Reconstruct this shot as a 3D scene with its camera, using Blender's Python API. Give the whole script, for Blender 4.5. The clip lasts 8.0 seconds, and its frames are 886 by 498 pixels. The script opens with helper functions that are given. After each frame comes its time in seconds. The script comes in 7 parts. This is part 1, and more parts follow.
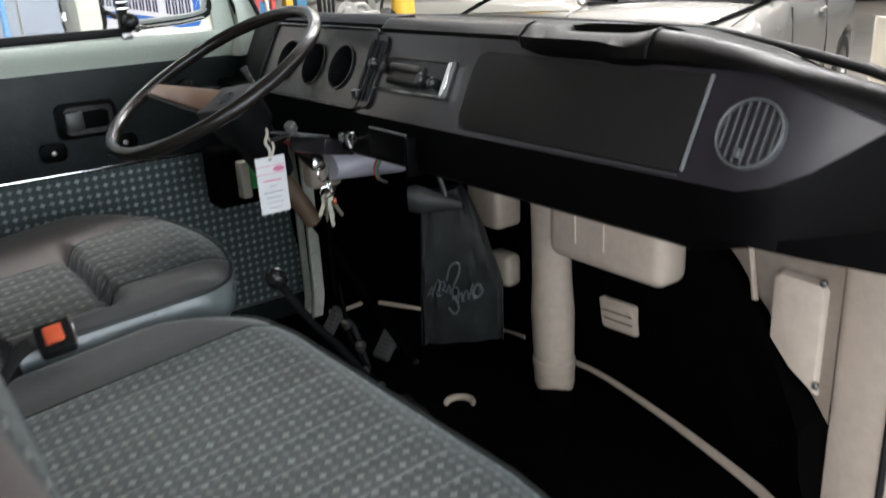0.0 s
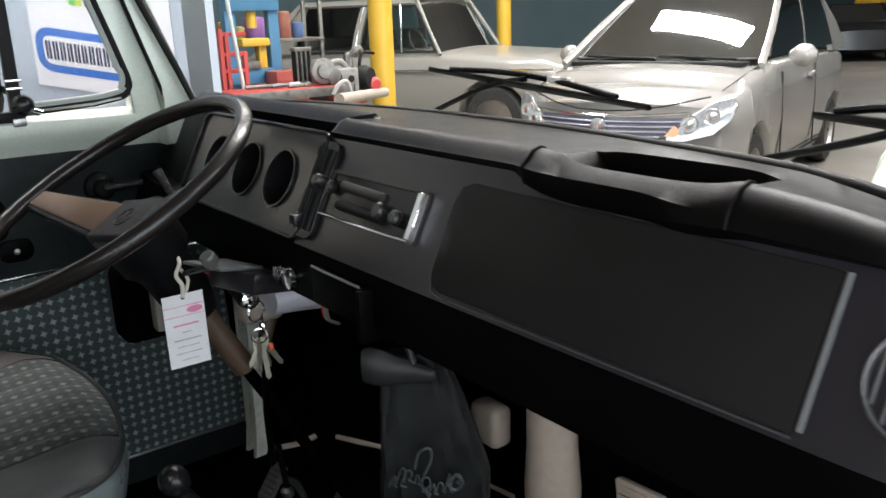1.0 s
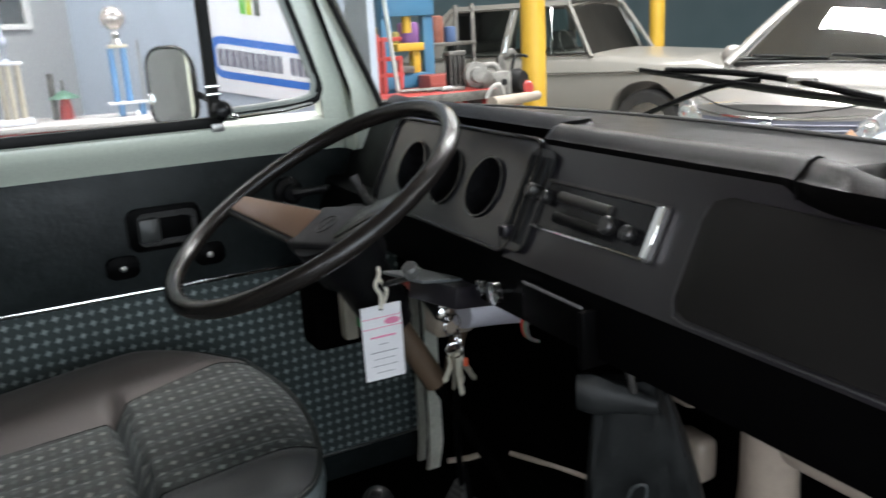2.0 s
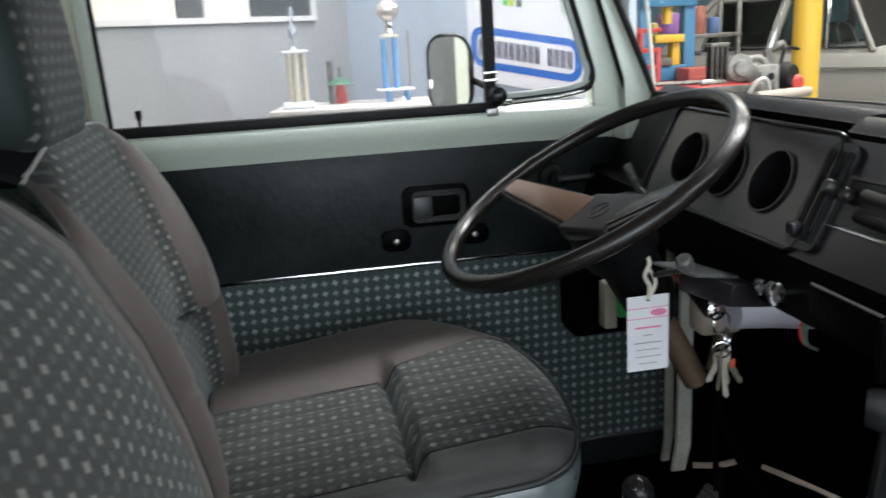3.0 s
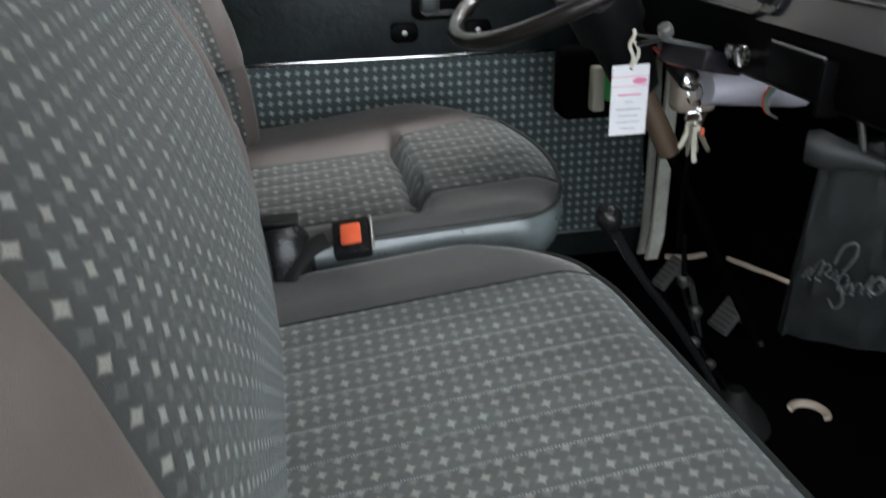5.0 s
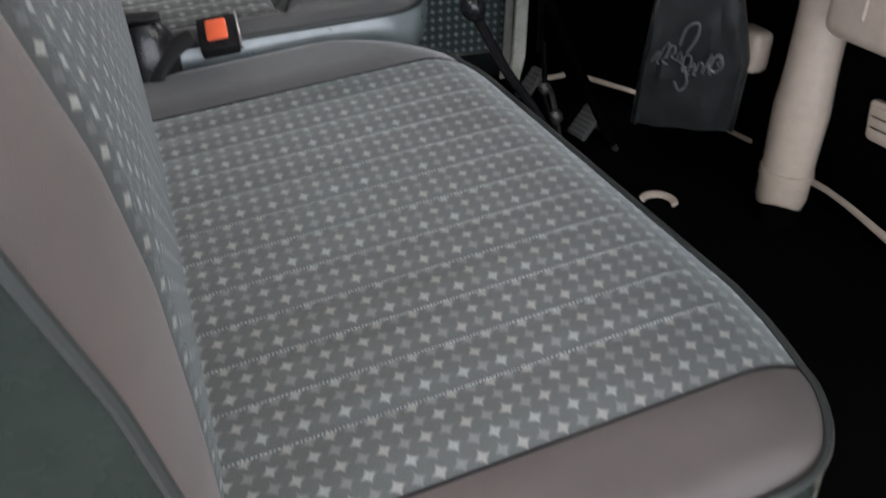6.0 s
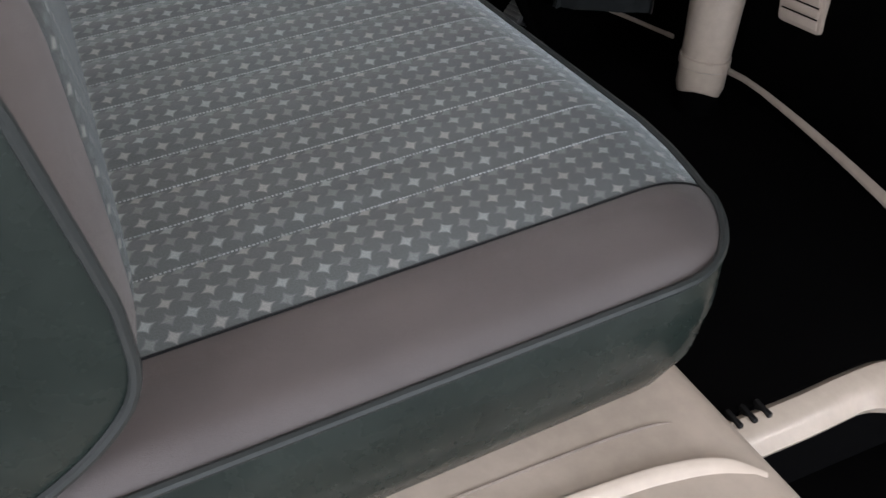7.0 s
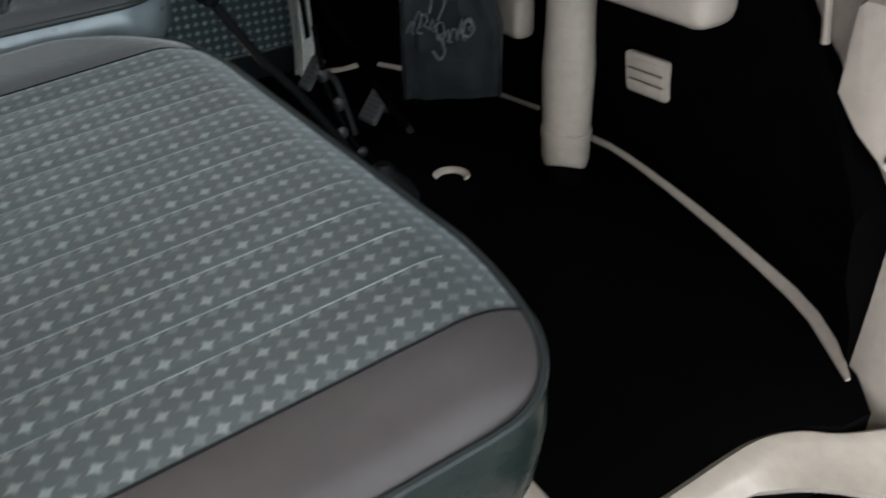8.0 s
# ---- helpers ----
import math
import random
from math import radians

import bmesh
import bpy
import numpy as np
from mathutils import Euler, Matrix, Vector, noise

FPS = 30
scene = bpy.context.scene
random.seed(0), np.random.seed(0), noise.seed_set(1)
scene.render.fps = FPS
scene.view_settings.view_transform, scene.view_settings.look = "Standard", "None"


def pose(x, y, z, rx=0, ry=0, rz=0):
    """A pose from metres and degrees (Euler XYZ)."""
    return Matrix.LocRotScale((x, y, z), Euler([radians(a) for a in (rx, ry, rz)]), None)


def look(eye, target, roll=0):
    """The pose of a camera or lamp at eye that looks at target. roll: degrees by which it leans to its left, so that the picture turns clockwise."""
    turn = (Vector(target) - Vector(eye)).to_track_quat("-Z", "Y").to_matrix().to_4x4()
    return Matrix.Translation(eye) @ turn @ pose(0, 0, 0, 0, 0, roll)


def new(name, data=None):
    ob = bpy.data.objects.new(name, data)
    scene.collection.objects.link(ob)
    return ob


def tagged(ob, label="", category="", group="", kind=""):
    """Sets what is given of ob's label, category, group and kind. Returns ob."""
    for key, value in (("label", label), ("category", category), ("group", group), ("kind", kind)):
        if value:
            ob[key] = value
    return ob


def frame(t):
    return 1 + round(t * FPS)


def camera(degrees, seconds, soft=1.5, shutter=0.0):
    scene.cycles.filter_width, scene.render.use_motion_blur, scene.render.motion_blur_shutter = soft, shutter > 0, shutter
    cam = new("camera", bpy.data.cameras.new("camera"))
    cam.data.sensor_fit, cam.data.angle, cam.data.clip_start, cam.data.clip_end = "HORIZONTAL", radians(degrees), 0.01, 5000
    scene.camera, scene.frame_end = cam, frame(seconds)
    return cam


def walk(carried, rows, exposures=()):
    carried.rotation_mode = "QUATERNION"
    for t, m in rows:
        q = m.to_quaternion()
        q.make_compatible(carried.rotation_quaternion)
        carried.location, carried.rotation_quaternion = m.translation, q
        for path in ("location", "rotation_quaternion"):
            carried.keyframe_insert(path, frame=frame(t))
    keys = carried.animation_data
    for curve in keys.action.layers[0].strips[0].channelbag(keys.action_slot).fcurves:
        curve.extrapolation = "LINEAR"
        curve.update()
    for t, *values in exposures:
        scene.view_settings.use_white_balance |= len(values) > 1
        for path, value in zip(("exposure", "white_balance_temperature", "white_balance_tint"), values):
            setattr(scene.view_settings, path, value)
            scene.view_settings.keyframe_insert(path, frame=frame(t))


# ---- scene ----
cam = camera(56.6, 8.0, 1.5, 0.4)
PATH = [
    (0, (-0.091, -0.985, 1.261), (1.094, 0.676, 0.553), -3.1),
    (0.5, (0.036, -0.829, 1.284), (1.271, 0.829, 0.660), -2.5),
    (1, (0.131, -0.709, 1.298), (1.385, 0.946, 0.706), -1.9),
    (2.5, (0.072, -0.603, 1.295), (0.740, 1.373, 0.737), -3.7),
    (3, (0.053, -0.607, 1.292), (0.433, 1.445, 0.737), -3.2),
    (3.5, (0.038, -0.634, 1.277), (0.256, 1.434, 0.692), -2.1),
    (4, (0.026, -0.675, 1.261), (0.203, 1.374, 0.604), -1.4),
    (4.5, (0.020, -0.727, 1.236), (0.245, 1.285, 0.484), -1.2),
    (6, (-0.021, -0.841, 1.134), (0.624, 0.854, -0.041), 0.5),
    (6.5, (-0.031, -0.882, 1.091), (0.690, 0.721, -0.164), 1.9),
    (7, (-0.023, -0.905, 1.064), (0.735, 0.661, -0.216), 2.2),
    (7.5, (0.018, -0.913, 1.079), (0.820, 0.674, -0.147), -0.4),
    (8, (0.095, -0.883, 1.090), (1.033, 0.680, -0.069), -1.7),
]
EXPOSURES = [(0.0, 0.2, 6450, 12), (1.0, -0.08, 6500, 12), (2.5, -0.1, 6350, 11), (3.5, -0.1, 6400, 11), (4.5, 0.27, 6400, 11), (6.0, 0.54, 6500, 17), (7.0, 0.15, 6400, 18), (8.0, 0.16, 6150, 9)]
walk(cam, [(t, look(eye, target, roll)) for t, eye, target, roll in PATH], EXPOSURES)
LAMP, SIDE_FILL, REAR_FILL = 330.0, 620.0, 600.0
SIGN = (0.845, 1.495)

# ---- world, lights ----
world = bpy.data.worlds.new("workshop_air")
scene.world = world
world.use_nodes = True
world.node_tree.nodes["Background"].inputs["Color"].default_value = (0.9, 0.95, 1.0, 1)
world.node_tree.nodes["Background"].inputs["Strength"].default_value = 0.03
GROUND = -0.2      # workshop floor; the cab floor lies at 0.47


def area_lamp(name, x, y, z, sx, sy, watts, colour, target=None):
    data = bpy.data.lights.new(name, "AREA")
    data.shape, data.size, data.size_y, data.energy, data.color = "RECTANGLE", sx, sy, watts, colour
    ob = new(name, data)
    ob.matrix_world = look((x, y, z), target) if target else pose(x, y, z)
    return ob


# rows of skylights and tubes under the workshop roof; the one before the windscreen hangs brightest
for lx in (-3.5, 4.4, 7.75):
    for ly in (-4.2, 1.6, 5.4):
        share = 0.4 if ly < 0 else (1.5 if lx == 4.4 and ly == 1.6 else 0.85)
        crosswise = lx == 7.75 and ly == 5.4
        area_lamp("roof_light", lx, ly, 4.75, *((0.30, 1.9) if crosswise else (3.6, 0.55)), LAMP * share, (1.0, 0.985, 0.96))
# unseen lamp added to brighten the office wall and the driver seat
area_lamp("roof_light", 0.6, 2.7, 4.75, 3.6, 0.55, LAMP * 0.7, (1.0, 0.985, 0.96))
# unseen lamp added so that the far end is not dark
area_lamp("roof_light", 19.0, 7.0, 4.75, 3.6, 0.55, LAMP * 1.2, (1.0, 0.985, 0.96))
# unseen fill lamps added behind and beside the van: cool daylight
area_lamp("side_fill_daylight", 1.0, -7.4, 2.2, 9.0, 4.0, SIDE_FILL, (0.84, 0.94, 1.0), target=(0.4, 0.0, 0.9))
area_lamp("rear_fill_daylight", -6.4, -4.6, 2.0, 6.0, 3.6, REAR_FILL, (0.90, 0.93, 1.0), target=(0.6, -0.4, 0.8))

# ---- materials ----


def nodes_of(name):
    m = bpy.data.materials.new(name)
    m.use_nodes = True
    return m, m.node_tree, m.node_tree.nodes["Principled BSDF"]


def noise_node(nt, scale, detail=4.0, coord="Object", rough=0.6):
    tc = nt.nodes.new("ShaderNodeTexCoord")
    n = nt.nodes.new("ShaderNodeTexNoise")
    n.inputs["Scale"].default_value, n.inputs["Detail"].default_value = scale, detail
    n.inputs["Roughness"].default_value = rough
    nt.links.new(tc.outputs[coord], n.inputs["Vector"])
    return n


def ramp(nt, fac, a, b, lo=0.3, hi=0.7):
    r = nt.nodes.new("ShaderNodeValToRGB")
    r.color_ramp.elements[0].position, r.color_ramp.elements[1].position = lo, hi
    r.color_ramp.elements[0].color, r.color_ramp.elements[1].color = (*a, 1), (*b, 1)
    nt.links.new(fac, r.inputs["Fac"])
    return r.outputs["Color"]


def mixed(nt, fac, a, b, blend="MIX"):
    m = nt.nodes.new("ShaderNodeMix")
    m.data_type, m.blend_type = "RGBA", blend
    for value, socket in ((fac, m.inputs[0]), (a, m.inputs[6]), (b, m.inputs[7])):
        if isinstance(value, (int, float)):
            socket.default_value = value
        elif isinstance(value, tuple):
            socket.default_value = (*value, 1)
        else:
            nt.links.new(value, socket)
    return m.outputs[2]


def calc(nt, op, a, b=None, c=None):
    m = nt.nodes.new("ShaderNodeMath")
    m.operation = op
    for value, socket in zip((a, b, c), m.inputs):
        if value is None:
            continue
        if isinstance(value, (int, float)):
            socket.default_value = value
        else:
            nt.links.new(value, socket)
    return m.outputs[0]


def bumped(nt, bsdf, height, strength, distance):
    b = nt.nodes.new("ShaderNodeBump")
    b.inputs["Strength"].default_value, b.inputs["Distance"].default_value = strength, distance
    nt.links.new(height, b.inputs["Height"])
    nt.links.new(b.outputs["Normal"], bsdf.inputs["Normal"])


def surface(name, a, b, rough=0.5, metal=0.0, scale=6.0, grain=0.0, grain_scale=400.0, coat=0.0, spread=0.08, spec=0.5, sheen=0.0):
    """Two close tones in large soft patches, fine grain as relief, roughness that wanders."""
    m, nt, p = nodes_of(name)
    big = noise_node(nt, scale, 5.0)
    fine = noise_node(nt, grain_scale, 3.0)
    base = ramp(nt, big.outputs["Fac"], a, b)
    base = mixed(nt, 0.18, base, ramp(nt, fine.outputs["Fac"], tuple(0.7 * v for v in a), tuple(min(1.0, 1.2 * v) for v in b)))
    nt.links.new(base, p.inputs["Base Color"])
    r = nt.nodes.new("ShaderNodeMapRange")
    r.inputs[3].default_value, r.inputs[4].default_value = max(0.02, rough - spread), min(1.0, rough + spread)
    nt.links.new(noise_node(nt, scale * 4.3, 4.0).outputs["Fac"], r.inputs[0])
    nt.links.new(r.outputs[0], p.inputs["Roughness"])
    p.inputs["Metallic"].default_value = metal
    p.inputs["Coat Weight"].default_value = coat
    p.inputs["Coat Roughness"].default_value = 0.08
    p.inputs["Specular IOR Level"].default_value = spec
    p.inputs["Sheen Weight"].default_value = sheen
    p.inputs["Sheen Roughness"].default_value = 0.36
    if grain:
        bumped(nt, p, fine.outputs["Fac"], grain, 0.001)
    return m


def star_cloth(name, dark, mid, star_a, star_b, pitch=0.0166, point=0.68, core=0.44, rim=0.70, sheen=0.42):
    """Woven seat cloth: four-pointed stars in two tones on a dark checked ground; the map is in metres."""
    m, nt, p = nodes_of(name)
    uv = nt.nodes.new("ShaderNodeTexCoord")
    wob = noise_node(nt, 60.0, 2.0, "UV")
    jig = nt.nodes.new("ShaderNodeVectorMath")
    jig.operation = "MULTIPLY_ADD"
    nt.links.new(wob.outputs["Color"], jig.inputs[0])
    jig.inputs[1].default_value = (0.0022, 0.0022, 0)
    nt.links.new(uv.outputs["UV"], jig.inputs[2])
    sep = nt.nodes.new("ShaderNodeSeparateXYZ")
    nt.links.new(jig.outputs[0], sep.inputs[0])
    u, v = (calc(nt, "DIVIDE", sep.outputs[k], pitch) for k in (0, 1))
    cu, cv = calc(nt, "SUBTRACT", calc(nt, "FRACT", u), 0.5), calc(nt, "SUBTRACT", calc(nt, "FRACT", v), 0.5)
    fu = calc(nt, "ABSOLUTE", calc(nt, "MULTIPLY_ADD", cv, 0.24, cu))
    fv = calc(nt, "ABSOLUTE", calc(nt, "MULTIPLY_ADD", cu, -0.24, cv))
    s = calc(nt, "ADD", calc(nt, "POWER", fu, point), calc(nt, "POWER", fv, point))
    r = nt.nodes.new("ShaderNodeMapRange")
    r.interpolation_type = "SMOOTHSTEP"
    nt.links.new(s, r.inputs[0])
    r.inputs[1].default_value, r.inputs[2].default_value = core, rim
    r.inputs[3].default_value, r.inputs[4].default_value = 1.0, 0.0
    bright = r.outputs[0]
    odd = calc(nt, "FLOORED_MODULO", calc(nt, "ADD", calc(nt, "FLOOR", u), calc(nt, "FLOOR", v)), 2.0)
    row = calc(nt, "FLOORED_MODULO", calc(nt, "FLOOR", v), 2.0)
    tone = mixed(nt, odd, mixed(nt, row, star_a, star_b), mid)
    weave = nt.nodes.new("ShaderNodeTexWave")
    weave.inputs["Scale"].default_value, weave.inputs["Distortion"].default_value = 260.0, 1.0
    nt.links.new(uv.outputs["UV"], weave.inputs["Vector"])
    col = mixed(nt, bright, dark, tone)
    fuzz = noise_node(nt, 900.0, 2.0, "UV")
    col = mixed(nt, 0.35, col, mixed(nt, 1.0, col, ramp(nt, fuzz.outputs["Fac"], (0.25, 0.25, 0.25), (1.5, 1.5, 1.5)), "MULTIPLY"))
    wear = noise_node(nt, 7.0, 3.0)
    col = mixed(nt, 0.5, col, mixed(nt, 1.0, col, ramp(nt, wear.outputs["Fac"], (0.80, 0.74, 0.70), (1.10, 1.15, 1.14)), "MULTIPLY"))
    nt.links.new(col, p.inputs["Base Color"])
    p.inputs["Roughness"].default_value = 0.75
    p.inputs["Sheen Weight"].default_value = sheen
    p.inputs["Sheen Roughness"].default_value = 0.34
    p.inputs["Sheen Tint"].default_value = (0.86, 0.97, 1.0, 1)
    h = calc(nt, "ADD", calc(nt, "MULTIPLY", bright, 0.6), calc(nt, "MULTIPLY", weave.outputs["Fac"], 0.4))
    bumped(nt, p, h, 0.35, 0.0012)
    return m


def clear_glass(name, tint=(1, 1, 1), gloss=0.06, ior=1.45):
    m, nt, p = nodes_of(name)
    nt.nodes.remove(p)
    t, g, mix, f = (nt.nodes.new(k) for k in ("ShaderNodeBsdfTransparent", "ShaderNodeBsdfGlossy", "ShaderNodeMixShader", "ShaderNodeFresnel"))
    t.inputs["Color"].default_value = (*tint, 1)
    g.inputs["Roughness"].default_value = gloss
    f.inputs["IOR"].default_value = ior
    nt.links.new(f.outputs[0], mix.inputs[0])
    nt.links.new(t.outputs[0], mix.inputs[1])
    nt.links.new(g.outputs[0], mix.inputs[2])
    nt.links.new(mix.outputs[0], nt.nodes["Material Output"].inputs["Surface"])
    return m


# One cloth in two tones: light put into the first, shade into the second.
CLOTH = star_cloth("lit_star_cloth", (0.058, 0.066, 0.065), (0.112, 0.124, 0.122), (0.185, 0.204, 0.202), (0.190, 0.192, 0.184), 0.01393)
SHADECLOTH = star_cloth("star_cloth", (0.011, 0.0145, 0.0138), (0.040, 0.048, 0.046), (0.142, 0.160, 0.155), (0.148, 0.154, 0.142), 0.01420, 0.90, 0.24, 0.54, 0.15)
# The same cloth on the door, its paler teal carrying the daylight there.
DOORCLOTH = star_cloth("door_star_cloth", (0.040, 0.055, 0.056), (0.21, 0.25, 0.25), (0.30, 0.35, 0.35), (0.27, 0.32, 0.32), 0.0176, 0.68, 0.40, 0.68, 0.2)
TAUPE = surface("taupe_cloth", (0.049, 0.0412, 0.0390), (0.069, 0.0580, 0.0545), 0.54, 0, 9, 0.4, 1300, spread=0.06, spec=0.35, sheen=0.13)
# Inner seat sides: the TAUPE cloth again, with shade put into its grey.
SHADESIDE = surface("shaded_side_cloth", (0.027, 0.0284, 0.0296), (0.041, 0.0425, 0.044), 0.42, 0, 9, 0.4, 1300, spread=0.06, spec=0.40, sheen=0.15)
# Passenger copy of that grey, with light put into tone and sheen.
LITSIDE = surface("lit_side_cloth", (0.030, 0.0315, 0.0325), (0.046, 0.0478, 0.049), 0.44, 0, 9, 0.4, 1300, spread=0.06, spec=0.45, sheen=0.60)
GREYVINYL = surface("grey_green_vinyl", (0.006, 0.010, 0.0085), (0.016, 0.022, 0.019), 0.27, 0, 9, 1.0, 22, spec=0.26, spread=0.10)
HEADVINYL = surface("matt_grey_green_vinyl", (0.016, 0.023, 0.023), (0.024, 0.032, 0.031), 0.52, 0, 9, 0.3, 500, spec=0.2)
# Skylight reflection on the driver skirt, put into a paler base colour.
SIDEVINYL = surface("skylit_grey_vinyl", (0.070, 0.086, 0.088), (0.155, 0.180, 0.183), 0.30, 0, 14, 1.0, 32, spec=0.7, spread=0.08)
BLACKVINYL = surface("black_vinyl", (0.0035, 0.0035, 0.004), (0.0065, 0.0065, 0.007), 0.40, 0, 11, 0.35, 900, spec=0.14)
DOORVINYL = surface("black_door_vinyl", (0.0035, 0.0050, 0.0055), (0.020, 0.025, 0.026), 0.36, 0, 7, 1.0, 70, spec=0.16, spread=0.16)
DASHPLASTIC = surface("black_dash_plastic", (0.0090, 0.0080, 0.0105), (0.0150, 0.0134, 0.0175), 0.30, 0, 7, 0.12, 1000, spec=0.62, spread=0.02)
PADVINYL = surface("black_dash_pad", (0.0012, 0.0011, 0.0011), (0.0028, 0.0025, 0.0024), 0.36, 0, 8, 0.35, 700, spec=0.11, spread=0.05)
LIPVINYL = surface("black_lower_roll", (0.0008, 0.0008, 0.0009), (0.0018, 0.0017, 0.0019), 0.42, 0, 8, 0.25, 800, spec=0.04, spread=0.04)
GLOVEBLACK = surface("glove_lid_black", (0.0070, 0.0066, 0.0063), (0.0140, 0.0132, 0.0125), 0.44, 0, 4, 0.35, 900, spec=0.10, spread=0.14)
GLOSSBLACK = surface("glossy_black_plastic", (0.006, 0.006, 0.0065), (0.011, 0.011, 0.012), 0.24, 0, 9, 0.05, 500, spec=0.3)
WHEELBLACK = surface("wheel_rim_plastic", (0.0065, 0.0058, 0.0056), (0.016, 0.013, 0.0115), 0.26, 0, 5, 0.04, 900, spread=0.015, spec=0.4)
# Orange reflection on one spoke, painted as a brown base colour.
SPOKEREFLECTION = surface("brown_reflection_plastic", (0.105, 0.060, 0.038), (0.165, 0.098, 0.063), 0.34, 0, 8, 0.15, 900)
RUBBER = surface("black_rubber", (0.006, 0.006, 0.006), (0.012, 0.012, 0.012), 0.55, 0, 12, 0.2, 500, spec=0.2)
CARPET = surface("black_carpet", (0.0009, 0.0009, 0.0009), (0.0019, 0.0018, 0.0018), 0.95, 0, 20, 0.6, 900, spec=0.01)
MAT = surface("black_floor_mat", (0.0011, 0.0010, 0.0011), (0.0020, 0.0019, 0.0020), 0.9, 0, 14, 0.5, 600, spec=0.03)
CREAM = surface("cream_body_paint", (0.385, 0.320, 0.258), (0.475, 0.402, 0.330), 0.34, 0, 6, 0.015, 60, coat=0.15)
MINT = surface("pale_mint_body_paint", (0.60, 0.655, 0.57), (0.66, 0.71, 0.62), 0.22, 0, 3, 0.0, 200, coat=0.5)
CHROME = surface("chrome", (0.75, 0.75, 0.75), (0.85, 0.85, 0.85), 0.12, 1.0, 20, 0.0, 300, spread=0.05)
DULLMETAL = surface("dull_metal", (0.30, 0.30, 0.29), (0.42, 0.41, 0.40), 0.38, 1.0, 25, 0.15, 500)
DARKMETAL = surface("dark_metal", (0.06, 0.06, 0.06), (0.12, 0.115, 0.11), 0.45, 0.8, 18, 0.2, 400)
WHITECARD = surface("white_card", (0.74, 0.73, 0.76), (0.82, 0.81, 0.83), 0.6, 0, 25, 0.1, 900)
PINKINK = surface("pink_ink", (0.72, 0.20, 0.36), (0.78, 0.28, 0.42), 0.6)
GREYINK = surface("grey_ink", (0.30, 0.30, 0.33), (0.40, 0.40, 0.43), 0.6)
REDPLASTIC = surface("red_orange_button", (0.58, 0.085, 0.036), (0.66, 0.12, 0.05), 0.35, 0, 40, 0.05)
GREENPLASTIC = surface("green_plastic", (0.02, 0.32, 0.08), (0.05, 0.45, 0.12), 0.4)
BEIGEPLASTIC = surface("beige_plastic", (0.30, 0.275, 0.225), (0.36, 0.33, 0.27), 0.45)
BROWNPIPE = surface("brown_tube", (0.060, 0.040, 0.025), (0.10, 0.066, 0.042), 0.5)
STRING = surface("cotton_string", (0.62, 0.58, 0.48), (0.72, 0.68, 0.58), 0.9)
THREAD = surface("pale_thread", (0.13, 0.145, 0.145), (0.28, 0.30, 0.30), 0.7, 0, 60)
BAGPLASTIC = surface("smoky_grey_plastic_film", (0.007, 0.0080, 0.0084), (0.023, 0.025, 0.0255), 0.42, 0, 14, 0.9, 45, spec=0.22)
BAGPRINT = surface("pale_print", (0.014, 0.016, 0.017), (0.085, 0.095, 0.098), 0.5, 0, 75, spread=0.2)
GLASS = clear_glass("window_glass", (0.97, 0.985, 0.98), 0.06, 1.28)
MIRROR = surface("mirror_silver", (0.86, 0.86, 0.86), (0.88, 0.88, 0.88), 0.03, 1.0, 2, 0, spread=0.01)

# ---- geometry helpers ----


def finish(me, smooth, angle=38.0):
    if not smooth:
        return
    for poly in me.polygons:
        poly.use_smooth = True
    me.set_sharp_from_angle(angle=radians(angle))


def part(name, bm, material, parent=None, label="", smooth=True, front=None):
    """One bmesh as one mesh object, built in world metres, under a thing or a part."""
    bmesh.ops.recalc_face_normals(bm, faces=bm.faces[:])
    me = bpy.data.meshes.new(name)
    bm.to_mesh(me)
    bm.free()
    me.materials.append(material)
    if front is not None and me.polygons[0].normal.dot(Vector(front)) < 0:
        me.flip_normals()
    finish(me, smooth)
    ob = new(name, me)
    if parent is not None:
        ob.parent = parent
        if parent.type == "EMPTY":
            ob.matrix_parent_inverse = parent.matrix_basis.inverted()
    return tagged(ob, label)


def thing(name, at, label, category, group="", kind=""):
    ob = new(name)
    ob.empty_display_size = 0.05
    ob.matrix_basis = Matrix.Translation(at)
    return tagged(ob, label, category, group, kind)


def structure(name, bm, material, label, category, smooth=True, front=None):
    return tagged(part(name, bm, material, None, label, smooth, front), "", category, "", "structure")


def box(x0, x1, y0, y1, z0, z1, bevel=0.0, seg=2, bm=None, m=None):
    out = bm or bmesh.new()
    made = bmesh.ops.create_cube(out, size=1.0)["verts"]
    t = Matrix.LocRotScale(((x0 + x1) / 2, (y0 + y1) / 2, (z0 + z1) / 2), None, (abs(x1 - x0), abs(y1 - y0), abs(z1 - z0)))
    bmesh.ops.transform(out, matrix=(m @ t) if m else t, verts=made)
    if bevel:
        edges = list({e for v in made for e in v.link_edges})
        bmesh.ops.bevel(out, geom=edges, offset=bevel, segments=seg, affect="EDGES", profile=0.5)
    return out


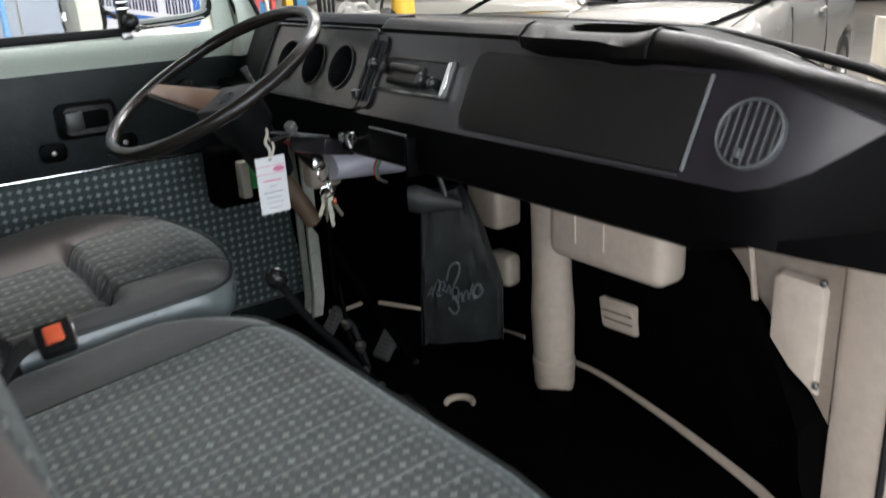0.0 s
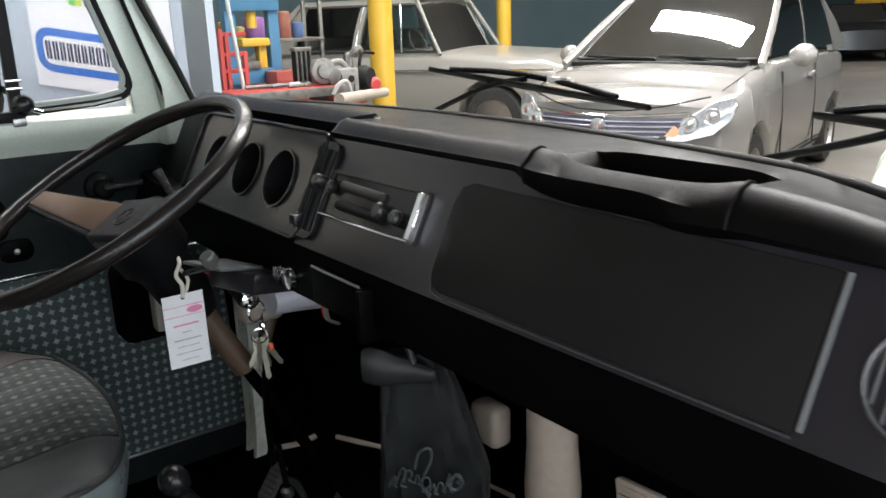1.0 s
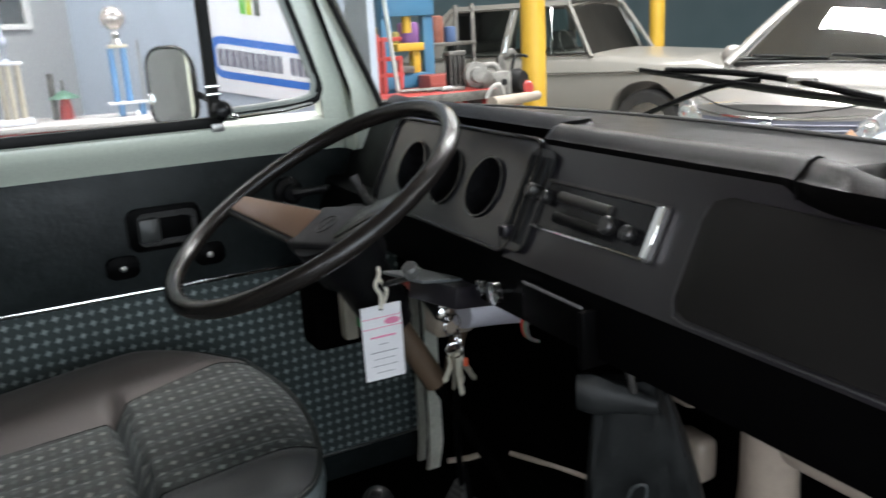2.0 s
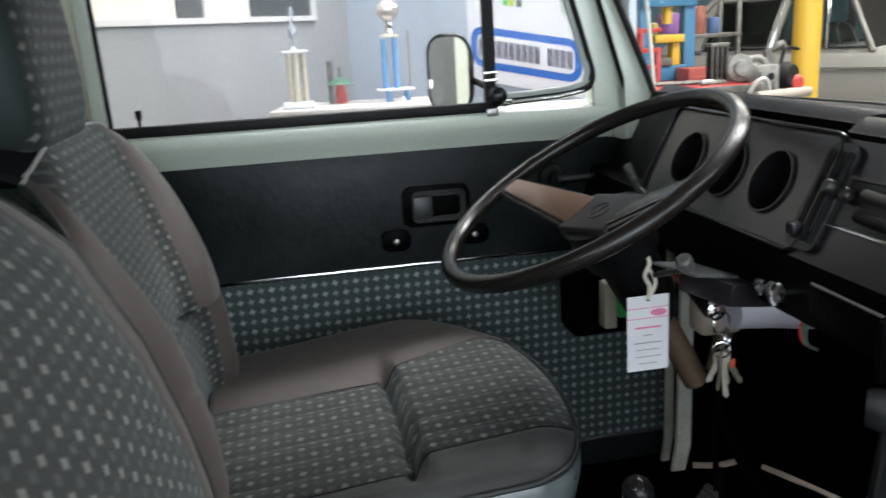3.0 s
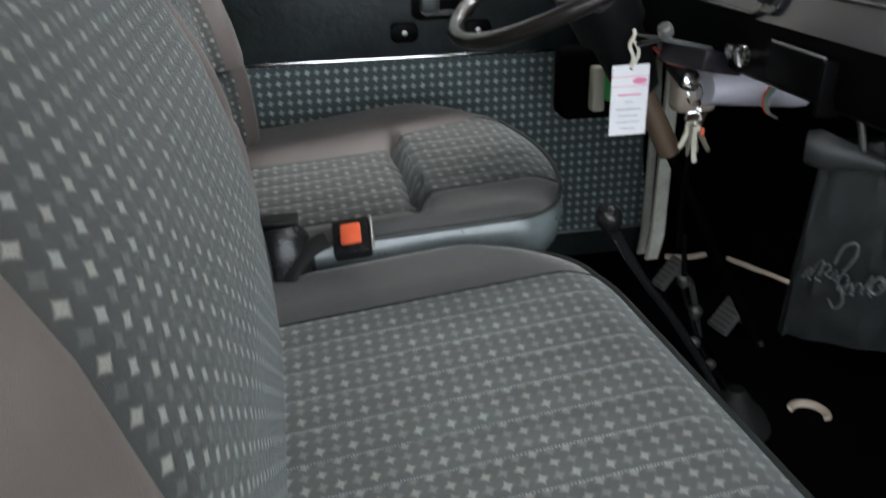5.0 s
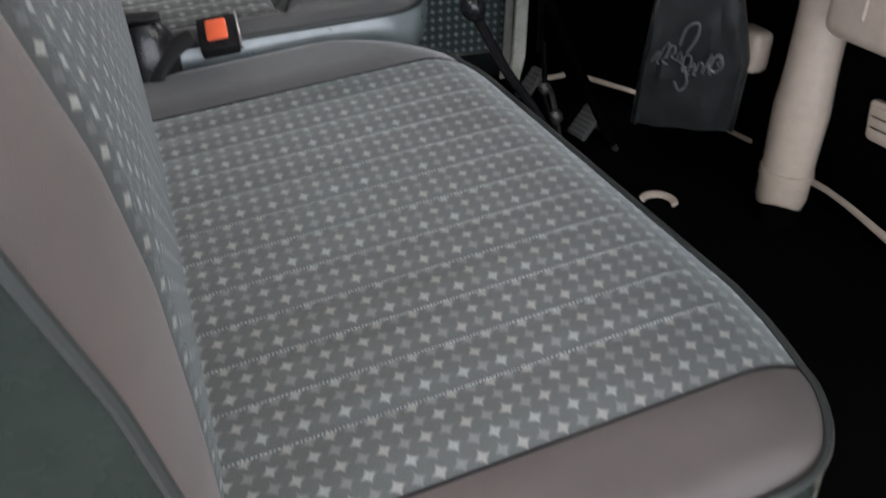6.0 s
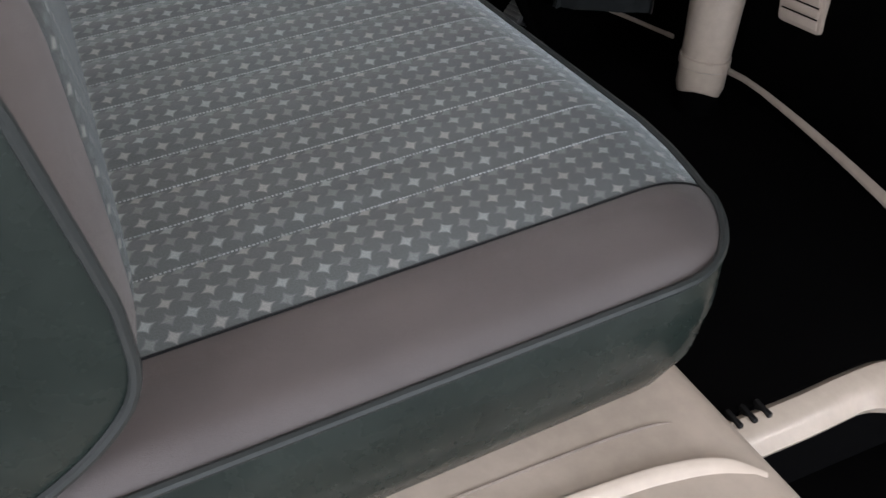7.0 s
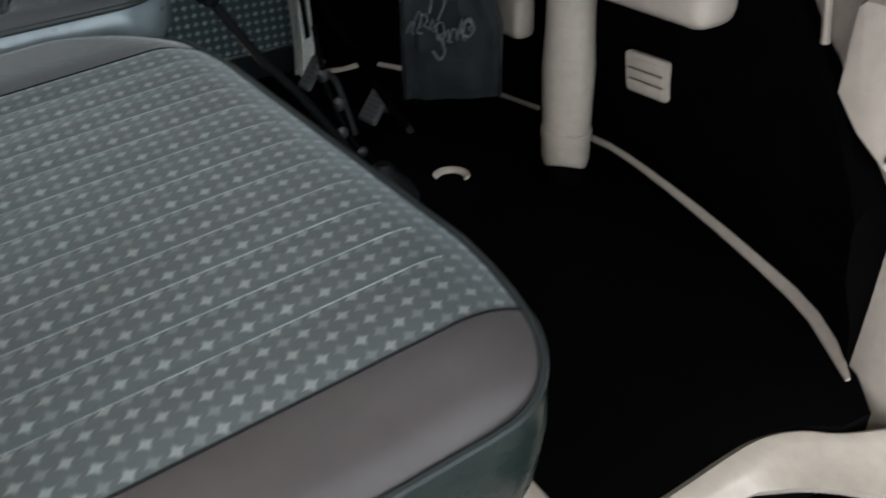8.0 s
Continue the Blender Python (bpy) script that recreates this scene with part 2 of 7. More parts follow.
def tube(points, radius, sides=10, closed=False, bm=None, caps=True, flat=1.0):
    """A round bar along points; radius may be a number or one for each point."""
    out = bm or bmesh.new()
    pts = [Vector(p) for p in points]
    n = len(pts)
    rad = radius if isinstance(radius, (list, tuple)) else [radius] * n
    rings, side = [], None
    for i, p in enumerate(pts):
        a = pts[(i - 1) % n] if closed or i else p
        b = pts[(i + 1) % n] if closed or i < n - 1 else p
        d = (b - a).normalized()
        if side is None:
            side = d.orthogonal().normalized()
        side = (side - d * side.dot(d)).normalized()
        up = d.cross(side)
        rings.append([out.verts.new(p + rad[i] * (math.cos(k) * side + flat * math.sin(k) * up)) for k in (2 * math.pi * j / sides for j in range(sides))])
    for i in range(n if closed else n - 1):
        r0, r1 = rings[i], rings[(i + 1) % n]
        for j in range(sides):
            out.faces.new((r0[j], r0[(j + 1) % sides], r1[(j + 1) % sides], r1[j]))
    if caps and not closed:
        out.faces.new(rings[0][::-1])
        out.faces.new(rings[-1])
    return out


def spline(points, per=6, closed=False):
    """Smooth points along a Catmull-Rom line."""
    pts = [Vector(p) for p in points]
    n, res = len(pts), []
    for i in range(n if closed else n - 1):
        p0 = pts[(i - 1) % n] if closed or i else pts[0]
        p1, p2 = pts[i], pts[(i + 1) % n]
        p3 = pts[(i + 2) % n] if closed or i < n - 2 else pts[-1]
        for k in range(per):
            s = k / per
            res.append(0.5 * (2 * p1 + (p2 - p0) * s + (2 * p0 - 5 * p1 + 4 * p2 - p3) * s * s + (3 * p1 - p0 - 3 * p2 + p3) * s ** 3))
    if not closed:
        res.append(pts[-1])
    return res


def lathe(profile, m, sides=24, bm=None, cap=True):
    """Profile of (radius, height) turned about z, then placed by m."""
    out = bm or bmesh.new()
    rings = [[out.verts.new(m @ Vector((r * math.cos(a), r * math.sin(a), h))) for a in (2 * math.pi * j / sides for j in range(sides))] for r, h in profile]
    for r0, r1 in zip(rings, rings[1:]):
        for j in range(sides):
            out.faces.new((r0[j], r0[(j + 1) % sides], r1[(j + 1) % sides], r1[j]))
    if cap:
        out.faces.new(rings[0][::-1])
        out.faces.new(rings[-1])
    return out


def loft(rings, closed_ring=True, caps=True, bm=None):
    """Skin over rings of points, each with the same count."""
    out = bm or bmesh.new()
    vs = [[out.verts.new(p) for p in r] for r in rings]
    n = len(vs[0])
    for a, b in zip(vs, vs[1:]):
        for j in range(n if closed_ring else n - 1):
            out.faces.new((a[j], a[(j + 1) % n], b[(j + 1) % n], b[j]))
    if caps and closed_ring:
        out.faces.new(vs[0][::-1])
        out.faces.new(vs[-1])
    return out


def plate(outline, depth, bm=None, bevel=0.0):
    """A closed outline of points thickened along depth, a vector."""
    out = bm or bmesh.new()
    d = Vector(depth)
    a = [out.verts.new(Vector(p)) for p in outline]
    b = [out.verts.new(Vector(p) + d) for p in outline]
    n = len(a)
    faces = [out.faces.new(a), out.faces.new(b[::-1])]
    for j in range(n):
        faces.append(out.faces.new((a[j], b[j], b[(j + 1) % n], a[(j + 1) % n])))
    if bevel:
        bmesh.ops.bevel(out, geom=list({e for f in faces[:2] for e in f.edges}), offset=bevel, segments=2, affect="EDGES", profile=0.5)
    return out


def rounded(u0, u1, v0, v1, r, n=5):
    """Points of a rectangle with round corners, in two coordinates."""
    pts = []
    for cu, cv, a0 in ((u1 - r, v1 - r, 0), (u0 + r, v1 - r, 90), (u0 + r, v0 + r, 180), (u1 - r, v0 + r, 270)):
        for k in range(n + 1):
            a = radians(a0 + 90 * k / n)
            pts.append((cu + r * math.cos(a), cv + r * math.sin(a)))
    return pts


def frame_plate(outer, inner, depth, bm=None):
    """A flat ring between two outlines with the same number of points, thickened along depth."""
    out = bm or bmesh.new()
    d = Vector(depth)
    rows = [[out.verts.new(Vector(p)) for p in outer], [out.verts.new(Vector(p)) for p in inner],
            [out.verts.new(Vector(p) + d) for p in inner], [out.verts.new(Vector(p) + d) for p in outer]]
    n = len(outer)
    for a, b in zip(rows, rows[1:] + rows[:1]):
        for j in range(n):
            out.faces.new((a[j], a[(j + 1) % n], b[(j + 1) % n], b[j]))
    return out

# ---- the cab: floor, front wall, doors, pillars ----
MID = 0.09      # the van's middle line


def front_x(y):
    """Where the cab floor meets the front wall."""
    d = y - 0.12
    return 0.972 - (0.235 if d < 0 else 0.52) * d * d - 1.45 * max(0.0, -0.40 - y) ** 1.7


def screen_x(y):
    """The foot of the windscreen."""
    d = max(y, -0.60) - MID
    return 0.785 - (0.42 if d > 0 else 0.26) * d * d + 0.58 * min(0.0, y + 0.60)


def screen_fall(y):
    """How far the foot of the windscreen falls towards the passenger pillar."""
    return 0.12 * max(0.0, -0.40 - y)


ys = [-0.53 + 1.27 * k / 28 for k in range(29)]
outline = [(0.398, -0.528, 0.47), (0.55, -0.530, 0.47), (0.66, -0.526, 0.47), (0.72, -0.540, 0.47), (0.757, -0.568, 0.47), (0.80, -0.572, 0.47)] + [(front_x(y) + 0.01, y, 0.47) for y in ys] + [(0.70, 0.80, 0.47), (0.36, 0.80, 0.47)]
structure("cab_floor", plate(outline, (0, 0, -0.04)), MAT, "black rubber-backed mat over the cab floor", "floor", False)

# front wall: carpeted foot boards that lean back towards the driver
rings = []
for y in [-0.512] + [v for v in ys if v > -0.50]:
    x = front_x(y)
    h = 0.86 - 0.95 * max(0.0, -0.33 - y) if y < 0.10 else 0.99
    top = x - 0.066 - 0.05 * (h - 0.68)
    rings.append([Vector(p) for p in ((x, y, 0.455), (x - 0.018, y, 0.53), (x - 0.055, y, 0.61), (x - 0.066, y, min(h - 0.02, 0.68)), (top, y, h - 0.01), (top + 0.01, y, h), (x + 0.05, y, h), (x + 0.05, y, 0.44))])
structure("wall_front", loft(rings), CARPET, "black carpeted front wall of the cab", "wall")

strip = [(front_x(y) - 0.010, y, 0.476 + 0.035 * max(0, 1 - abs(y + 0.0) * 2.4)) for y in ys if y < 0.085]
tagged(part("floor_trim", tube(strip, [0.003] + [0.0092] * (len(strip) - 1), 8, flat=0.55), CREAM, None, "cream painted metal strip along the floor edge"), "", "trim", "", "structure")
for strip in (((0.735, 0.655, 0.488), (0.775, 0.641, 0.489), (0.806, 0.641, 0.490), (0.818, 0.642, 0.491)), ((0.841, 0.598, 0.500), (0.867, 0.540, 0.501), (0.887, 0.495, 0.503), (0.928, 0.370, 0.506), (0.949, 0.265, 0.508), (0.955, 0.200, 0.511))):
    tagged(part("floor_trim", tube(spline(strip, 5), 0.0058, 8, flat=0.6), CREAM, None, "cream painted metal strip along the floor edge"), "", "trim", "", "structure")

# cream nose panel showing above the carpet
hump = thing("nose_panel", (0.85, -0.15, 0.79), "cream painted inner nose panel above the carpet", "panel", kind="structure")
part("pressed_panel", box(0.80, 0.868, -0.272, -0.030, 0.792, 1.0, 0.022, 4), CREAM, hump)
for y in (-0.10, -0.16):
    part("seam", tube([(0.7985, y, 0.83), (0.7985, y, 0.985)], 0.0022, 6), CREAM, hump)
part("patch", box(0.805, 0.868, 0.100, 0.190, 0.80, 0.93, 0.012, 3), CREAM, hump)
part("patch", box(0.830, 0.868, 0.105, 0.165, 0.68, 0.745, 0.012, 3), CREAM, hump)
part("cable", tube(spline([(0.812, -0.300, 0.99), (0.806, -0.303, 0.93), (0.812, -0.309, 0.868)]), 0.0022, 6), RUBBER, hump)

# corner panel beside the door post, with its pressed ridge and screws
corner = thing("corner_panel", (0.84, -0.46, 0.69), "cream corner panel with pressed ridge between front wall and door post", "panel", kind="structure")
CORNER_LOW = ((0.0, 0.885), (0.24, 0.862), (0.41, 0.815), (0.50, 0.798), (0.72, 0.741), (1.0, 0.684))


def corner_x(y):
    """How far forward the corner panel stands."""
    s = max(0.0, (-0.355 - y) / 0.165)
    return 0.868 - 0.045 * s ** 1.6


rows = []
for k in range(15):
    s = k / 14
    y = -0.290 - 0.235 * s
    low = next(a + (b - a) * (s - p) / (q - p) for (p, a), (q, b) in zip(CORNER_LOW, CORNER_LOW[1:]) if s <= q)
    high = 0.995 - 0.055 * s
    bulge = 0.024 * math.sin(math.pi * min(1, 0.15 + 0.85 * s))
    rows.append([Vector((corner_x(y) - bulge * w, y, low + (high - low) * v)) for v, w in ((0, 0.3), (0.12, 0.85), (0.4, 1.0), (0.75, 1.0), (0.93, 0.7), (1, 0.0))])
bm = loft(rows, False, False)
bmesh.ops.solidify(bm, geom=bm.faces[:], thickness=0.006)
part("pressed_panel", bm, CREAM, corner)
part("ridge", tube(spline([(0.838, -0.382, 0.965), (0.836, -0.386, 0.90), (0.842, -0.396, 0.812)]), 0.008, 8, flat=0.6), CREAM, corner)
part("pressing", plate([(0.812, y, z) for y, z in ((-0.436, 0.778), (-0.470, 0.748), (-0.506, 0.716), (-0.508, 0.860), (-0.500, 0.870), (-0.445, 0.872), (-0.436, 0.864))], (0.03, 0, 0), bevel=0.010), CREAM, corner)
for p in ((0.800, -0.480, 0.915), (0.806, -0.508, 0.875), (0.812, -0.508, 0.735)):
    part("screw", lathe([(0.0045, -0.003), (0.0045, 0.002), (0.002, 0.0035)], Matrix.Translation(p) @ pose(0, 0, 0, 0, -90, 20), 10), DARKMETAL, corner)

# passenger door post and sill
rows = [[Vector(p) for p in ((0.866, -0.502, z), (0.850 + 0.006 * w, -0.512, z), (0.838 + 0.010 * w, -0.545, z), (0.836, -0.590, z), (0.842, -0.66, z), (0.90, -0.66, z), (0.91, -0.53, z))]
        for z, w in ((0.40, -1), (0.46, -0.6), (0.55, 0), (0.8, 0), (1.03, 0), (1.18, 0))]
structure("door_post", loft(rows), CREAM, "cream painted front door post of the passenger side", "post")
structure("post_seal", tube([(0.835, -0.592, z) for z in (0.47, 0.6, 0.8, 1.0, 1.15)], 0.005, 8), RUBBER, "black rubber seal on the door post", "seal")
sill_line = spline([(0.392, -0.532, 0.458), (0.47, -0.534, 0.458), (0.55, -0.533, 0.458), (0.63, -0.529, 0.458), (0.68, -0.531, 0.458), (0.72, -0.545, 0.456), (0.757, -0.570, 0.453), (0.83, -0.600, 0.45)], 5)


def flare(p):
    """The outer edge of the sill sweeps out to meet the post."""
    return min(0.05, 0.5 * max(0.0, p[0] - 0.625))


rows = [[Vector(p) + Vector(o) for o in ((0, 0.004, -0.03), (0, 0.002, 0.008), (0, -0.005, 0.013), (0, -0.022, 0.010), (0, -0.030, 0.004), (0.002, -0.040 - flare(p), -0.004), (0.002, -0.036 - flare(p), -0.014))] for p in sill_line]
structure("door_sill", loft(rows), CREAM, "cream painted curved door sill", "sill")
bm = bmesh.new()
for k in range(3):
    box(0.470 + 0.018 * k, 0.476 + 0.018 * k, -0.548, -0.526, 0.462, 0.474, 0.001, 1, bm)
tagged(part("mat_clip", bm, RUBBER, None, "black rubber clips of the mat edge on the sill"), "", "clip", "", "structure")
structure("step_riser", box(0.38, 1.0, -0.552, -0.540, 0.33, 0.440, 0.002, 1), MAT, "black rubber-covered riser under the door sill", "step")
structure("step", box(0.38, 1.0, -1.05, -0.470, 0.24, 0.34, 0.01), MAT, "black rubber-covered step below the door sill", "step")

# wheel housings that carry the seats
bm = box(-0.50, 0.410, -0.80, 0.075, 0.30, 0.562, 0.035, 4)
base = structure("seat_base", bm, CREAM, "cream painted wheel housing under the passenger seat", "seat base")
# Thin brown tube that paints the shade along a pressed crease.
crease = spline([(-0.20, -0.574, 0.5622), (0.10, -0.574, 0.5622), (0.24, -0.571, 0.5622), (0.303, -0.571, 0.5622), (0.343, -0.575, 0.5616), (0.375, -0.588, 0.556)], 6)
part("seam", tube(crease, 0.0013, 8, flat=0.5), surface("crease_shade_brown", (0.17, 0.135, 0.11), (0.24, 0.195, 0.16), 0.6), base, "pressed crease with its shade painted brown")
crease = spline([(-0.30, -0.616, 0.5610), (0.10, -0.616, 0.5610), (0.26, -0.618, 0.5610), (0.318, -0.623, 0.5610), (0.355, -0.633, 0.5595), (0.378, -0.652, 0.554)], 6)
part("rounded_ridge", tube(crease, 0.012, 10, flat=0.22), CREAM, base)
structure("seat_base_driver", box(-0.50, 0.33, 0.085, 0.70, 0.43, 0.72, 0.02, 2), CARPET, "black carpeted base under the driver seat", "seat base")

# driver door: painted shell with parts
prof = ((0.748, 1.085), (0.738, 1.100), (0.722, 1.118), (0.706, 1.134), (0.700, 1.146), (0.701, 1.155), (0.708, 1.160), (0.80, 1.160), (0.82, 0.45), (0.765, 0.45), (0.760, 0.9))
rows = [[Vector((x, y, z)) for y, z in prof] for x in [-0.205 + 0.85 * k / 10 for k in range(11)]]
door = structure("door_1", loft(rows), MINT, "pale mint driver door with black vinyl and star cloth trim, closed", "door")


def mapped(bm, fu, fv):
    uv = bm.loops.layers.uv.verify()
    for f in bm.faces:
        for l in f.loops:
            l[uv].uv = (fu(l.vert.co), fv(l.vert.co))
    return bm


pts = [(-0.205, 0.9075), (0.70, 0.9075), (0.70, 1.00), (0.688, 1.06), (0.655, 1.090), (0.60, 1.099), (0.40, 1.102), (-0.205, 1.104)]
part("upper_trim", plate([(x, 0.737, z) for x, z in pts], (0, 0.012, 0), bevel=0.004), DOORVINYL, door, "black grained vinyl")
bm = plate([(x, 0.740, z) for x, z in ((-0.205, 0.5270), (0.76, 0.5270), (0.76, 0.9040), (-0.205, 0.9040))], (0, 0.02, 0))
part("cloth_panel", mapped(bm, lambda c: c.x, lambda c: c.z), DOORCLOTH, door, "dark cloth with pale stars", False)
part("lower_trim", plate([(x, 0.742, z) for x, z in ((-0.205, 0.455), (0.78, 0.455), (0.78, 0.524), (-0.205, 0.524))], (0, 0.02, 0)), DOORVINYL, door)
part("chrome_strip", box(-0.205, 0.535, 0.7335, 0.741, 0.9030, 0.9095, 0.0018, 2), CHROME, door, "thin chrome strip")
part("chrome_strip", box(-0.205, 0.76, 0.7365, 0.743, 0.5235, 0.5285, 0.0015, 2), DULLMETAL, door, "thin dull metal strip")

# inner handle: recess plate, cup and lever
pts = rounded(0.236, 0.352, 0.972, 1.042, 0.016)
part("handle_surround", plate([(x, 0.731, z) for x, z in pts], (0, 0.008, 0), bevel=0.003), LIPVINYL, door, "black plastic surround")
lever = part("handle", frame_plate([(x, 0.7275, z) for x, z in rounded(0.251, 0.344, 0.980, 1.034, 0.012)], [(x, 0.7275, z) for x, z in rounded(0.262, 0.334, 0.990, 1.024, 0.008)], (0, 0.005, 0)), GLOSSBLACK, door)
part("lever", box(0.252, 0.285, 0.719, 0.7275, 0.988, 1.026, 0.004), surface("worn_black_lever", (0.022, 0.024, 0.024), (0.04, 0.043, 0.043), 0.35), lever)
# two mounts of the missing armrest
for x in (0.222, 0.358):
    mount = part("armrest_mount", plate([(a, 0.730, b) for a, b in rounded(x - 0.025, x + 0.025, 0.934, 0.970, 0.012)], (0, 0.008, 0), bevel=0.003), LIPVINYL, door)
    part("screw", lathe([(0.0050, 0.0), (0.0050, 0.003), (0.003, 0.004)], pose(x, 0.7305, 0.951, 90, 0, 0), 10), DULLMETAL, mount)
# window crank behind the wheel
part("crank_boss", lathe([(0.026, 0.0), (0.024, 0.012), (0.015, 0.018), (0.012, 0.03)], pose(0.50, 0.737, 1.036, 90, 0, 0), 20), GLOSSBLACK, door)
part("crank_arm", tube([(0.50, 0.707, 1.036), (0.545, 0.702, 1.038), (0.59, 0.70, 1.036)], [0.009, 0.007, 0.008], 8), GLOSSBLACK, door)
part("crank_knob", lathe([(0.012, 0.0), (0.014, 0.012), (0.010, 0.026), (0.005, 0.03)], pose(0.59, 0.70, 1.036, 90, 0, 0), 14), GLOSSBLACK, door)
# lock knob on the sill
part("lock_knob", lathe([(0.0025, 0), (0.0025, 0.026), (0.0045, 0.030), (0.0052, 0.040), (0.0042, 0.042)], pose(-0.158, 0.712, 1.157), 12), BLACKVINYL, door)


def lean(x, z):
    """The rake of the front pillar."""
    return x - 0.315 * (z - 1.20)


def bar(xz, y0, y1, r=0.0):
    return plate([(x, y0, z) for x, z in xz], (0, y1 - y0, 0), bevel=r)


# window rubber, divider post, quarter-light frame
part("window_seal", box(-0.20, 0.40, 0.700, 0.716, 1.1585, 1.175, 0.004), RUBBER, door, "black rubber seal")
part("divider_post", box(0.380, 0.398, 0.702, 0.720, 1.16, 1.66, 0.003), RUBBER, door, "black window divider")
part("divider_foot", box(0.379, 0.399, 0.697, 0.702, 1.152, 1.165, 0.002), DULLMETAL, door)
part("divider_band", box(0.378, 0.400, 0.6985, 0.702, 1.207, 1.212, 0.001), CHROME, door)
part("divider_band", box(0.378, 0.400, 0.6985, 0.702, 1.219, 1.224, 0.001), CHROME, door)
part("latch", lathe([(0.004, -0.014), (0.012, -0.010), (0.0165, 0.0), (0.012, 0.012), (0.004, 0.016)], pose(0.394, 0.680, 1.186, 80, 0, 0), 16), GLOSSBLACK, door, "black round catch of the quarter light")
part("latch_arm", tube([(0.396, 0.692, 1.180), (0.412, 0.694, 1.176), (0.424, 0.698, 1.172)], 0.004, 8), CHROME, door)
quarter = spline([(0.400, 0.706, 1.174), (0.47, 0.706, 1.177), (0.535, 0.706, 1.183), (0.562, 0.706, 1.200), (lean(0.567, 1.25), 0.706, 1.25), (lean(0.567, 1.35), 0.706, 1.35), (lean(0.567, 1.60), 0.706, 1.60)], 6)
part("quarter_seal", tube(quarter, 0.0075, 8), RUBBER, door, "black rubber seal")
part("quarter_channel", tube([p + Vector((-0.010 if p.z > 1.19 else 0, -0.002, 0.008 if p.z < 1.22 else 0)) for p in quarter], 0.0052, 8), surface("grey_channel", (0.28, 0.31, 0.29), (0.36, 0.39, 0.37), 0.4), door, "grey metal channel")
part("quarter_latch_bar", tube([(0.425, 0.697, 1.172), (0.50, 0.697, 1.1755), (0.545, 0.699, 1.182)], 0.0038, 8), CHROME, door)
part("door_frame", bar([(0.562, 1.155), (0.612, 1.150), (lean(0.606, 1.22), 1.22), (lean(0.606, 1.66), 1.66), (lean(0.570, 1.66), 1.66), (lean(0.570, 1.22), 1.22)], 0.700, 0.735, 0.003), MINT, door)
part("rear_frame", bar([(-0.222, 1.155), (-0.200, 1.155), (-0.212, 1.66), (-0.234, 1.66)], 0.700, 0.735, 0.003), MINT, door)
part("rear_seal", tube([(-0.198, 0.704, 1.165), (-0.204, 0.704, 1.40), (-0.210, 0.704, 1.65)], 0.004, 8), RUBBER, door)
part("top_frame", box(-0.22, 0.47, 0.700, 0.735, 1.62, 1.66, 0.004), MINT, door)
pane = part("window_pane", loft([[Vector((x, 0.712, z)) for x in (-0.20, 0.385)] for z in (1.165, 1.63)], False, False), GLASS, door, "clear glass", False, (0, -1, 0))
pane.visible_shadow = False
pane = part("quarter_pane", loft([[Vector((0.398, 0.712, z)), Vector((x, 0.712, z))] for x, z in ((0.54, 1.176), (0.56, 1.20), (lean(0.56, 1.4), 1.40), (lean(0.56, 1.62), 1.62))], False, False), GLASS, door, "clear glass", False, (0, -1, 0))
pane.visible_shadow = False

# front pillars, windscreen seal, roof, rear wall
for side in (1, -1):
    y0 = 0.675 if side > 0 else -0.760
    xz = [(0.606, 1.10), (0.70, 1.10), (0.652, 1.20), (0.652 - 0.45 * 0.5, 1.70), (lean(0.612, 1.70), 1.70), (lean(0.612, 1.20), 1.20)]
    structure("pillar_front", plate([(x, y0, z) for x, z in xz], (0, side * 0.05, 0), bevel=0.006), MINT, "pale mint painted windscreen pillar", "pillar")
    structure("pillar_seal", tube([(lean(0.609, z), y0 + side * 0.019, z) for z in (1.12, 1.4, 1.68)], 0.004, 8), RUBBER, "black rubber door seal on the pillar", "seal")

arc = [-0.76 + 1.42 * k / 26 for k in range(27)]


def screen_point(y, z):
    return Vector((screen_x(y) - 0.45 * (z - 1.178), y, z))


foot = [screen_point(y, 1.173 - screen_fall(y)) for y in arc]
ring = foot + [screen_point(0.662, z) + Vector((0.004, 0, 0)) for z in (1.22, 1.28, 1.40, 1.52, 1.62)] + [screen_point(y, 1.66) for y in arc[::-1]] + [screen_point(-0.765, z) for z in (1.62, 1.52, 1.40, 1.28)]
seal = structure("windscreen_seal", tube(ring, 0.0055, 10, True), RUBBER, "black rubber windscreen seal", "seal")
rows = [[screen_point(y, z - (screen_fall(y) if z < 1.2 else 0)) + Vector((0.004, 0, 0)) for y in arc] for z in (1.176, 1.3, 1.42, 1.54, 1.66)]
glass = structure("windscreen", loft(rows, False, False), GLASS, "clear curved windscreen", "window", True, (-1, 0, 0))
glass.visible_shadow = False
structure("roof", box(-0.55, 0.66, MID - 0.72, MID + 0.72, 1.67, 1.72, 0.02), CREAM, "cream painted cab roof", "roof")
structure("wall_rear", box(-0.56, -0.52, MID - 0.68, MID + 0.70, 0.40, 1.70, 0.01), surface("cream_rear_panel", (0.60, 0.57, 0.48), (0.68, 0.65, 0.55), 0.5, 0, 4), "cream rear panel of the cab", "wall")
structure("pillar_rear", box(-0.55, -0.226, 0.712, 0.79, 0.45, 1.69, 0.012), surface("khaki_cream_paint", (0.58, 0.56, 0.45), (0.66, 0.64, 0.52), 0.35, 0, 3), "khaki cream painted pillar behind the driver door", "pillar")
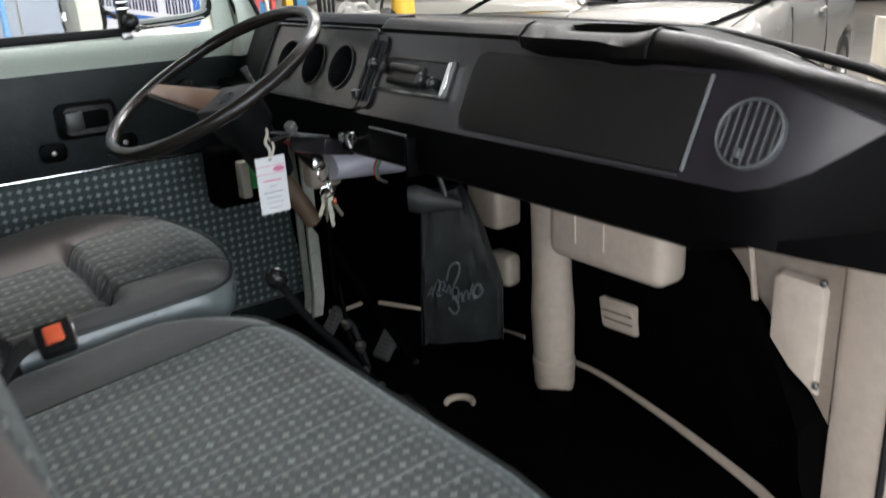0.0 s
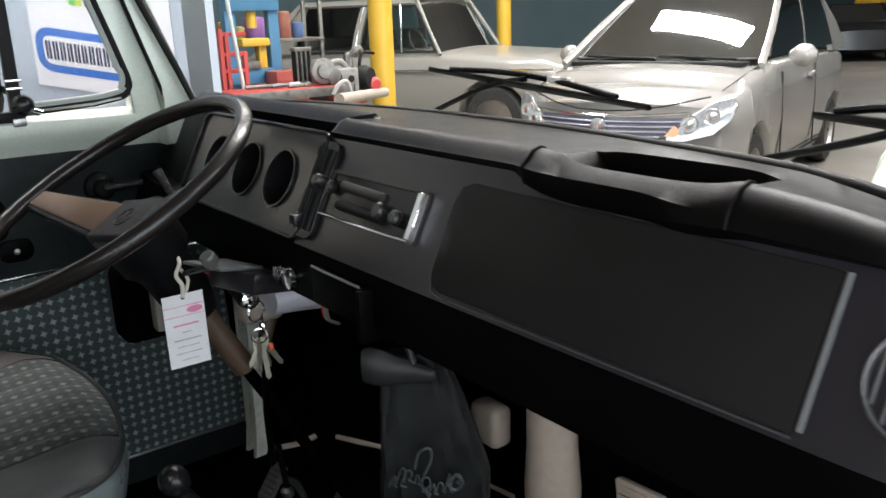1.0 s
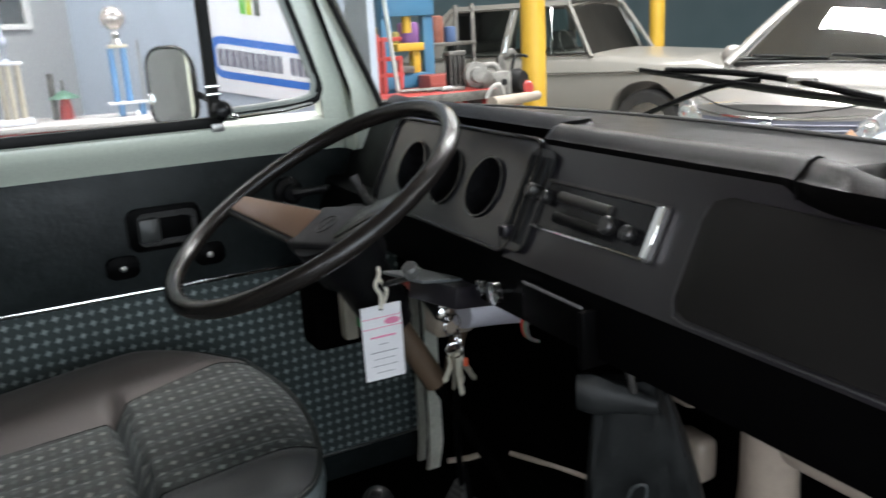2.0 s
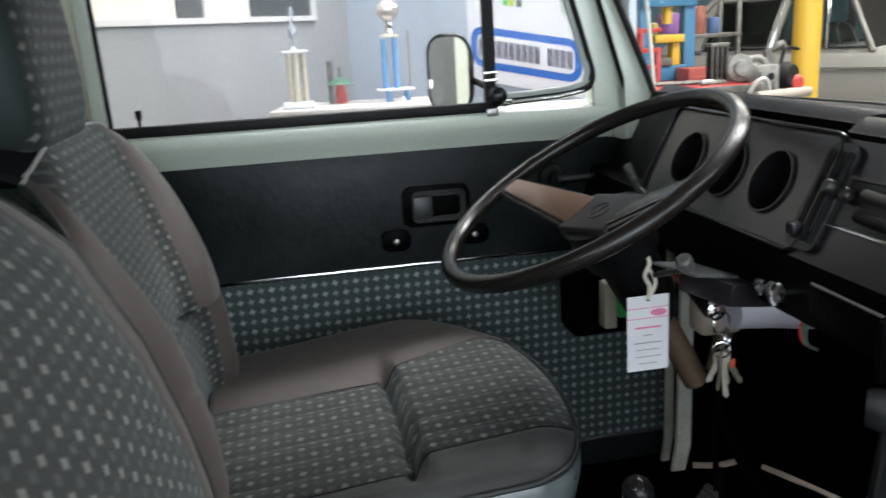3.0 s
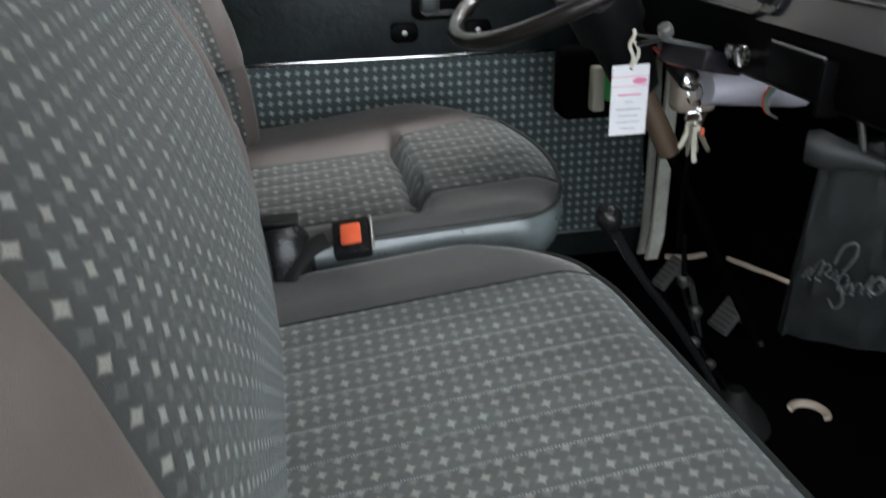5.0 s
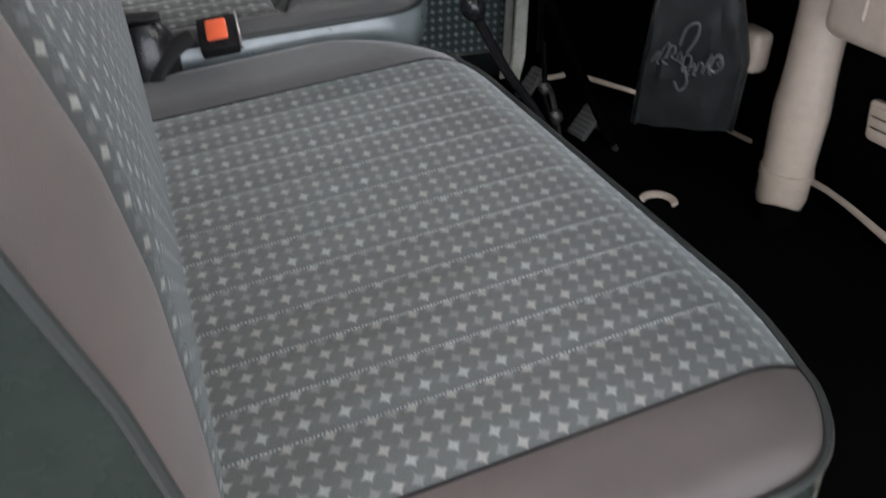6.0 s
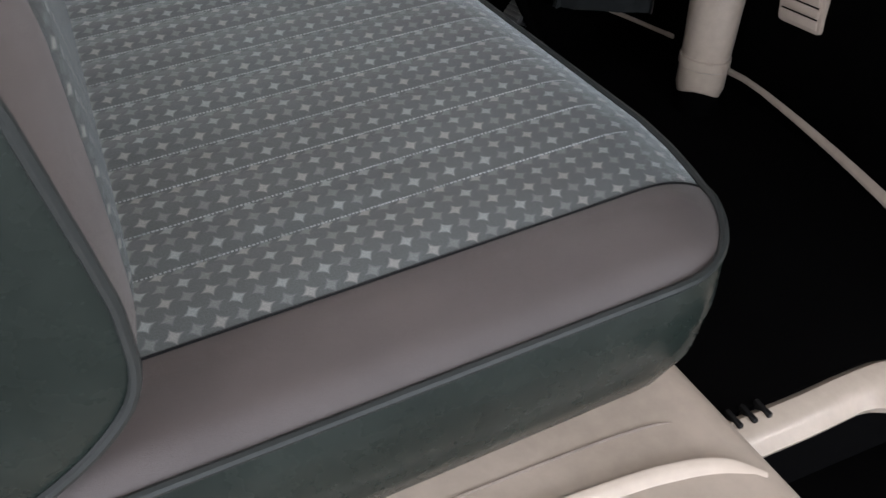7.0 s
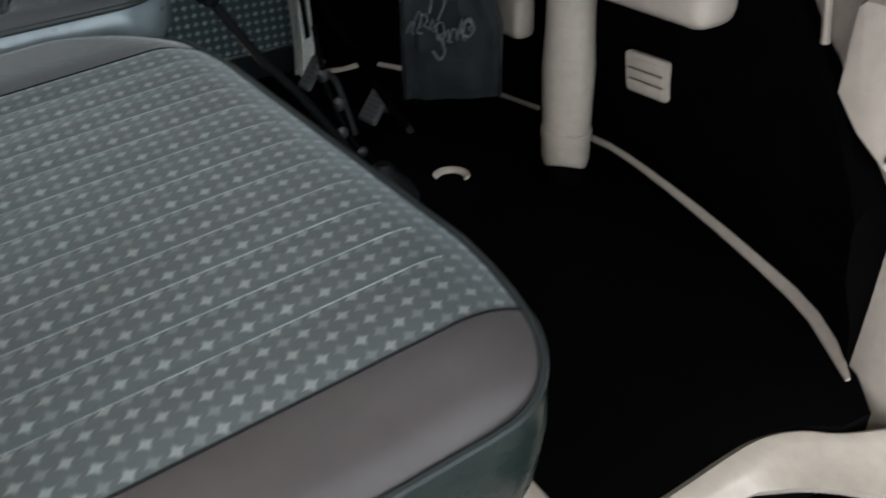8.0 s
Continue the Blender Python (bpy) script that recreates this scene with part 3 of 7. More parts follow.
structure("nose_skin", loft([[screen_point(y, 1.160 - screen_fall(y)) + Vector((0.006, 0, 0)) for y in arc], [screen_point(y, 1.15 - screen_fall(y)) + Vector((0.10, 0, -0.05)) for y in arc], [screen_point(y, 1.0) + Vector((0.18, 0, -0.15)) for y in arc], [screen_point(y, 0.5) + Vector((0.22, 0, -0.2)) for y in arc]], False, False), MINT, "pale mint painted front skin of the van", "body")

# ---- seats ----
PIPING = surface("grey_piping", (0.016, 0.019, 0.018), (0.028, 0.031, 0.030), 0.40, spec=0.25)
PALEPIPING = surface("pale_piping", (0.20, 0.20, 0.195), (0.28, 0.28, 0.27), 0.35)


def lerp(a, b, s):
    return a + (b - a) * max(0.0, min(1.0, s))


def cushion(parent, x0, y0, y1, front, corners, height, star, side_drop, channel, first, step=None, side_mat=GREYVINYL, nx=48, parts=(14, 72, 14), cloth=None, roll=0.022, thread=THREAD, sides=(TAUPE, TAUPE)):
    """A seat cushion: quilted star cloth in the middle, plain cloth at both sides, vinyl skirt, piping.
    front(y): its front edge before the corners are rounded; corners: how far the near and the far corner reach in x and y;
    height(x, y): its top; star(x): the cloth's two edges in y; step: where the front half rises."""
    cy = (y0 + y1) / 2
    na, nb, nc = parts
    ny = na + nb + nc

    def edge(y):
        """The front edge with its rounded corners."""
        x = front(y)
        for (rx, ry), d in ((corners[0], y - y0), (corners[1], y1 - y)):
            if d < ry:
                x -= rx * (1 - max(0.0, 1 - (1 - max(0.0, d) / ry) ** 2.5) ** 0.4)
        return x

    def soft(k, n):
        """Steps that crowd towards the outer edge."""
        return 1 - (1 - k / n) ** 1.7

    grid = []
    for i in range(nx + 1):
        u = 1 - (1 - i / nx) ** 1.25
        nominal = x0 + (front(cy) - x0) * u
        s0, s1 = star(nominal)
        ys = [y0 + (s0 - y0) * (1 - soft(na - j, na)) for j in range(na)] + [s0 + (s1 - s0) * j / nb for j in range(nb)] + [s1 + (y1 - s1) * soft(j, nc) for j in range(nc + 1)]
        row = []
        for y in ys:
            e = edge(y)
            x = x0 + (e - x0) * u
            a, b = max(0.0, 1 - min(y - y0, y1 - y) / 0.020), max(0.0, 1 - (e - x) / 0.055)
            z = height(x, y) - 0.75 * roll * min(1.0, (a ** 3 + b ** 3) ** (2 / 3))
            if s0 < y < s1:
                q = (y - s0 - first) / channel if y > s0 + first else (y - s0) / first
                z += 0.0036 * (1 - max(0, u) ** 6) * abs(math.sin(math.pi * q)) ** 0.6
            else:
                z += 0.004 * min(1.0, min(abs(y - s0), abs(y - s1)) / 0.02)
            if step is not None:
                w = max(0.0, 1 - max(s0 - y, y - s1, 0.0) / 0.06)
                z += w * w * (3 - 2 * w) * (0.020 / (1 + math.exp(-(x - step) / 0.004)) - 0.010 - 0.018 * math.exp(-((x - step + 0.006) / 0.007) ** 2))
            row.append(Vector((x, y, z)))
        grid.append(row)
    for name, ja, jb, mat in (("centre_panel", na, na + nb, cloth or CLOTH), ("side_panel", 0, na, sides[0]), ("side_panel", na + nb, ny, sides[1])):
        bm = bmesh.new()
        uv = bm.loops.layers.uv.verify()
        vs = [[bm.verts.new(grid[i][j]) for j in range(ja, jb + 1)] for i in range(nx + 1)]
        for i in range(nx):
            for j in range(jb - ja):
                f = bm.faces.new((vs[i][j], vs[i + 1][j], vs[i + 1][j + 1], vs[i][j + 1]))
                for l in f.loops:
                    l[uv].uv = (l.vert.co.x * 0.961, l.vert.co.y - star(0.0)[0] - first - 0.005)
        part(name, bm, mat, parent, ("taupe cloth side" if mat is TAUPE else "cloth side in a shaded grey tone" if mat is SHADESIDE else "cloth side in a lit grey tone") if name == "side_panel" else "quilted dark cloth with pale stars")
    rim = [grid[i][0] for i in range(nx + 1)] + [grid[nx][j] for j in range(1, ny + 1)] + [grid[i][ny] for i in range(nx - 1, -1, -1)] + [grid[0][j] for j in range(ny - 1, 0, -1)]
    n = len(rim)
    out_of = []
    for k, p in enumerate(rim):
        t = rim[(k + 1) % n] - rim[k - 1]
        out_of.append(Vector((t.y, -t.x, 0)).normalized())
    rows = []
    for drop, out in ((0, 0), (0.12, 0.005), (0.35, 0.006), (0.65, 0.001), (0.88, -0.012), (1.0, -0.030)):
        rows.append([Vector((p.x, p.y, p.z - side_drop * drop)) + o * out for p, o in zip(rim, out_of)])
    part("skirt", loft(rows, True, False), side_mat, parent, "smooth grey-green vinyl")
    part("piping", tube([p + o * 0.0022 for p, o in zip(rim, out_of)], 0.0036, 8, True), PIPING, parent)
    for j in (na, na + nb):
        part("seam", tube([grid[i][j] + Vector((0, 0, 0.0002)) for i in range(nx + 1)], 0.0013, 6), BLACKVINYL, parent)

    def lie(i, y):
        """The top at one row of the grid, at y."""
        for p, q in zip(grid[i], grid[i][1:]):
            if p.y <= y <= q.y:
                return p.lerp(q, (y - p.y) / (q.y - p.y))
        return grid[i][-1]

    # lines of thread along the quilting, stitch by stitch
    bm = bmesh.new()
    random.seed(5)
    y = star(0.0)[0] + first
    while y < star(0.0)[1] - 0.5 * channel:
        line = [lie(i, y) for i in range(1, nx - 4)]
        for p, q in zip(line, line[1:]):
            if step is not None and abs(p.x - step) < 0.02:
                continue
            n = max(1, round((q - p).length / 0.0030))
            for k in range(n):
                a, b = p.lerp(q, k / n), p.lerp(q, (k + random.uniform(0.52, 0.72)) / n)
                vs = [bm.verts.new(c + Vector((0, w, h + 0.0004))) for c in (a, b) for w, h in ((-0.00065, 0), (0, 0.0010), (0.00065, 0))]
                bm.faces.new((vs[0], vs[3], vs[4], vs[1]))
                bm.faces.new((vs[1], vs[4], vs[5], vs[2]))
        y += channel
    tagged(part("stitching", bm, thread, parent, "pale grey thread" if thread is THREAD else "dull grey thread"), kind="stuff")


def backrest(parent, y0, y1, z0, z1, face, star, thick, top_round, nv=60, nu=56, waist=GREYVINYL, bolster=0.012, taper=0.0, far=0.0, rows=1.04, split=None, heel=0.0, across=0.87):
    """A seat back: face(z) gives the front in x; star: the cloth's edges in y."""
    cy, hy = (y0 + y1) / 2, (y1 - y0) / 2
    ja, jb = 8, nu - 10

    def edges(s):
        low = split is not None and z0 + (z1 - z0) * s < split
        return star[0] + (-0.96 - star[0]) * taper * s ** 2.5, 0.66 if low else star[1] + (0.58 - star[1]) * taper * s ** 2.5

    grid = []
    for i in range(nv + 1):
        s = i / nv
        z = z0 + (z1 - z0) * s
        row = []
        for j in range(nu + 1):
            e0, e1 = edges(s)
            v = -1 + (e0 + 1) * j / ja if j < ja else (e0 + (e1 - e0) * (j - ja) / (jb - ja) if j < jb else e1 + (1 - e1) * (j - jb) / (nu - jb))
            narrow = 1 - top_round * max(0, (s - 0.62) / 0.38) ** 2.5
            y = cy + hy * v * narrow
            e = abs(v) ** 9
            edge_roll = lerp(0.004, 0.029 if v < 0 else 0.016, (z - 0.82) / 0.16) if heel else lerp(0.030, 0.016, (z - 0.9) / 0.2)
            x = face(z) - edge_roll * e - heel * e * max(0.0, (0.79 - z) / 0.08) ** 2 - 0.008 * max(0, (s - 0.9) / 0.1) ** 2 - 0.012 * max(0, (0.1 - s) / 0.1) ** 2
            zz = z - (0.010 if heel and v > 0 else 0.035) * abs(v) ** 6 * max(0, (s - 0.6) / 0.4)
            x += bolster * (1 - taper * s ** 3) / (1 + math.exp(-(e0 - v) / 0.035)) + (far or bolster) * (1 - 0.75 * taper * s ** 3) / (1 + math.exp(-(v - e1) / 0.05)) - 0.0025 * (j in (ja, jb))
            if split is not None:
                x -= 0.011 * math.exp(-((z - split) / 0.007) ** 2) * (1 if e0 < v < e1 else 0.2)
            row.append(Vector((x, y, zz)))
        grid.append(row)
    for name, test, mat in (("centre_panel", lambda j: ja <= j < jb, SHADECLOTH), ("side_panel", lambda j: j < ja, TAUPE), ("side_panel", lambda j: j >= jb, TAUPE)):
        bm = bmesh.new()
        uv = bm.loops.layers.uv.verify()
        cache = {}

        def vert(i, j):
            if (i, j) not in cache:
                cache[i, j] = bm.verts.new(grid[i][j])
            return cache[i, j]

        for i in range(nv):
            for j in range(nu):
                if test(j):
                    f = bm.faces.new((vert(i, j), vert(i + 1, j), vert(i + 1, j + 1), vert(i, j + 1)))
                    for l in f.loops:
                        l[uv].uv = (l.vert.co.y * across, l.vert.co.z * rows)
        part(name, bm, mat, parent, "dark cloth with pale stars" if mat is SHADECLOTH else "")
    rim = [grid[i][0] for i in range(nv + 1)] + [grid[nv][j] for j in range(1, nu + 1)] + [grid[i][nu] for i in range(nv - 1, -1, -1)] + [grid[0][j] for j in range(nu - 1, 0, -1)]
    def shelled(run, rise=0.0):
        return loft([[p + Vector((-thick * d, (cy - p.y) * w, dz)) for p in run] for d, w, dz in ((0, 0, 0), (0.15, -0.01, 0.5 * rise), (0.4, -0.015, rise), (0.8, 0.0, 0.9 * rise), (1.0, 0.08, -0.01))], False, False)

    near, top, far, low = rim[:nv + 1], rim[nv:nv + nu + 1], rim[nv + nu:2 * nv + nu + 1], rim[2 * nv + nu:] + rim[:1]
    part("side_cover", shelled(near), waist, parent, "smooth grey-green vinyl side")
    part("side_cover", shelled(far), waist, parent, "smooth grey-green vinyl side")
    part("top_cover", shelled(top, 0.018), BLACKVINYL, parent, "smooth black vinyl top")
    part("bottom_cover", shelled(low), BLACKVINYL, parent)
    part("back_cover", plate([p + Vector((-thick, (cy - p.y) * 0.08, -0.01)) for p in rim], (-0.004, 0, 0)), BLACKVINYL, parent)
    for run, mat, r in ((near, PIPING, 0.0034), (far, PIPING, 0.0034), (top, PALEPIPING, 0.0024)):
        part("piping", tube([p + Vector((-0.001, (p.y - cy) * 0.006, 0.001)) for p in run], r, 8), mat, parent)


pseat = thing("passenger_seat", (0.15, -0.25, 0.562), "wide passenger seat in dark star cloth with taupe sides", "seat", "front seats")
cushion(pseat, -0.10, -0.588, 0.127, lambda y: 0.388 - 0.118 * max(0.0, y + 0.42) - 0.10 * max(0.0, -0.46 - y), ((0.075, 0.110), (0.205, 0.170)), lambda x, y: 0.704 + 0.105 * (x + 0.05) + 0.108 * (y + 0.57), lambda x: (-0.509, 0.020), 0.125, 0.0418, 0.066, sides=(TAUPE, LITSIDE))
PBACK = ((0.60, -0.06), (0.69, -0.032), (0.76, -0.022), (0.85, -0.026), (0.92, -0.030), (0.98, -0.040), (1.06, -0.064), (1.15, -0.106), (1.19, -0.138), (1.23, -0.18))
DBACK = ((0.70, -0.085), (0.80, -0.082), (0.91, -0.090), (1.01, -0.108), (1.12, -0.138), (1.18, -0.158), (1.23, -0.18))


def along(table, z):
    for (a, p), (b, q) in zip(table, table[1:]):
        if z <= b:
            return p + (q - p) * (z - a) / (b - a)
    return table[-1][1]


backrest(pseat, -0.590, 0.080, 0.69, 1.196, lambda z: along(PBACK, z), (-0.76, 0.80), 0.13, 0.02, waist=GREYVINYL, bolster=-0.003, rows=1.21, heel=0.05)

dseat = thing("driver_seat", (0.12, 0.35, 0.72), "driver seat in dark star cloth with taupe sides and headrest", "seat", "front seats")
cushion(dseat, -0.08, 0.148, 0.650, lambda y: 0.370 - 0.9 * (y - 0.37) ** 2, ((0.060, 0.075), (0.125, 0.150)), lambda x, y: 0.822 + 0.055 * (x - 0.1) + 0.016 * min(1, max(0.0, y - 0.42) / 0.15) ** 2 * math.exp(-((x - 0.20) / 0.16) ** 2), lambda x: (0.203 + 0.07 * max(0.0, x), 0.468 + 0.30 * max(0.0, min(0.15, x - 0.17))), 0.085, 0.0418, 0.0418, 0.165, SIDEVINYL, cloth=SHADECLOTH, thread=surface("dull_thread", (0.05, 0.055, 0.054), (0.09, 0.098, 0.096), 0.7, 0, 9), sides=(SHADESIDE, TAUPE))
backrest(dseat, 0.148, 0.612, 0.80, 1.205, lambda z: along(DBACK, z), (-0.60, 0.34), 0.12, 0.32, bolster=0.046, taper=1.0, far=0.046, rows=1.34, split=0.952, across=1.0)

# headrest of the driver seat
hx, hz = -0.226, 1.312
rows = []
for k in range(33):
    v = math.sin(math.pi * (k / 32 - 0.5))
    w = max(0.05, 1 - abs(v) ** 7) ** 0.38
    rows.append([Vector((hx + w * a, 0.348 + 0.122 * v, hz + w * b)) for a, b in [(0.052 * math.copysign(abs(math.cos(q)) ** 0.7, math.cos(q)) + 0.02 * math.sin(q) * -1, 0.125 * math.copysign(abs(math.sin(q)) ** 0.75, math.sin(q))) for q in (2 * math.pi * j / 28 for j in range(28))]])
shell = part("headrest", loft(rows), HEADVINYL, dseat, "grey-green vinyl headrest with star cloth face")
rows = []
for k in range(5, 28):
    v = math.sin(math.pi * (k / 32 - 0.5))
    w = max(0.05, 1 - abs(v) ** 7) ** 0.38 * 1.02
    rows.append([Vector((hx + w * a, 0.348 + 0.122 * v, hz + w * b)) for a, b in [(0.052 * abs(math.cos(q)) ** 0.7 - 0.02 * math.sin(q), 0.125 * math.copysign(abs(math.sin(q)) ** 0.75, math.sin(q))) for q in (radians(-84 + 168 * j / 16) for j in range(17))]])
part("headrest_face", mapped(loft(rows, False, False), lambda c: c.y, lambda c: c.z), SHADECLOTH, shell, "dark cloth with pale stars")
for y in (0.31, 0.39):
    part("headrest_post", tube([(-0.215, y, 1.15), (-0.213, y, 1.26)], 0.007, 10), GLOSSBLACK, dseat)

# belt buckle between the seats
buckle = thing("belt_buckle", (0.05, 0.10, 0.78), "black seat belt buckle with orange-red button between the seats", "belt buckle")
m = pose(0.064, 0.112, 0.828, 34, -8, -8)
part("body", box(-0.022, 0.022, -0.025, 0.022, -0.012, 0.006, 0.004, 2, None, m), GLOSSBLACK, buckle)
part("button", box(-0.012, 0.012, -0.014, 0.014, 0.004, 0.010, 0.003, 2, None, m), REDPLASTIC, buckle, "orange-red press button")
part("edge", box(0.0225, 0.025, -0.024, 0.024, -0.006, 0.005, 0.001, 1, None, m), DULLMETAL, buckle)
part("stalk", tube(spline([(0.036, 0.118, 0.825), (0.015, 0.115, 0.816), (-0.01, 0.105, 0.79), (-0.02, 0.10, 0.74)]), 0.011, 8, flat=0.5), RUBBER, buckle)
holder = thing("belt_reel", (-0.02, 0.06, 0.74), "glossy black plastic belt reel cover beside the seats", "belt reel")
rows = []
for k, (r, zz) in enumerate(((0.040, 0.735), (0.046, 0.77), (0.046, 0.81), (0.040, 0.842), (0.024, 0.858), (0.006, 0.862))):
    rows.append([Vector((-0.020 + 0.88 * r * math.cos(q), 0.130 + 0.6 * r * math.sin(q), zz - 0.015 + 0.10 * r * math.cos(q))) for q in (2 * math.pi * j / 20 for j in range(20))])
part("cover", loft(rows), GLOSSBLACK, holder)
part("slot", box(-0.044, 0.006, 0.116, 0.146, 0.846, 0.852, 0.003, 2, None, None), BLACKVINYL, holder)

# ---- dashboard ----
KNOB = surface("grey_knob", (0.012, 0.012, 0.012), (0.026, 0.026, 0.026), 0.28)
dash = thing("dashboard", (0.65, MID, 0.98), "black padded dashboard with empty gauge holes and round vents", "dashboard")


def wrap(y):
    """How far the dash turns forward at its two ends."""
    return 1.3 * max(0.0, -0.56 - y) ** 1.4 + 0.3 * max(0.0, y - 0.60) ** 1.4


def face_x(z):
    """The raked face between the lower lip and the pad."""
    return 0.553 + 0.50 * (z - 1.06)


ends = [-0.80 + 0.93 * k / 34 for k in range(35)]
low = ((0.78, 0.985), (0.64, 0.972), (0.566, 0.976), (0.553, 0.984), (0.550, 1.000), (0.551, 1.040), (0.5535, 1.052), (0.560, 1.0535), (0.72, 1.0535), (0.78, 1.0535))


def climb(y):
    """How far the seam between face and lower roll climbs at the passenger end."""
    return 5.5 * min(0.112, max(0.0, -0.545 - y)) ** 2


def lip_point(x, y, z):
    """The lower roll, which climbs towards the pad at its passenger end."""
    up = climb(y)
    if z > 1.03:
        return Vector((x + 0.5 * up + wrap(y) , y, z + up))
    return Vector((x + 0.25 * wrap(y), y, z + (0.28 * max(0.0, -0.50 - y) if z < 1.0 else 0)))


rows = [[lip_point(x, y, z) for x, z in low] for y in [-0.80 + 1.535 * k / 60 for k in range(61)]]
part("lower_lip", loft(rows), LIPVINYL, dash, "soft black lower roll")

# face: the passenger half is whole; the driver half has three round holes
hole_y, hole_z, hole_r = (0.204, 0.297, 0.394), 1.110, 0.0335


def on_face(y, z, off=0.0):
    """A point on the raked face, off metres towards the driver."""
    x = face_x(z) + wrap(y)
    return Vector((x - 0.894 * off, y, z + 0.447 * off))


FACE_TURN = Matrix.Rotation(radians(-90 + 26.6), 4, "Y")


def pad_fall(y):
    """How far the lower edge of the pad sinks at the passenger end."""
    d = max(0.0, -0.55 - y)
    return 0.30 * d + 0.95 * d * d


def proud(y):
    """1 where the pad overhangs the face, beyond the glove box."""
    d = max(0.0, min(1.0, (-0.33 - y) / 0.06))
    return d * d * (3 - 2 * d)


rows = [[on_face(y, lerp(1.050 + climb(y), max(1.056 + climb(y), 1.175 - 0.017 * proud(y) - pad_fall(y)), q)) for q in (0, 0.25, 0.5, 0.75, 1.0)] for y in [v for v in ends if v < 0.125] + [0.125]]
bm = loft(rows, False, False)
part("face", bm, DASHPLASTIC, dash, "smooth black face")

# gauge panel with round wells
bm = bmesh.new()
outer = [on_face(y, z, 0.002) for y, z in rounded(0.118, 0.478, 1.056, 1.166, 0.016, 4)]
vs = [bm.verts.new(p) for p in outer]
edges = [bm.edges.new((vs[i], vs[(i + 1) % len(vs)])) for i in range(len(vs))]
for hy in hole_y:
    ring = [bm.verts.new(on_face(hy + hole_r * math.cos(a), hole_z + 0.94 * hole_r * math.sin(a), 0.002)) for a in (2 * math.pi * k / 36 for k in range(36))]
    edges += [bm.edges.new((ring[i], ring[(i + 1) % 36])) for i in range(36)]
bmesh.ops.triangle_fill(bm, edges=edges, use_beauty=True, use_dissolve=False)
panel = part("gauge_panel", bm, DASHPLASTIC, dash, "black gauge panel with three empty round holes", False)
for hy in hole_y:
    rows = []
    for r, off in ((hole_r * 1.06, 0.0025), (hole_r * 1.05, 0.0055), (hole_r * 0.985, 0.0055), (hole_r * 0.97, 0.0), (hole_r * 0.95, -0.055), (0.004, -0.058)):
        rows.append([on_face(hy + r * math.cos(a), hole_z + 0.94 * r * math.sin(a), off) for a in (2 * math.pi * k / 36 for k in range(36))])
    part("gauge_well", loft(rows, True, False), GLOSSBLACK, panel, "empty black gauge hole")
part("panel_edge", tube([on_face(y, z, 0.004) for y, z in rounded(0.116, 0.480, 1.054, 1.168, 0.018, 5)], 0.0028, 8, True), GLOSSBLACK, panel)
part("panel_back", plate([on_face(y, z, -0.062) for y, z in ((0.12, 1.05), (0.60, 1.05), (0.60, 1.18), (0.12, 1.18))], (0.004, 0, 0)), BLACKVINYL, panel)


def turned(y):
    """How far the driver end of the face turns away beside the gauges."""
    return Vector((min(0.036, 2.2 * max(0.0, y - 0.486) ** 1.3), 0, 0))


rows = [[on_face(y, z, -0.0005) + turned(y) for z in (1.050, 1.11, 1.175)] for y in [0.478 + 0.01 * k for k in range(29)]]
part("end_face", loft(rows, False, False), PADVINYL, dash, "black end beside the gauges")

# heater lever slot beside the gauges
bm = plate([on_face(y, z, 0.001) for y, z in rounded(0.088, 0.134, 1.058, 1.160, 0.012, 4)], (-0.004, 0, 0.002))
slot = part("heater_slot", bm, GLOSSBLACK, dash, "black heater lever slot")
for y in (0.098, 0.111, 0.124):
    part("slot_rib", tube([on_face(y, z, 0.006) for z in (1.066, 1.11, 1.152)], 0.0028, 6), BLACKVINYL, slot)
part("slot_knob", box(-0.008, 0.008, -0.007, 0.007, -0.006, 0.006, 0.002, 2, None, Matrix.Translation(on_face(0.122, 1.075, 0.008))), DASHPLASTIC, slot)

# radio opening with bright frame and loose inner parts
radio = part("radio_frame", frame_plate([on_face(y, z, 0.004) for y, z in rounded(-0.090, 0.090, 1.086, 1.134, 0.003, 2)], [on_face(y, z, 0.004) for y, z in rounded(-0.082, 0.087, 1.0890, 1.1312, 0.002, 2)], (0.006, 0, -0.003)), DARKMETAL, dash, "dark metal radio frame with bright end, empty")
part("radio_well", plate([on_face(y, z, 0.0012) for y, z in rounded(-0.080, 0.086, 1.0895, 1.1305, 0.002, 2)], (0.003, 0, 0)), GLOSSBLACK, radio)
part("radio_end", box(-0.004, 0.004, -0.0045, 0.0045, -0.024, 0.024, 0.001, 1, None, Matrix.Translation(on_face(-0.0865, 1.110, 0.0065)) @ pose(0, 0, 0, 0, 26.6, 0)), CHROME, radio)
part("radio_sill", tube([on_face(0.086, 1.0875, 0.006), on_face(-0.084, 1.0875, 0.006)], 0.0014, 6), CHROME, radio, "bright lower edge")
for y, z, r, h in ((0.097, 1.118, 0.0078, 0.017), (0.078, 1.116, 0.007, 0.010), (-0.028, 1.106, 0.009, 0.012), (-0.055, 1.104, 0.008, 0.010)):
    part("radio_knob", lathe([(r * 0.8, 0), (r, h * 0.3), (r, h * 0.8), (r * 0.75, h)], Matrix.Translation(on_face(y, z, 0.002)) @ FACE_TURN, 18), KNOB, radio, "dark grey radio knob")
part("radio_bar", tube([on_face(0.055, 1.101, 0.003), on_face(-0.030, 1.099, 0.003)], 0.006, 10), BLACKVINYL, radio)
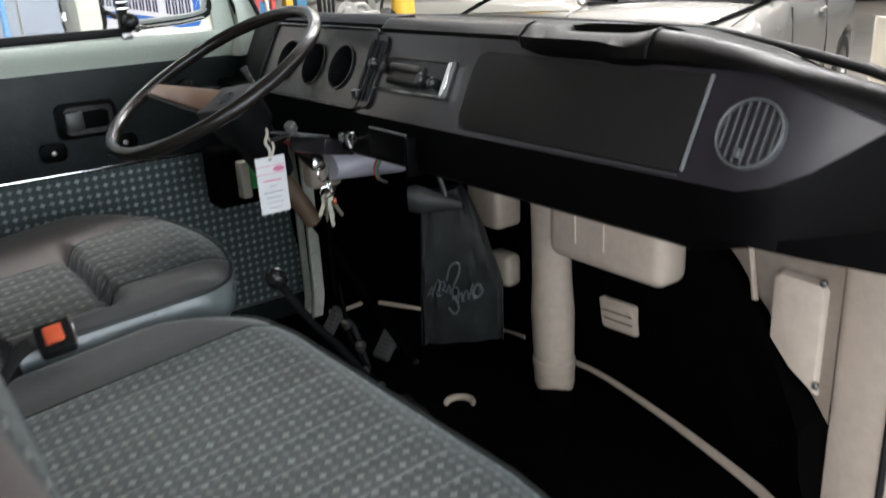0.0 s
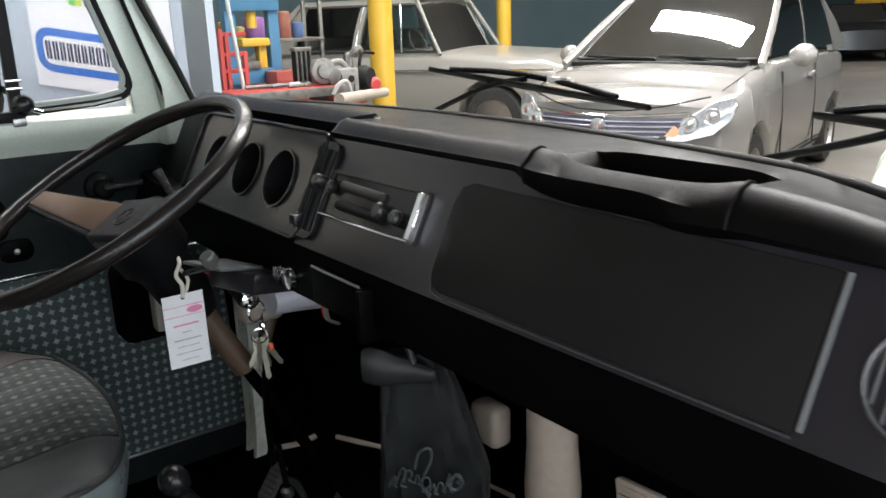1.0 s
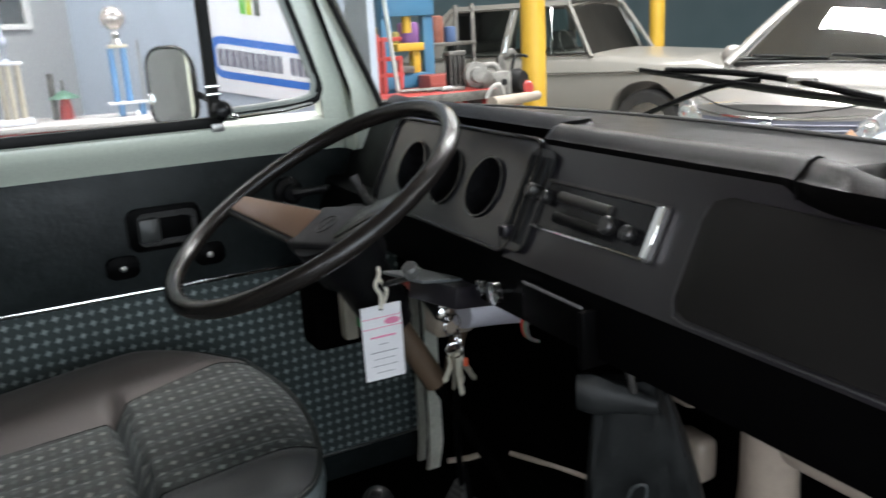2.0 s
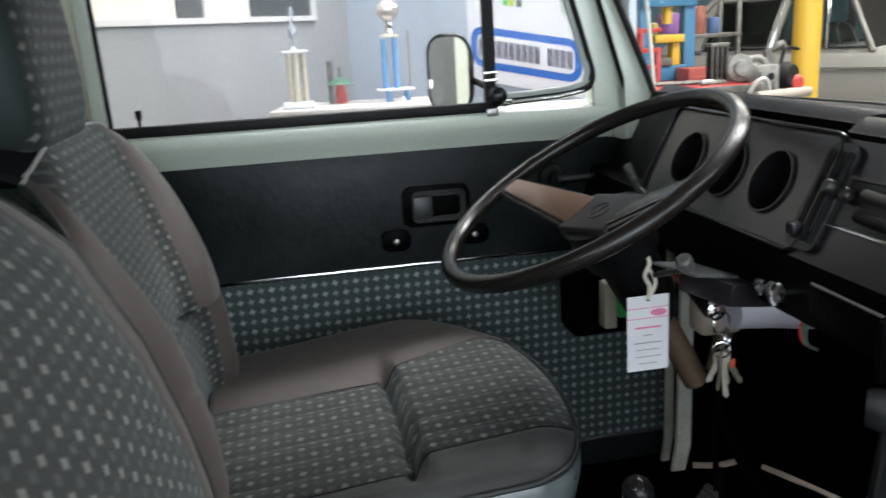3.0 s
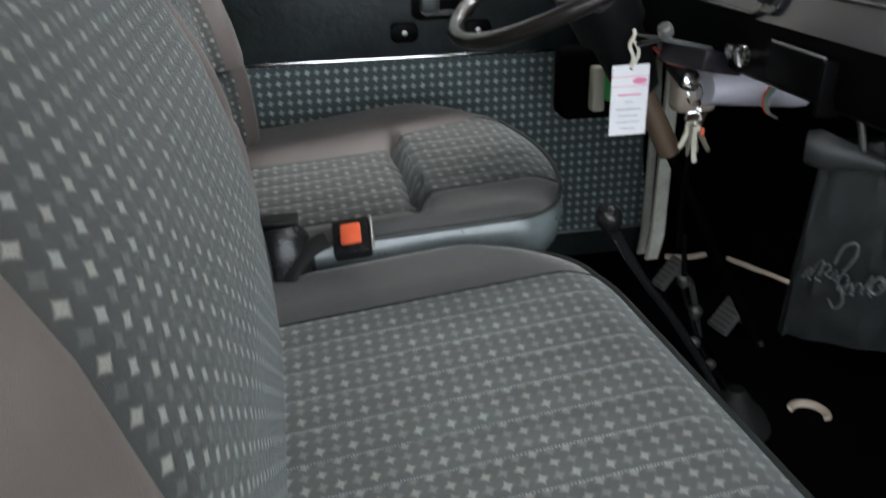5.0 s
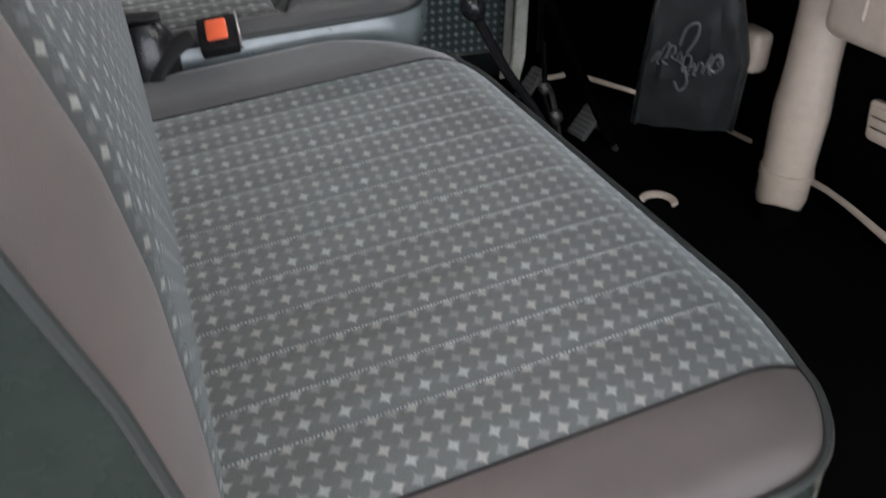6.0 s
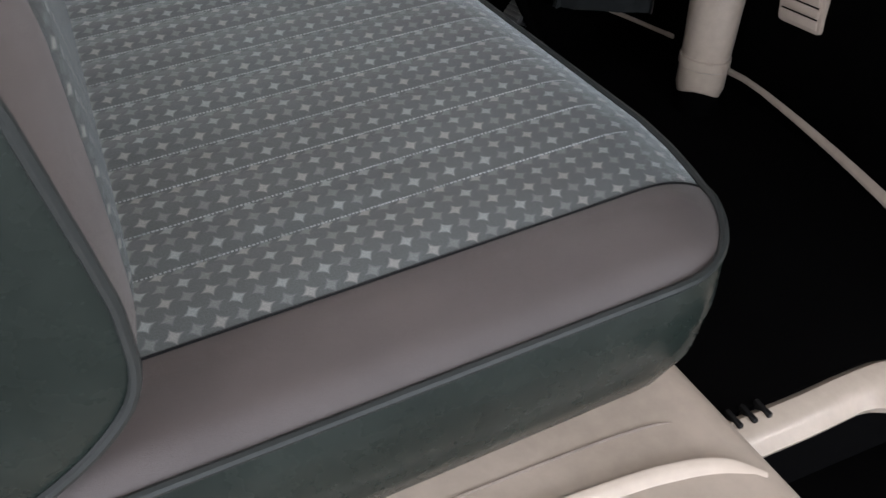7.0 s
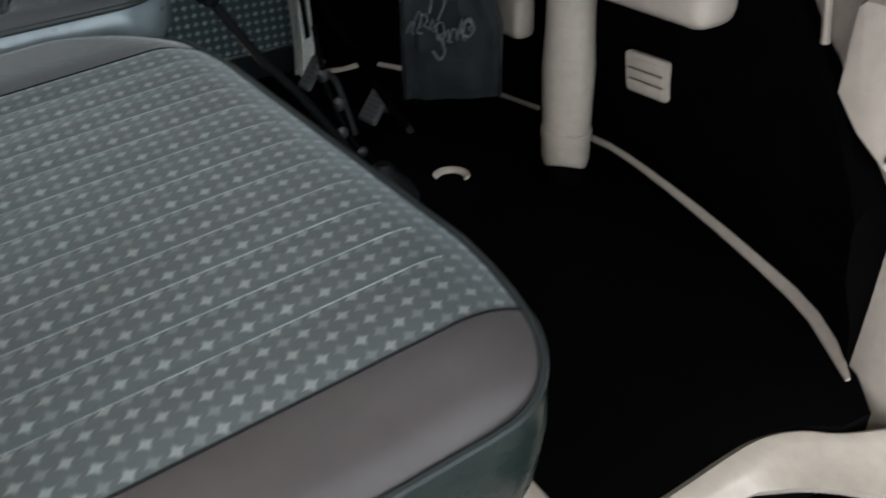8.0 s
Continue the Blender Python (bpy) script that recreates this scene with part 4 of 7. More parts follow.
part("radio_rail", tube([on_face(0.060, 1.120, 0.002), on_face(-0.020, 1.118, 0.002)], 0.006, 10), DARKMETAL, radio)

# glove box lid: proud plate, rounded on its upper inner corner, bright right-hand edge
pts = [(-0.488, 1.056), (-0.150, 1.0565), (-0.138, 1.060), (-0.131, 1.070), (-0.129, 1.130), (-0.135, 1.145), (-0.150, 1.150), (-0.488, 1.145)]
lid = part("glove_lid", plate([on_face(y, z, 0.0045) for y, z in pts], (0.004, 0, -0.002), bevel=0.0012), GLOVEBLACK, dash, "matt black glove box lid")
part("lid_groove", tube([on_face(y, z, 0.0015) for y, z in [(-0.128, 1.140), (-0.126, 1.128), (-0.127, 1.068), (-0.134, 1.056), (-0.148, 1.0535), (-0.486, 1.0535)]], 0.0010, 6), surface("worn_lid_edge", (0.035, 0.035, 0.037), (0.07, 0.07, 0.072), 0.4), lid)
part("lid_edge", tube([on_face(-0.4915, z, 0.004) for z in (1.058, 1.09, 1.12, 1.145)], 0.0022, 6), surface("pale_lid_edge", (0.085, 0.09, 0.092), (0.14, 0.146, 0.148), 0.4), lid, "pale worn lid edge")

# round vents, one at each end
VENTSLAT = surface("worn_vent_slat", (0.040, 0.043, 0.044), (0.075, 0.079, 0.080), 0.36, 0, 60, 0.2, 500)
for y, z, yaw, ring_mat in ((-0.548, 1.099, 0, VENTSLAT), (0.520, 1.112, -40, GLOSSBLACK)):
    seat = Matrix.Translation(on_face(y, z) + turned(y)) @ pose(0, 0, 0, 0, 0, yaw)
    mv = seat @ FACE_TURN
    tilt = Matrix.Rotation(radians(26.6), 4, "Y")
    vent = part("air_vent", lathe([(0.0345, -0.004), (0.0345, 0.003), (0.033, 0.0045), (0.0312, 0.0035), (0.031, -0.004)], mv, 32, cap=False), ring_mat, dash, "round black slatted air vent with worn grey slats")
    part("vent_well", lathe([(0.0312, 0.002), (0.0312, -0.024), (0.002, -0.025)], mv, 32, cap=False), CARPET, vent)
    for k in range(7):
        dy = -0.0258 + 0.0086 * k
        h = math.sqrt(max(0, 0.0312 ** 2 - dy ** 2))
        part("vent_slat", box(-0.002, 0.008, -0.0012, 0.0012, -h, h, 0.0008, 1, None, seat @ tilt @ pose(-0.001, dy, 0, 0, 0, 24)), ring_mat, vent)
    part("vent_tab", box(-0.004, 0.002, -0.0035, 0.0035, -0.005, 0.005, 0.001, 1, None, seat @ tilt @ pose(-0.003, 0.004, -0.020)), ring_mat, vent, "small worn tab")

# padded top: roll along the front, raised hood before the driver, recess of the grab handle
pad_ends = sorted([-0.86 + 1.53 * k / 180 for k in range(181)] + [0.118, 0.1235, 0.1265, 0.128, 0.1295, 0.1325, 0.138])


def pad_ring(y):
    hood = 1 / (1 + math.exp(max(-60.0, min(60.0, -(y - 0.128) / 0.0012))))
    grab = max(0.0, 1 - abs((y + 0.305) / 0.118) ** 4) ** 1.5
    slot = max(0.0, 1 - abs((y + 0.318) / 0.084) ** 5) ** 1.2
    w = wrap(y)
    lip = 0.008 * slot
    over = proud(y)
    low = pad_fall(y)
    fx = 0.607 + 0.048 * hood - max(0.016 * grab, 0.012 * over)
    top = 1.186 + 0.001 * grab
    base = 0.607 - max(0.016 * grab, 0.012 * over)
    sx = max(screen_x(y) - 0.004, fx + 0.060 + w)
    dip = 0.034 * slot
    fall = 0.62 * max(0.0, -0.36 - y) ** 2
    back = screen_fall(y)
    x = fx + w - 0.5 * low
    deep = 0.010 * over
    foot = 1.150 - low
    tall = top - fall - foot
    return [Vector(p) for p in ((x + 0.05, y, 1.150 - low), (x + 0.012 - deep, y, 1.151 - low - 0.006 * grab), (x + 0.001 - 0.6 * deep, y, foot + 0.22 * tall - 0.003 * grab), (x - 0.003, y, foot + lerp(0.61, 0.45, over) * tall), (x + 0.001, y, foot + 0.68 * tall - 0.7 * lip), (x + 0.010, y, foot + 0.92 * tall - lip), (x + 0.020, y, top - fall - lip),
                               (max(base + 0.026, fx + 0.022) + w, y, top - 0.002 - dip * 0.3 - fall - lip), (max(base + 0.030, fx + 0.024) + w, y, top - 0.004 - dip - fall), (max(base + 0.068, fx + 0.026) + w, y, top - 0.006 - dip * 0.9 - fall - 0.25 * back), (max(base + 0.070, fx + 0.028) + w, y, top - 0.007 + 0.004 * slot - fall - 0.25 * back), (sx - 0.012, y, min(1.177 - back, top - 0.009 - fall)), (sx, y, min(1.172 - back, top - 0.014 - fall)), (sx, y, 1.130 - back))]


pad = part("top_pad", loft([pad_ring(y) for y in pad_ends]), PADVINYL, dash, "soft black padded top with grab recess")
for y in (-0.205, -0.408):
    part("pad_seam", tube([p + Vector((-0.0008, 0, 0.0008)) for p in pad_ring(y)[2:8]], 0.0014, 8), PADVINYL, pad)

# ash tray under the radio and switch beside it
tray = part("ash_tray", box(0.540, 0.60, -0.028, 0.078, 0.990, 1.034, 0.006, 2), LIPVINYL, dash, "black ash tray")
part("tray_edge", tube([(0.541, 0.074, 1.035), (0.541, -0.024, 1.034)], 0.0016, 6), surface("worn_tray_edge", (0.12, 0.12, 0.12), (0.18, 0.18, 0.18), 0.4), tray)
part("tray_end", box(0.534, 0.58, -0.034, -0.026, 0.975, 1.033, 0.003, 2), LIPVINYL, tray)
for y, r in ((0.130, 0.014), (0.156, 0.010)):
    part("pull_knob", lathe([(r * 0.5, 0), (r * 0.6, 0.010), (r, 0.013), (r * 0.95, 0.019), (r * 0.4, 0.021)], Matrix.Translation((0.555, y, 1.008)) @ pose(0, 0, 0, 0, -90, 0), 16), CHROME, dash, "small chrome pull knob")

# ---- steering ----
WC, WR, WT = Vector((0.396, 0.303, 1.106)), 0.1875, 29.0
spin = Matrix.Translation(WC) @ Matrix.Rotation(radians(-WT), 4, "Y")
wheel = thing("steering_wheel", (0.45, 0.303, 1.03), "thin-rimmed black steering wheel, two spokes, one with a painted reflection", "steering wheel")
rim_pts = [spin @ Vector((WR * math.cos(a), WR * math.sin(a), 0)) for a in (2 * math.pi * k / 96 for k in range(96))]
rim = part("rim", tube(rim_pts, 0.0106, 14, True), WHEELBLACK, wheel, "smooth black rim")
SPIN2 = spin @ pose(0, 0, 0, 0, 0, 17)
for side in (1, -1):
    rows = []
    for s in (0.0, 0.12, 0.3, 0.5, 0.7, 0.88, 1.0):
        w = lerp(0.034, 0.019, s)
        y = side * lerp(0.030, WR - 0.006, s)
        zc = lerp(-0.048, -0.004, s)
        rows.append([SPIN2 @ Vector((w * math.copysign(abs(math.cos(q)) ** 0.6, math.cos(q)), y, zc + 0.007 * math.copysign(abs(math.sin(q)) ** 0.6, math.sin(q)))) for q in (2 * math.pi * j / 24 for j in range(24))])
    spoke = part("spoke", loft(rows), WHEELBLACK, wheel, "black spoke with a painted brown reflection" if side > 0 else "black spoke")
    rows = []
    for s in (0.06, 0.3, 0.6, 0.93):
        w = lerp(0.034, 0.019, s) - 0.007
        y, zc = side * lerp(0.030, WR - 0.006, s), lerp(-0.048, -0.004, s)
        rows.append([SPIN2 @ Vector((u, y, zc + h)) for u, h in ((-w, 0.004), (-w, 0.0078), (-w + 0.002, 0.0088), (w - 0.002, 0.0088), (w, 0.0078), (w, 0.004))])
    part("spoke_inset", loft(rows), SPOKEREFLECTION if side > 0 else WHEELBLACK, spoke, "inset with a painted brown reflection" if side > 0 else "")
hub = part("hub_pad", box(-0.036, 0.036, -0.048, 0.048, -0.058, -0.037, 0.004, 3, None, SPIN2), surface("horn_pad_plastic", (0.020, 0.019, 0.021), (0.030, 0.028, 0.031), 0.42, 0, 9, 0.3, 900, spec=0.3), wheel, "flat grey-black horn pad")
part("emblem", lathe([(0.016, 0), (0.016, 0.0012), (0.0138, 0.0012), (0.0138, 0.0)], SPIN2 @ Matrix.Translation((0, 0, -0.037)), 28, cap=False), DARKMETAL, hub, "small round emblem ring")
for q in (-28, 28):
    part("emblem_bar", box(-0.0009, 0.0009, -0.012, 0.012, 0, 0.0012, 0, 1, None, SPIN2 @ Matrix.Translation((0, 0, -0.037)) @ pose(0, 0, 0, 0, 0, q + 90)), DARKMETAL, hub)
axis = spin.to_3x3() @ Vector((0, 0, -1))
part("column", tube([WC + axis * d for d in (0.045, 0.10, 0.115, 0.17, 0.20)], [0.050, 0.047, 0.036, 0.034, 0.026], 20), BLACKVINYL, wheel, "black column shroud")
part("column_tube", tube([WC + axis * 0.19, WC + axis * 0.31], 0.0165, 14), BROWNPIPE, wheel, "brown steering tube")
part("column_lower", tube([WC + axis * 0.30, WC + axis * 0.70], 0.009, 10), CARPET, wheel)
part("stalk", tube([(0.512, 0.372, 1.060), (0.503, 0.395, 1.078), (0.494, 0.410, 1.106)], [0.004, 0.005, 0.0075], 8, flat=0.6), KNOB, wheel, "grey indicator stalk")

# switch housing with ignition lock under the wheel
lock = thing("switch_housing", (0.52, 0.22, 0.98), "black switch housing with grey top plate and ignition lock", "switch")
m = pose(0.525, 0.215, 0.990, 0, 12, 18)
part("body", box(-0.026, 0.046, -0.040, 0.040, -0.013, 0.013, 0.003, 2, None, m), DASHPLASTIC, lock)
part("plate", box(-0.052, 0.016, -0.010, 0.060, 0.013, 0.017, 0.001, 1, None, m), surface("grey_plate", (0.085, 0.095, 0.098), (0.12, 0.13, 0.135), 0.5), lock, "grey painted plate")
part("knob", lathe([(0.005, 0), (0.006, 0.006), (0.0095, 0.009), (0.0095, 0.020), (0.007, 0.023)], Matrix.Translation((0.482, 0.21, 1.016)) @ pose(0, 0, 0, 20, -30, 0), 16), surface("grey_knob_top", (0.07, 0.07, 0.068), (0.12, 0.12, 0.115), 0.3), lock, "grey knob")
part("rod", tube([(0.482, 0.21, 1.018), (0.455, 0.24, 1.006)], 0.0035, 8), KNOB, lock)
part("barrel", tube([(0.545, 0.315, 0.965), (0.54, 0.255, 0.951)], 0.015, 14), BLACKVINYL, lock)
part("lock_face", lathe([(0.013, 0), (0.013, 0.006), (0.008, 0.009)], Matrix.Translation((0.5395, 0.252, 0.9505)) @ pose(0, 0, 0, 90, 0, 8), 18), CHROME, lock, "chrome lock face")

tag = thing("key_tag", (0.4555, 0.255, 0.88), "white card tag with pink stripes hung by cotton string", "tag")
mt = pose(0.4555, 0.255, 0.929, 3, -1.5, -4)
part("card", box(-0.0255, 0.0255, -0.0005, 0.0005, -0.0485, 0.0485, 0, 1, None, mt), WHITECARD, tag, "", False)
for z, h in ((0.033, 0.0008), (0.020, 0.0008)):
    part("stripe", box(-0.0255, 0.0255, -0.0011, -0.0005, z - h / 2, z + h / 2, 0, 1, None, mt), PINKINK, tag, "pink line", False)
part("stamp", plate([mt @ Vector((0.013 + 0.010 * math.cos(a), -0.0006, 0.0265 + 0.0045 * math.sin(a))) for a in (2 * math.pi * k / 20 for k in range(20))], (0, -0.0005, 0)), PINKINK, tag, "pink oval mark", False)
for z, w, ink, h in ((0.008, 0.016, PINKINK, 0.0022), (-0.002, 0.006, GREYINK, 0.0010), (-0.012, 0.017, GREYINK, 0.0014), (-0.021, 0.014, GREYINK, 0.0009), (-0.030, 0.016, GREYINK, 0.0009), (-0.039, 0.011, GREYINK, 0.0009)):
    part("print_bar", box(-w, w, -0.0010, -0.0005, z - h / 2, z + h / 2, 0, 1, None, mt), ink, tag, "", False)
part("eyelet", lathe([(0.0026, 0), (0.0026, 0.0008), (0.001, 0.0008)], mt @ Matrix.Translation((0, -0.0005, 0.044)) @ pose(0, 0, 0, 90, 0, 0), 12), DARKMETAL, tag)
part("string", tube(spline([mt @ Vector((0, -0.001, 0.044)), (0.456, 0.253, 0.988), (0.450, 0.253, 1.002), (0.458, 0.258, 1.016), (0.456, 0.27, 1.030)], 6), 0.0026, 6), STRING, tag, "cotton string")
part("string", tube(spline([mt @ Vector((0.001, 0.001, 0.044)), (0.462, 0.256, 0.982), (0.465, 0.257, 0.994), (0.456, 0.258, 1.010)], 6), 0.0022, 6), STRING, tag, "cotton string")

KEYMETAL = surface("worn_key_nickel", (0.34, 0.325, 0.265), (0.60, 0.565, 0.47), 0.36, 0.8, 40)
keys = thing("key_bunch", (0.545, 0.245, 0.85), "bunch of worn keys on chrome rings in the ignition", "keys")
for k, (c, r, q) in enumerate((((0.546, 0.246, 0.934), 0.014, 20), ((0.552, 0.243, 0.914), 0.013, 70), ((0.546, 0.244, 0.900), 0.010, -20))):
    mm = Matrix.Translation(c) @ pose(0, 0, 0, 90, 0, q)
    part("ring", tube([mm @ Vector((r * math.cos(a), r * math.sin(a), 0)) for a in (2 * math.pi * j / 24 for j in range(24))], 0.0013, 6, True), CHROME, keys)
for k, (ang, ln, q) in enumerate(((-34, 0.052, 10), (-20, 0.046, 30), (-6, 0.056, -25), (10, 0.044, 35), (24, 0.038, -10))):
    mm = Matrix.Translation((0.548, 0.244, 0.896)) @ pose(0, 0, 0, 0, ang, q)
    bow = [(0.0085 * math.cos(a), -0.008 + 0.0085 * math.sin(a)) for a in (math.pi * (j / 10) - 0.25 for j in range(12))]
    blade = [(-0.0038, -0.016), (-0.0038, -ln), (-0.001, -ln - 0.004), (0.0032, -ln), (0.0024, -ln * 0.8), (0.0036, -ln * 0.7), (0.0030, -0.016)]
    part("key", plate([mm @ Vector((a, 0, b)) for a, b in bow + blade], mm.to_3x3() @ Vector((0, 0.0018, 0))), KEYMETAL, keys)
part("fob", box(0.557, 0.563, 0.239, 0.243, 0.876, 0.888, 0.002), REDPLASTIC, keys, "small red fob")
part("strap", tube(spline([(0.552, 0.262, 0.89), (0.556, 0.262, 0.84), (0.553, 0.262, 0.78), (0.556, 0.262, 0.70)]), 0.009, 8, flat=0.35), LIPVINYL, keys, "black strap")

# column support, fuse holder and loose wiring
# Cream paint whitened, to put the light missing on these uprights into colour.
STRUT = surface("brightened_cream_paint", (0.58, 0.58, 0.50), (0.80, 0.80, 0.72), 0.35, 0, 25, 0.1, 200)
post = thing("column_support", (0.70, 0.66, 0.47), "cream painted steel uprights and bracket beside the pedals", "bracket")
for x, y, w, foot in ((0.713, 0.708, 0.0075, 0.472), (0.705, 0.632, 0.0125, 0.495)):
    part("strut", plate([(x - w, y, 0.95), (x + w, y, 0.95), (x + w, y, foot + 0.05), (x + 0.2 * w, y, foot), (x - 1.8 * w, y, foot), (x - w, y, foot + 0.05)], (0, 0.010, 0), bevel=0.002), STRUT, post)
part("strut_lip", tube([(0.722, 0.700, 0.95), (0.722, 0.700, 0.50)], 0.003, 6), RUBBER, post, "black rubber edge")
part("head", box(0.560, 0.622, 0.318, 0.36, 0.885, 0.955, 0.010, 3), CREAM, post)
part("brace", tube([(0.66, 0.37, 0.965), (0.61, 0.34, 0.90), (0.586, 0.335, 0.83)], [0.014, 0.013, 0.009], 12), BROWNPIPE, post, "brown tube")
fuse = thing("fuse_holder", (0.49, 0.45, 0.86), "black fuse holder with green and beige block", "fuse holder")
part("block", box(0.478, 0.498, 0.445, 0.470, 0.862, 0.932, 0.004), BEIGEPLASTIC, fuse, "beige block")
part("cover", box(0.496, 0.512, 0.436, 0.470, 0.880, 0.926, 0.004), GREENPLASTIC, fuse, "green cover")
part("bracket", box(0.440, 0.56, 0.475, 0.54, 0.840, 0.955, 0.014, 3), CARPET, fuse)
duct = thing("air_duct", (0.64, 0.30, 0.92), "pale plastic air duct under the dashboard", "duct")
part("tube", loft([[Vector((x, y + r * math.cos(a), z + 0.7 * r * math.sin(a))) for a in (2 * math.pi * j / 14 for j in range(14))] for x, y, z, r in ((0.585, 0.300, 0.930, 0.036), (0.63, 0.30, 0.936, 0.050), (0.70, 0.26, 0.944, 0.056))]), surface("lilac_grey_plastic", (0.56, 0.55, 0.62), (0.66, 0.65, 0.72), 0.4), duct)
wires = thing("wiring", (0.63, 0.19, 0.93), "loose red green and white wires under the dashboard", "wires")
for k, c in enumerate(((0.60, 0.03, 0.03), (0.06, 0.25, 0.15), (0.16, 0.16, 0.155))):
    part("wire", tube(spline([(0.625, 0.198 - 0.006 * k, 0.950), (0.616, 0.194 - 0.005 * k, 0.937), (0.616, 0.187 - 0.004 * k, 0.922), (0.632, 0.183, 0.912)]), 0.0020, 6), surface("wire_sheath", c, tuple(1.2 * v for v in c), 0.4), wires)
for k in range(3):
    part("wire", tube(spline([(0.50, 0.275 + 0.006 * k, 0.99), (0.508, 0.262, 0.978 + 0.004 * k), (0.53, 0.25 + 0.005 * k, 0.972)]), 0.0035, 6), surface("wire_sheath_red", (0.30, 0.06, 0.05), (0.40, 0.10, 0.08), 0.4), wires)

# ---- on the floor ----
lever = thing("gear_lever", (0.60, 0.13, 0.47), "black gear lever with round glossy knob", "gear lever")
part("knob", lathe([(0.006, -0.019), (0.012, -0.013), (0.0155, -0.004), (0.0155, 0.005), (0.011, 0.013), (0.004, 0.017)], Matrix.Translation((0.360, 0.068, 0.842)) @ pose(0, 0, 0, 0, -30, 0), 20), GLOSSBLACK, lever)
part("rod", tube(spline([(0.368, 0.070, 0.826), (0.42, 0.088, 0.745), (0.47, 0.10, 0.68), (0.55, 0.12, 0.56), (0.60, 0.13, 0.47)]), 0.0065, 8), GLOSSBLACK, lever)
part("gaiter", lathe([(0.055, 0), (0.045, 0.02), (0.030, 0.035), (0.012, 0.06)], pose(0.60, 0.13, 0.47), 20), RUBBER, lever)
for k, (p, w) in enumerate((((0.600, 0.372, 0.60), 0.030), ((0.688, 0.322, 0.535), 0.044))):
    pedal = thing("pedal", (p[0] + 0.05, p[1], 0.47), "worn grey rubber-faced foot pedal", "pedal", "pedals")
    mp = Matrix.Translation(p) @ pose(0, 0, 0, 0, -50, 10)
    part("pad", box(-0.030, 0.030, -w / 2, w / 2, -0.005, 0.005, 0.003, 2, None, mp), surface("grey_pedal_rubber", (0.03, 0.03, 0.03), (0.06, 0.06, 0.058), 0.5), pedal, "grey worn rubber pad")
    for q in range(6):
        part("rib", box(-0.024 + 0.009 * q, -0.020 + 0.009 * q, -w / 2 + 0.003, w / 2 - 0.003, 0.005, 0.007, 0, 1, None, mp), surface("pedal_rib", (0.06, 0.06, 0.058), (0.10, 0.10, 0.097), 0.5), pedal)
    part("arm", tube(spline([p, (p[0] + 0.04, p[1], p[2] - 0.02), (p[0] + 0.07, p[1], 0.47)]), 0.006, 8), DARKMETAL, pedal)
rods = thing("linkage", (0.60, 0.29, 0.5), "bright worn linkage joints under the dashboard", "linkage")
for p, r in (((0.590, 0.300, 0.62), 0.010), ((0.605, 0.280, 0.575), 0.011), ((0.590, 0.245, 0.54), 0.009), ((0.62, 0.24, 0.50), 0.008)):
    part("joint", lathe([(r * 0.5, -r), (r, -r * 0.3), (r, r * 0.5), (r * 0.5, r)], Matrix.Translation(p), 12), DULLMETAL, rods)
part("rod", tube([(0.585, 0.305, 0.70), (0.592, 0.298, 0.60), (0.61, 0.26, 0.52), (0.64, 0.22, 0.47)], 0.005, 8), LIPVINYL, rods)
ringc = thing("floor_ring", (0.722, 0.124, 0.44), "cream painted half ring on the floor round the lever", "ring")
part("half_ring", tube([(0.715 + 0.026 * math.cos(a), 0.118 + 0.026 * math.sin(a), 0.478) for a in (radians(-40 + 180 * k / 14) for k in range(15))], 0.006, 8, flat=0.5), CREAM, ringc)

# heater pipe wrapped at its foot
pipe = thing("heater_pipe", (0.868, 0.020, 0.47), "cream painted upright heater pipe with wrapped foot", "pipe")
sides = 20
rows = []
for z, r in ((0.505, 0.033), (0.514, 0.037), (0.545, 0.037), (0.547, 0.039), (0.561, 0.039), (0.563, 0.0365), (0.60, 0.0375), (0.66, 0.039), (0.72, 0.035), (0.80, 0.034), (0.99, 0.033)):
    rows.append([Vector((0.868 - 0.02 * (z - 0.47) + r * math.cos(a), 0.020 + r * math.sin(a) * (1.05 + 0.04 * math.sin(3 * a)), z + 0.006 * math.sin(2 * a) * (z < 0.51))) for a in (2 * math.pi * j / sides for j in range(sides))])
part("pipe_body", loft(rows), CREAM, pipe)
part("grommet", lathe([(0.020, 0.44), (0.034, 0.44), (0.034, 0.50), (0.030, 0.512), (0.020, 0.512)], Matrix.Translation((0.868, 0.020, 0)), 16), CARPET, pipe, "black carpet collar")

# slotted cream plate on the front wall
louver = thing("vent_plate", (0.88, -0.12, 0.66), "cream slotted air outlet in the front carpet", "vent")
ml = pose(0.879, -0.121, 0.684, 0, -10, 4)
part("frame", plate([ml @ Vector((0, a, b)) for a, b in rounded(-0.037, 0.037, -0.030, 0.030, 0.007, 4)], (0.010, 0, 0), bevel=0.0015), CREAM, louver)
for k in range(3):
    part("slat", box(-0.0035, 0.002, -0.031, 0.033, -0.024 + 0.0165 * k, -0.0105 + 0.0165 * k, 0.0022, 3, None, ml), CREAM, louver)
for k in range(2):
    part("slot", box(-0.0012, 0.002, -0.029, 0.031, -0.0108 + 0.0165 * k, -0.0072 + 0.0165 * k, 0.0004, 1, None, ml), CARPET, louver, "dark slot")

# litter bag hung from the dashboard
bag = thing("litter_bag", (0.66, 0.03, 0.93), "smoky grey plastic litter bag with pale print, hung under the dashboard", "bag")
BW, BN = Vector((0.72, -0.69, 0)), Vector((-0.69, -0.72, 0))


